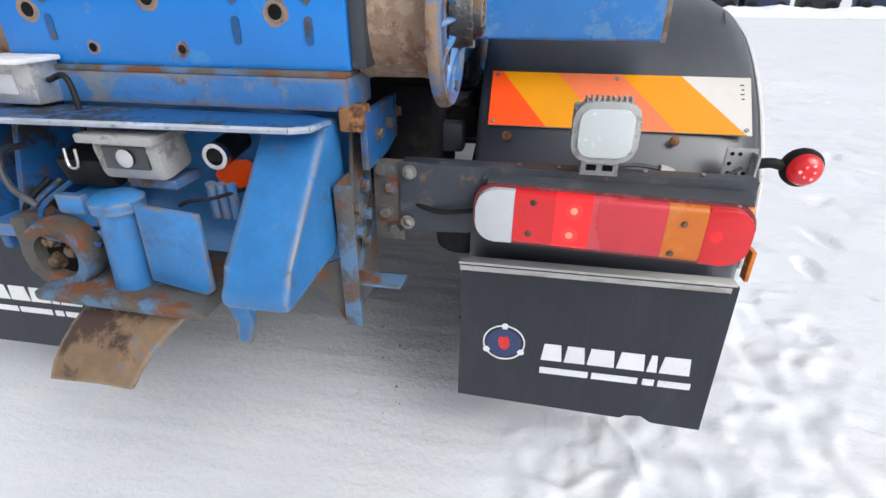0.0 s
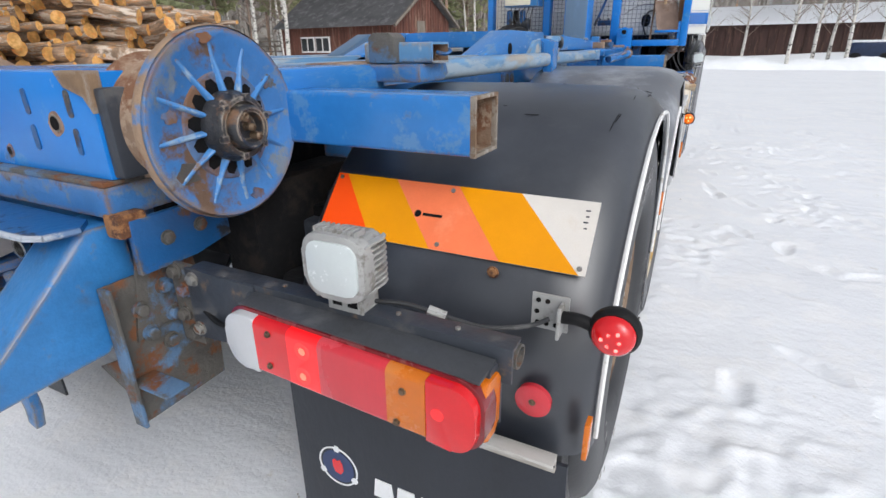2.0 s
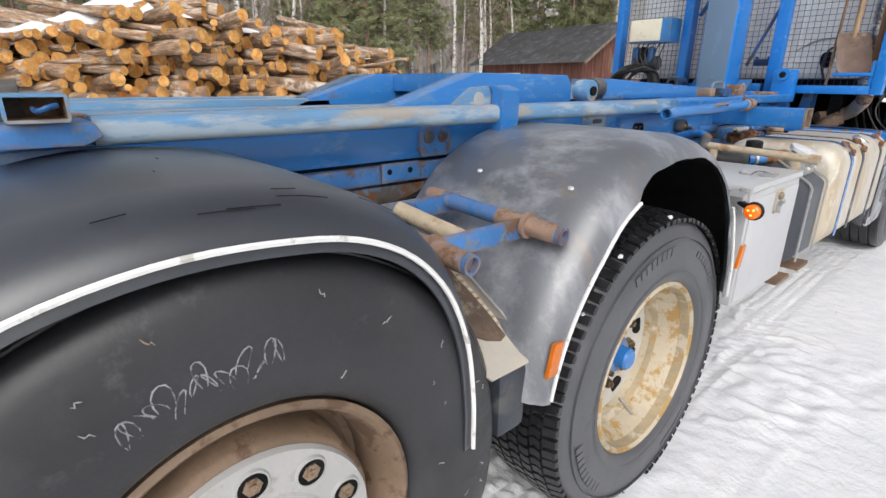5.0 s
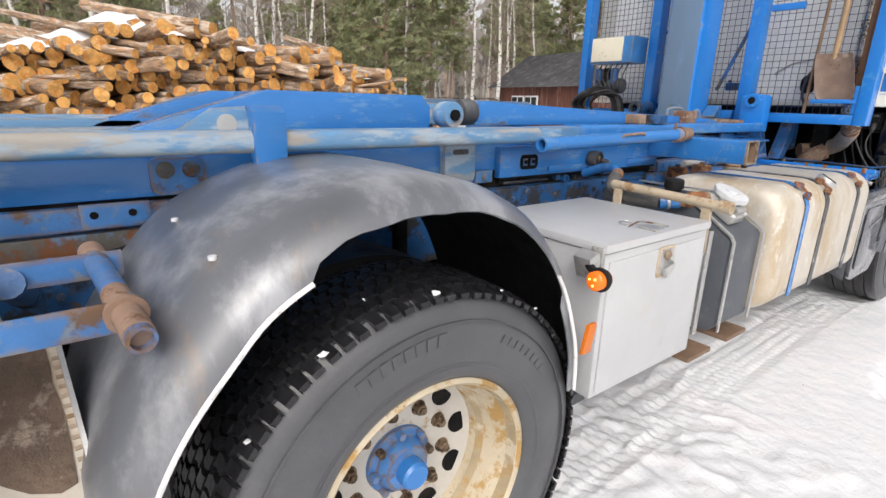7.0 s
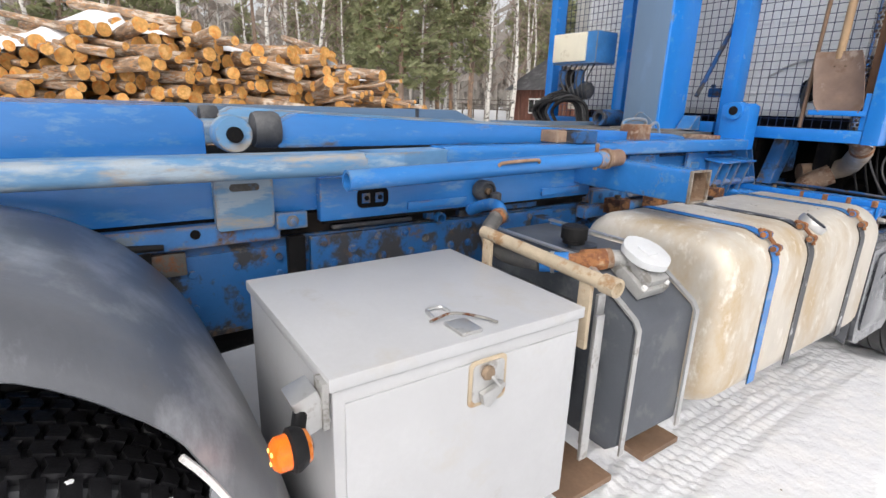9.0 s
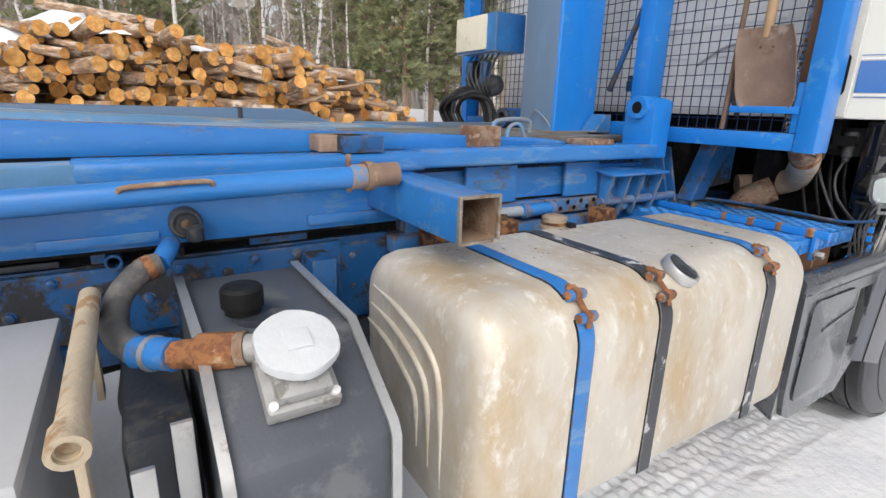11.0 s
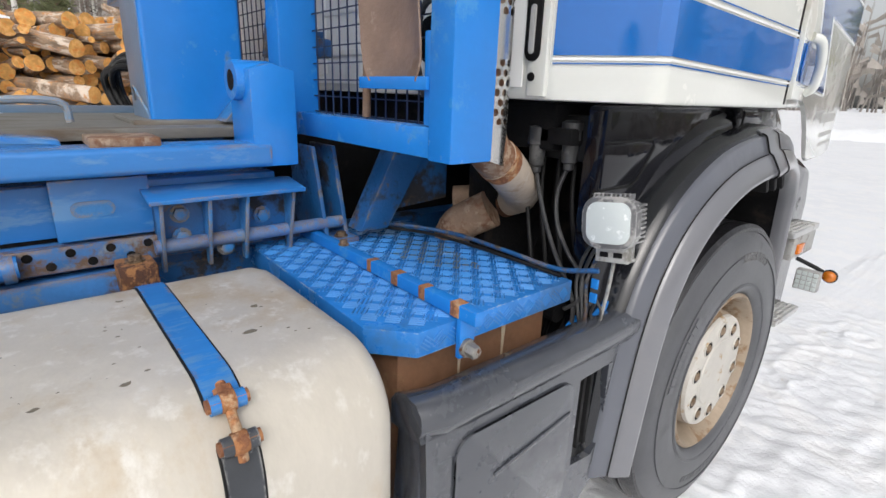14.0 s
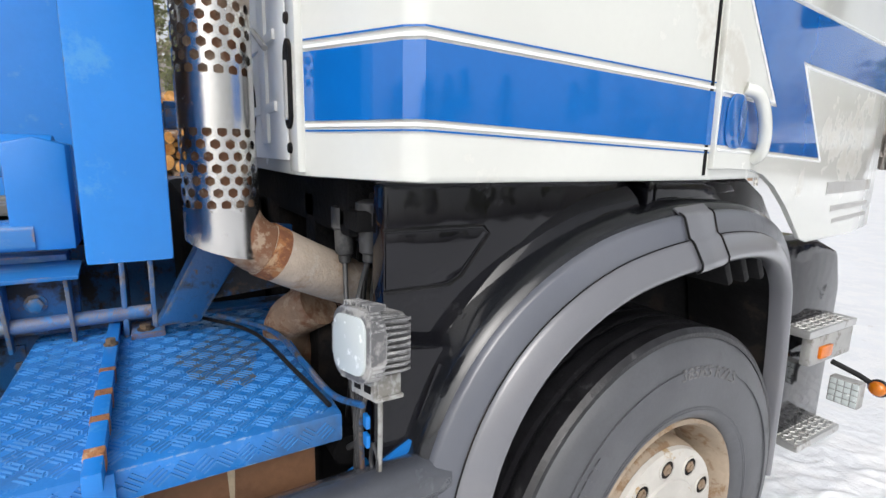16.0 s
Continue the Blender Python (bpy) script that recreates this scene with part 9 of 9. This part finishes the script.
# ---- the yard: logs, shed, fence, trees ----
def pile_top(y):
    pts = [(-6, 1.2), (-4, 1.7), (-1.5, 1.95), (0.2, 2.10), (0.9, 2.30), (1.8, 2.66), (2.6, 2.84), (3.35, 2.84), (3.7, 2.56), (4.5, 2.50), (5.9, 2.54), (6.3, 2.30), (7.3, 1.88), (8.0, 1.44), (8.7, 0.3)]
    return float(np.interp(y, [p[0] for p in pts], [p[1] for p in pts]))


def log_mesh(seed):
    rnd = random.Random(seed)
    bm = bmesh.new()
    n, length = 14, 3.0
    wob = [1 + rnd.uniform(-0.06, 0.06) for _ in range(n)]
    rings = []
    for k, x in enumerate((0.0, -0.012, -0.8, -1.6, -2.4, -length)):
        off = (0.03 * math.sin(seed + k), 0.03 * math.cos(seed * 2 + k)) if k > 1 else (0, 0)
        r = (0.97 if k == 0 else 1.0) * (1 - 0.05 * k) * 0.5
        rings.append([bm.verts.new((x, r * wob[i] * math.cos(2 * math.pi * i / n) + off[0], r * wob[i] * math.sin(2 * math.pi * i / n) + off[1])) for i in range(n)])
    for p, q in zip(rings, rings[1:]):
        for i in range(n):
            bm.faces.new((p[i], p[(i + 1) % n], q[(i + 1) % n], q[i])).material_index = 0
    bm.faces.new(rings[0]).material_index = 1
    bm.faces.new(rings[-1]).material_index = 1
    bmesh.ops.recalc_face_normals(bm, faces=bm.faces[:])
    me = bpy.data.meshes.new("log")
    bm.to_mesh(me)
    bm.free()
    me.polygons.foreach_set("use_smooth", [True] * len(me.polygons))
    me.set_sharp_from_angle(angle=radians(40))
    me.materials.append(bark)
    me.materials.append(log_end)
    return me


def build_logs():
    rnd = random.Random(11)
    shapes = [log_mesh(s) for s in range(8)]
    # circles dropped into the outline of the pile, one on another
    placed = []
    cell = {}
    def clear(yy, zz, r):
        cy, cz = int(yy // 0.5), int(zz // 0.5)
        for a in (-1, 0, 1):
            for b in (-1, 0, 1):
                for (y2, z2, r2) in cell.get((cy + a, cz + b), ()):
                    if (yy - y2) ** 2 + (zz - z2) ** 2 < (0.86 * (r + r2)) ** 2:
                        return False
        return True
    for size in (0.13, 0.12, 0.11, 0.10, 0.088, 0.078, 0.068, 0.058, 0.048, 0.040):
        for _ in range(2600 if size > 0.1 else 5200):
            yy = rnd.uniform(-5.5, 8.6)
            r = size * rnd.uniform(0.9, 1.08)
            top = pile_top(yy)
            zz = rnd.uniform(0.1, top - r * 0.6)
            if zz > r and clear(yy, zz, r):
                placed.append((yy, zz, r))
                cell.setdefault((int(yy // 0.5), int(zz // 0.5)), []).append((yy, zz, r))
    placed.sort(key=lambda p: (0 if (p[1] > 1.15 and -1.5 < p[0] < 8.4) else 1, -p[1]))
    rest_v, rest_f, rest_m = [], [], []
    label = "sawn log with pale orange end and rough bark in a stack"
    for k, (yy, zz, r) in enumerate(placed):
        x = -8.5 + rnd.gauss(0, 0.36) - 0.25 * max(0, zz - 1.6)
        m = pose(x, yy, zz, rnd.uniform(0, 360), rnd.gauss(0, 5.0), rnd.gauss(20, 13))
        me = shapes[k % len(shapes)]
        if k < 300:
            ob = new("log", me)
            ob.matrix_basis = m @ Matrix.Diagonal((1, 2 * r, 2 * r, 1))
            tagged(ob, label, "log", "logs in the stack")
        else:
            mm = m @ Matrix.Diagonal((1, 2 * r, 2 * r, 1))
            base = len(rest_v)
            rest_v += [tuple(mm @ v.co) for v in me.vertices]
            for p in me.polygons:
                rest_f.append([base + i for i in p.vertices])
                rest_m.append(p.material_index)
    me = bpy.data.meshes.new("log_stack")
    me.from_pydata(rest_v, [], rest_f)
    me.polygons.foreach_set("material_index", rest_m)
    me.materials.append(bark)
    me.materials.append(log_end)
    tagged(new("log_stack", me), "lower and far part of the log stack", "logs", kind="stuff")
    # snow lying on the stack
    verts, faces = [], []
    ny, nx = 90, 16
    for j in range(ny + 1):
        yy = -6 + 14 * j / ny
        for i in range(nx + 1):
            x = -8.95 - 2.6 * i / nx
            h = pile_top(yy) - 0.05 + 0.20 * noise.noise((x * 0.9, yy * 0.9, 4)) + 0.05 * noise.noise((x * 3, yy * 3, 1))
            h += 0.22 * min(1, i / 4) if yy < 2.3 else -0.10
            if i == 0:
                h -= 0.12
            verts.append((x, yy, h))
    for j in range(ny):
        for i in range(nx):
            a = j * (nx + 1) + i
            faces.append((a, a + 1, a + nx + 2, a + nx + 1))
    me = bpy.data.meshes.new("snow_cover")
    me.from_pydata(verts, [], faces)
    me.polygons.foreach_set("use_smooth", [True] * len(faces))
    me.materials.append(snow_stuff)
    tagged(new("snow_cover", me), "patchy snow lying on the log stack", "snow", kind="stuff")


def build_shed():
    shed = thing("shed", "small red stained wooden shed with a dark felt roof", "shed")
    m = pose(-10.95, 18.4, 0, 0, 0, -6.6)   # near corner; length along -x, depth along +y
    L, D, E, R = 7.0, 4.4, 2.50, 3.95
    bm = bmesh.new()
    add_prism(bm, [(0, 0), (D, 0), (D, E), (D / 2, R - 0.1), (0, E)], "x", -L, 0)
    wall = part("wall", bm, red_wood, shed)
    for k in range(34):
        x = -0.1 - k * 0.205
        bm = bmesh.new()
        add_box(bm, (x - 0.03, -0.02, 0.1), (x + 0.03, 0.0, E - 0.02))
        part("batten", bm, red_wood, wall)
    for k in range(20):
        y = 0.12 + k * 0.21
        bm = bmesh.new()
        add_box(bm, (0.0, y - 0.03, 0.1), (0.02, y + 0.03, E + (R - E) * (1 - abs(y - D / 2) / (D / 2)) - 0.12))
        part("batten", bm, red_wood, wall)
    bm = bmesh.new()
    o = 0.35
    for s in (0, 1):
        e = -o if s == 0 else D + o
        ze = E - (R - E) / (D / 2) * o
        vs = [(-L - o, e, ze), (o, e, ze), (o, D / 2, R), (-L - o, D / 2, R)]
        a = [bm.verts.new(v) for v in vs]
        bm.faces.new(a)
    bmesh.ops.solidify(bm, geom=bm.faces[:], thickness=0.10)
    roof = part("roof", bm, roof_felt, shed)
    for s in (0, 1):
        e = -o if s == 0 else D + o
        ze = E - (R - E) / (D / 2) * o
        bm = bmesh.new()
        add_rod(bm, [(o + 0.02, e, ze - 0.02), (o + 0.02, D / 2, R - 0.02)], 0.07, 4)
        part("barge_board", bm, wood_grey, roof)
    for x in (-5.2, -4.2):
        bm = bmesh.new()
        add_box(bm, (x - 0.45, -0.06, 1.2), (x + 0.45, 0.0, 1.9), 0.01)
        win = part("window", bm, white_paint, wall)
        bm = bmesh.new()
        for dx in (-0.22, 0.22):
            add_box(bm, (x + dx - 0.18, -0.075, 1.27), (x + dx + 0.18, -0.062, 1.83))
        part("pane", bm, window_glass, win)
    bm = bmesh.new()
    add_box(bm, (0.02, 1.7, 1.9), (0.05, 2.3, 2.5))
    part("window", bm, wood_grey, wall)
    shed.matrix_basis = m


def build_fence():
    fence = thing("fence", "grey wooden rail fence standing in snow", "fence")
    for k in range(18):
        x, y = -42 + k * 1.6, 30.0 + 0.05 * k
        box("post", (x - 0.05, y - 0.05, 0.0), (x + 0.05, y + 0.05, 1.75), wood_grey, fence, 0)
    for z in (0.9, 1.3, 1.65):
        rod("rail", [(-42.5, 29.9, z + 0.3), (-28, 30.4, z + 0.28), (-14.2, 30.9, z + 0.3)], 0.05, wood_grey, fence, 6)


def pine_mesh(seed, tall, low):
    """Trunk and crown of a pine: tapering trunk, limbs, and a crown of many small needle tufts."""
    rnd = random.Random(seed)
    tb = bmesh.new()
    lean = rnd.uniform(-0.02, 0.02)
    pts = [(lean * z, lean * 0.5 * z + 0.04 * math.sin(z), z) for z in np.linspace(-0.2, tall, 12)]
    add_rod(tb, pts, 0.15, 8, ends=[0.17 * (1 - 0.85 * k / 11) for k in range(12)])
    cv, cf = [], []
    z = low
    while z < tall - 0.1:
        u = (z - low) / (tall - low)
        reach = (1.9 + rnd.uniform(-0.4, 0.6)) * (1 - u) ** 0.7 * min(1, 0.45 + u * 2.2) + 0.25
        for _ in range(rnd.randint(3, 5)):
            a = rnd.uniform(0, 2 * math.pi)
            r = reach * rnd.uniform(0.6, 1.1)
            d = Vector((math.cos(a), math.sin(a), rnd.uniform(-0.12, 0.30)))
            base = Vector((lean * z, lean * 0.5 * z, z))
            add_rod(tb, [base, base + d * r * 0.6, base + d * r + Vector((0, 0, 0.05))], 0.02, 4, ends=[0.035, 0.02, 0.006])
            for q in range(int(5 + r * 5)):
                c = base + d * r * rnd.uniform(0.25, 1.05) + Vector((rnd.gauss(0, 0.16), rnd.gauss(0, 0.16), rnd.gauss(0.04, 0.11)))
                for _2 in range(3):
                    o = len(cv)
                    s = rnd.uniform(0.10, 0.24)
                    n1 = Vector((rnd.gauss(0, 1), rnd.gauss(0, 1), rnd.gauss(0, 0.8))).normalized()
                    n2 = n1.orthogonal().normalized() * 0.28
                    cv += [tuple(c - n1 * s + n2 * s), tuple(c - n1 * s * 0.3 - n2 * s * 1.6), tuple(c + n1 * s), tuple(c + n1 * s * 0.2 + n2 * s * 1.8)]
                    cf.append((o, o + 1, o + 2, o + 3))
        z += rnd.uniform(0.22, 0.42)
    me = bpy.data.meshes.new("crown")
    me.from_pydata(cv, [], cf)
    me.materials.append(needles)
    return tb, me


def birch_mesh(seed, tall):
    rnd = random.Random(seed)
    tb, br = bmesh.new(), bmesh.new()
    sway = [rnd.uniform(-0.25, 0.25) for _ in range(3)]
    def axis(z):
        t = z / tall
        return Vector((sway[0] * t * t * 2 + 0.1 * math.sin(z * 0.7 + seed), sway[1] * t * 2 + 0.08 * math.cos(z * 0.6), z))
    add_rod(tb, [axis(z) for z in np.linspace(-0.2, tall, 14)], 0.1, 8, ends=[0.115 * (1 - 0.9 * k / 13) for k in range(14)])
    z = tall * 0.22
    while z < tall * 0.98:
        a, r = rnd.uniform(0, 6.28), (0.7 + 1.6 * (1 - z / tall)) * rnd.uniform(0.6, 1.2)
        b = axis(z)
        d = Vector((math.cos(a), math.sin(a), rnd.uniform(0.5, 1.1))).normalized()
        tip = b + d * r
        add_rod(br, [b, b + d * r * 0.5, tip], 0.02, 4, ends=[0.026, 0.016, 0.005])
        for _ in range(7):
            s0 = b + d * r * rnd.uniform(0.3, 1)
            e = s0 + Vector((rnd.gauss(0, 0.3), rnd.gauss(0, 0.3), rnd.gauss(0.05, 0.3)))
            add_rod(br, [s0, e], 0.006, 3, ends=[0.007, 0.003])
        z += rnd.uniform(0.14, 0.3)
    return tb, br


def build_trees():
    rnd = random.Random(21)
    pines, birches = [], []
    for k, (tall, low) in enumerate(((11, 3.8), (9, 2.3), (13, 7.5), (7.5, 1.9), (12, 6.0))):
        t = thing("pine_tree", "green pine with a dense ragged crown" if low < 3 else "tall pine with a bare brown lower trunk", "tree", "trees at the edge of the yard")
        tb, crown = pine_mesh(50 + k, tall, low)
        part("trunk", tb, pine_bark, t)
        c = new("crown", crown)
        c.parent = t
        pines.append(t)
    for k, tall in enumerate((9.5, 11, 8)):
        t = thing("birch_tree", "bare white-barked birch tree standing in snow", "tree", "trees at the edge of the yard")
        tb, br = birch_mesh(80 + k, tall)
        part("trunk", tb, birch_bark, t)
        part("branch", br, twig, t, "", 0)
        birches.append(t)
    spots = []
    # forest behind the log stack and the shed, round to the right, and behind the camera
    for k in range(120):
        az = radians(rnd.uniform(-112, -18))
        d = rnd.uniform(26, 62)
        if d < 36 and radians(-56) < az < radians(-22):
            d += 12
        spots.append((1.5 + d * math.sin(az), 1 + d * math.cos(az), rnd.random() < 0.42))
    for k in range(30):
        az = radians(rnd.uniform(-18, 34))
        d = rnd.uniform(58, 90)
        spots.append((1.5 + d * math.sin(az), 1 + d * math.cos(az), rnd.random() < 0.5))
    for k in range(46):
        az = radians(rnd.uniform(40, 235))
        d = rnd.uniform(62, 95)
        spots.append((1.5 + d * math.sin(az), 1 + d * math.cos(az), rnd.random() < 0.7))
    firsts = set()
    for x, y, is_pine in spots:
        pool = pines if is_pine else birches
        t = rnd.choice(pool if not is_pine or rnd.random() < 0.25 else [pines[0], pines[2], pines[4]])
        s = rnd.uniform(0.85, 1.35)
        m = pose(x, y, max(-0.1, ground_height(x, y) - 0.1), 0, 0, rnd.uniform(0, 360))
        if t not in firsts:
            firsts.add(t)
            t.matrix_basis = m
        else:
            copy_thing(t, m)
    # birches and the dense young pines that stand out near the shed and stack
    for az, d, kind in ((-72, 22, 0), (-70.3, 23, 1), (-67, 22, 2), (-49.7, 27, 0), (-47.1, 25, 1), (-43.2, 30, 2), (-46.2, 33, 1), (-80, 22, 1), (-86, 24, 0), (-91, 22, 2), (-93, 23, 1), (-45.5, 36, 0)):
        a = radians(az)
        copy_thing(birches[kind], pose(2.0 + d * math.sin(a), 0.7 + d * math.cos(a), -0.05, 0, 0, az * 7))
    for az, d, kind in ((-59, 27, 1), (-61.5, 29, 3), (-57, 31, 1), (-63.5, 33, 0), (-55.5, 36, 3), (-66, 36, 1), (-52, 38, 0), (-37, 38, 0), (-33, 40, 1), (-40, 42, 0), (-29, 42, 0), (-26, 44, 1)):
        a = radians(az)
        copy_thing(pines[kind], pose(2.0 + d * math.sin(a), 0.7 + d * math.cos(a), -0.05, 0, 0, az * 11))
    for az, d, kind in ((6.2, 36, 0), (8.0, 38, 1), (9.2, 40, 2), (10.2, 38, 0), (12.5, 44, 1), (2.5, 46, 2), (15, 48, 0), (-1.0, 40, 2)):
        a = radians(az)
        (copy_thing)(birches[kind], pose(1.3 + d * math.sin(a), -1.5 + d * math.cos(a), -0.05, 0, 0, az * 17))


def build_far_woods():
    """The depth of the forest: countless thin trunks with bare limbs, far behind the nearer trees."""
    rnd = random.Random(61)
    bm = bmesh.new()
    for k in range(1500):
        az, d = radians(rnd.uniform(-118, -14) if k % 5 else rnd.uniform(-14, 40)), rnd.uniform(62, 92)
        if k % 5 == 0:
            d += 25
        x, y = 1.5 + d * math.sin(az), 1 + d * math.cos(az)
        hgt, lean = rnd.uniform(9, 16), rnd.gauss(0, 0.25)
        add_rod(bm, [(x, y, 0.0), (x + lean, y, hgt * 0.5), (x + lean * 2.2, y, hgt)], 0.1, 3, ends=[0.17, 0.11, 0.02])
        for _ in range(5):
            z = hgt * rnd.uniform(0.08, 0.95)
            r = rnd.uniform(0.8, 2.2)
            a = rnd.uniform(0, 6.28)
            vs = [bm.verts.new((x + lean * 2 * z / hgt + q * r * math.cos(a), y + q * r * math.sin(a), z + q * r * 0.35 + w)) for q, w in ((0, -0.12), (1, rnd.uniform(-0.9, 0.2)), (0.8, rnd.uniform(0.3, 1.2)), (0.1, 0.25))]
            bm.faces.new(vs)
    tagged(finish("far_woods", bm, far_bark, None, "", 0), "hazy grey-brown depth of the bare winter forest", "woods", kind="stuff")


def build_far_side():
    barn = thing("barn", "long low red-brown barn with snow on its roof", "barn")
    bm = bmesh.new()
    add_prism(bm, [(0, 0), (7, 0), (7, 2.9), (3.5, 4.2), (0, 2.9)], "x", -6, 13)
    wall = part("wall", bm, barn_wood, barn)
    for k in range(30):
        bm = bmesh.new()
        add_box(bm, (-5.7 + k * 0.63, -0.05, 0.2), (-5.6 + k * 0.63, 0, 2.85))
        part("batten", bm, barn_wood, wall)
    bm = bmesh.new()
    for e, ze in ((-0.5, 2.75), (7.5, 2.75)):
        bm.faces.new([bm.verts.new(v) for v in ((-6.4, e, ze), (13.4, e, ze), (13.4, 3.5, 4.35), (-6.4, 3.5, 4.35))])
    bmesh.ops.solidify(bm, geom=bm.faces[:], thickness=0.25)
    part("roof", bm, snow_stuff, barn, "snow-covered roof")
    barn.matrix_basis = pose(4.6, 50, 0, 0, 0, 4)
    # covered goods and a dark machine at the edge of the yard
    rnd = random.Random(4)
    for k, (x, y, w, h) in enumerate(((9.5, 37.5, 2.2, 1.2), (12.0, 37.0, 2.0, 1.0), (14.5, 36.5, 2.6, 1.4), (17.8, 37.0, 2.2, 1.1), (21, 36.5, 2.4, 1.3))):
        t = thing("covered_stack", "low stack under a dark tarpaulin with snow on top", "stack", "covered stacks at the edge of the yard")
        bm = bmesh.new()
        add_box(bm, (-w / 2, -0.8, 0), (w / 2, 0.8, h), 0.12)
        bmesh.ops.subdivide_edges(bm, edges=bm.edges[:], cuts=2, use_grid_fill=True)
        for v in bm.verts:
            v.co += Vector((noise.noise(v.co * 2 + Vector((k, 0, 0))), noise.noise(v.co * 2 + Vector((0, k, 5))), noise.noise(v.co * 2 + Vector((3, 0, k))))) * 0.12
        part("cover", bm, tarp if k % 2 else mdark, t)
        bm = bmesh.new()
        add_box(bm, (-w / 2 + 0.1, -0.7, h - 0.02), (w / 2 - 0.2, 0.7, h + 0.14), 0.06)
        part("snow_cap", bm, snow_stuff, t)
        for j in range(2):
            bm = bmesh.new()
            add_rod(bm, [(-w / 3 + j * w / 1.6, -0.86, 0.35), (-w / 3 + j * w / 1.6, -0.7, 0.35)], 0.32, 14)
            part("wheel", bm, rubber_black, t)
        t.matrix_basis = pose(x, y, 0.15, 0, 0, rnd.uniform(-12, 12))
    t = thing("snow_heap", "ploughed heap of snow along the yard's edge", "snow", kind="structure")
    verts, faces = [], []
    n, w = 120, 9
    for i in range(n + 1):
        x = -6 + 40 * i / n
        for j in range(w):
            u = j / (w - 1) * 2 - 1
            z = (1 - u * u) * (0.55 + 0.35 * noise.noise((x * 0.5, 2, 0))) + 0.15 * noise.noise((x * 1.7, u * 2, 5))
            verts.append((x, 35.0 + u * 1.8 + 0.5 * noise.noise((x * 0.3, 7, 0)), max(0, z) - 0.03))
    for i in range(n):
        for j in range(w - 1):
            a = i * w + j
            faces.append((a, a + 1, a + w + 1, a + w))
    me = bpy.data.meshes.new("heap")
    me.from_pydata(verts, [], faces)
    me.polygons.foreach_set("use_smooth", [True] * len(faces))
    me.materials.append(snow_stuff)
    h = new("heap", me)
    h.parent = t


build_logs()
build_shed()
build_fence()
build_trees()
build_far_woods()
build_far_side()
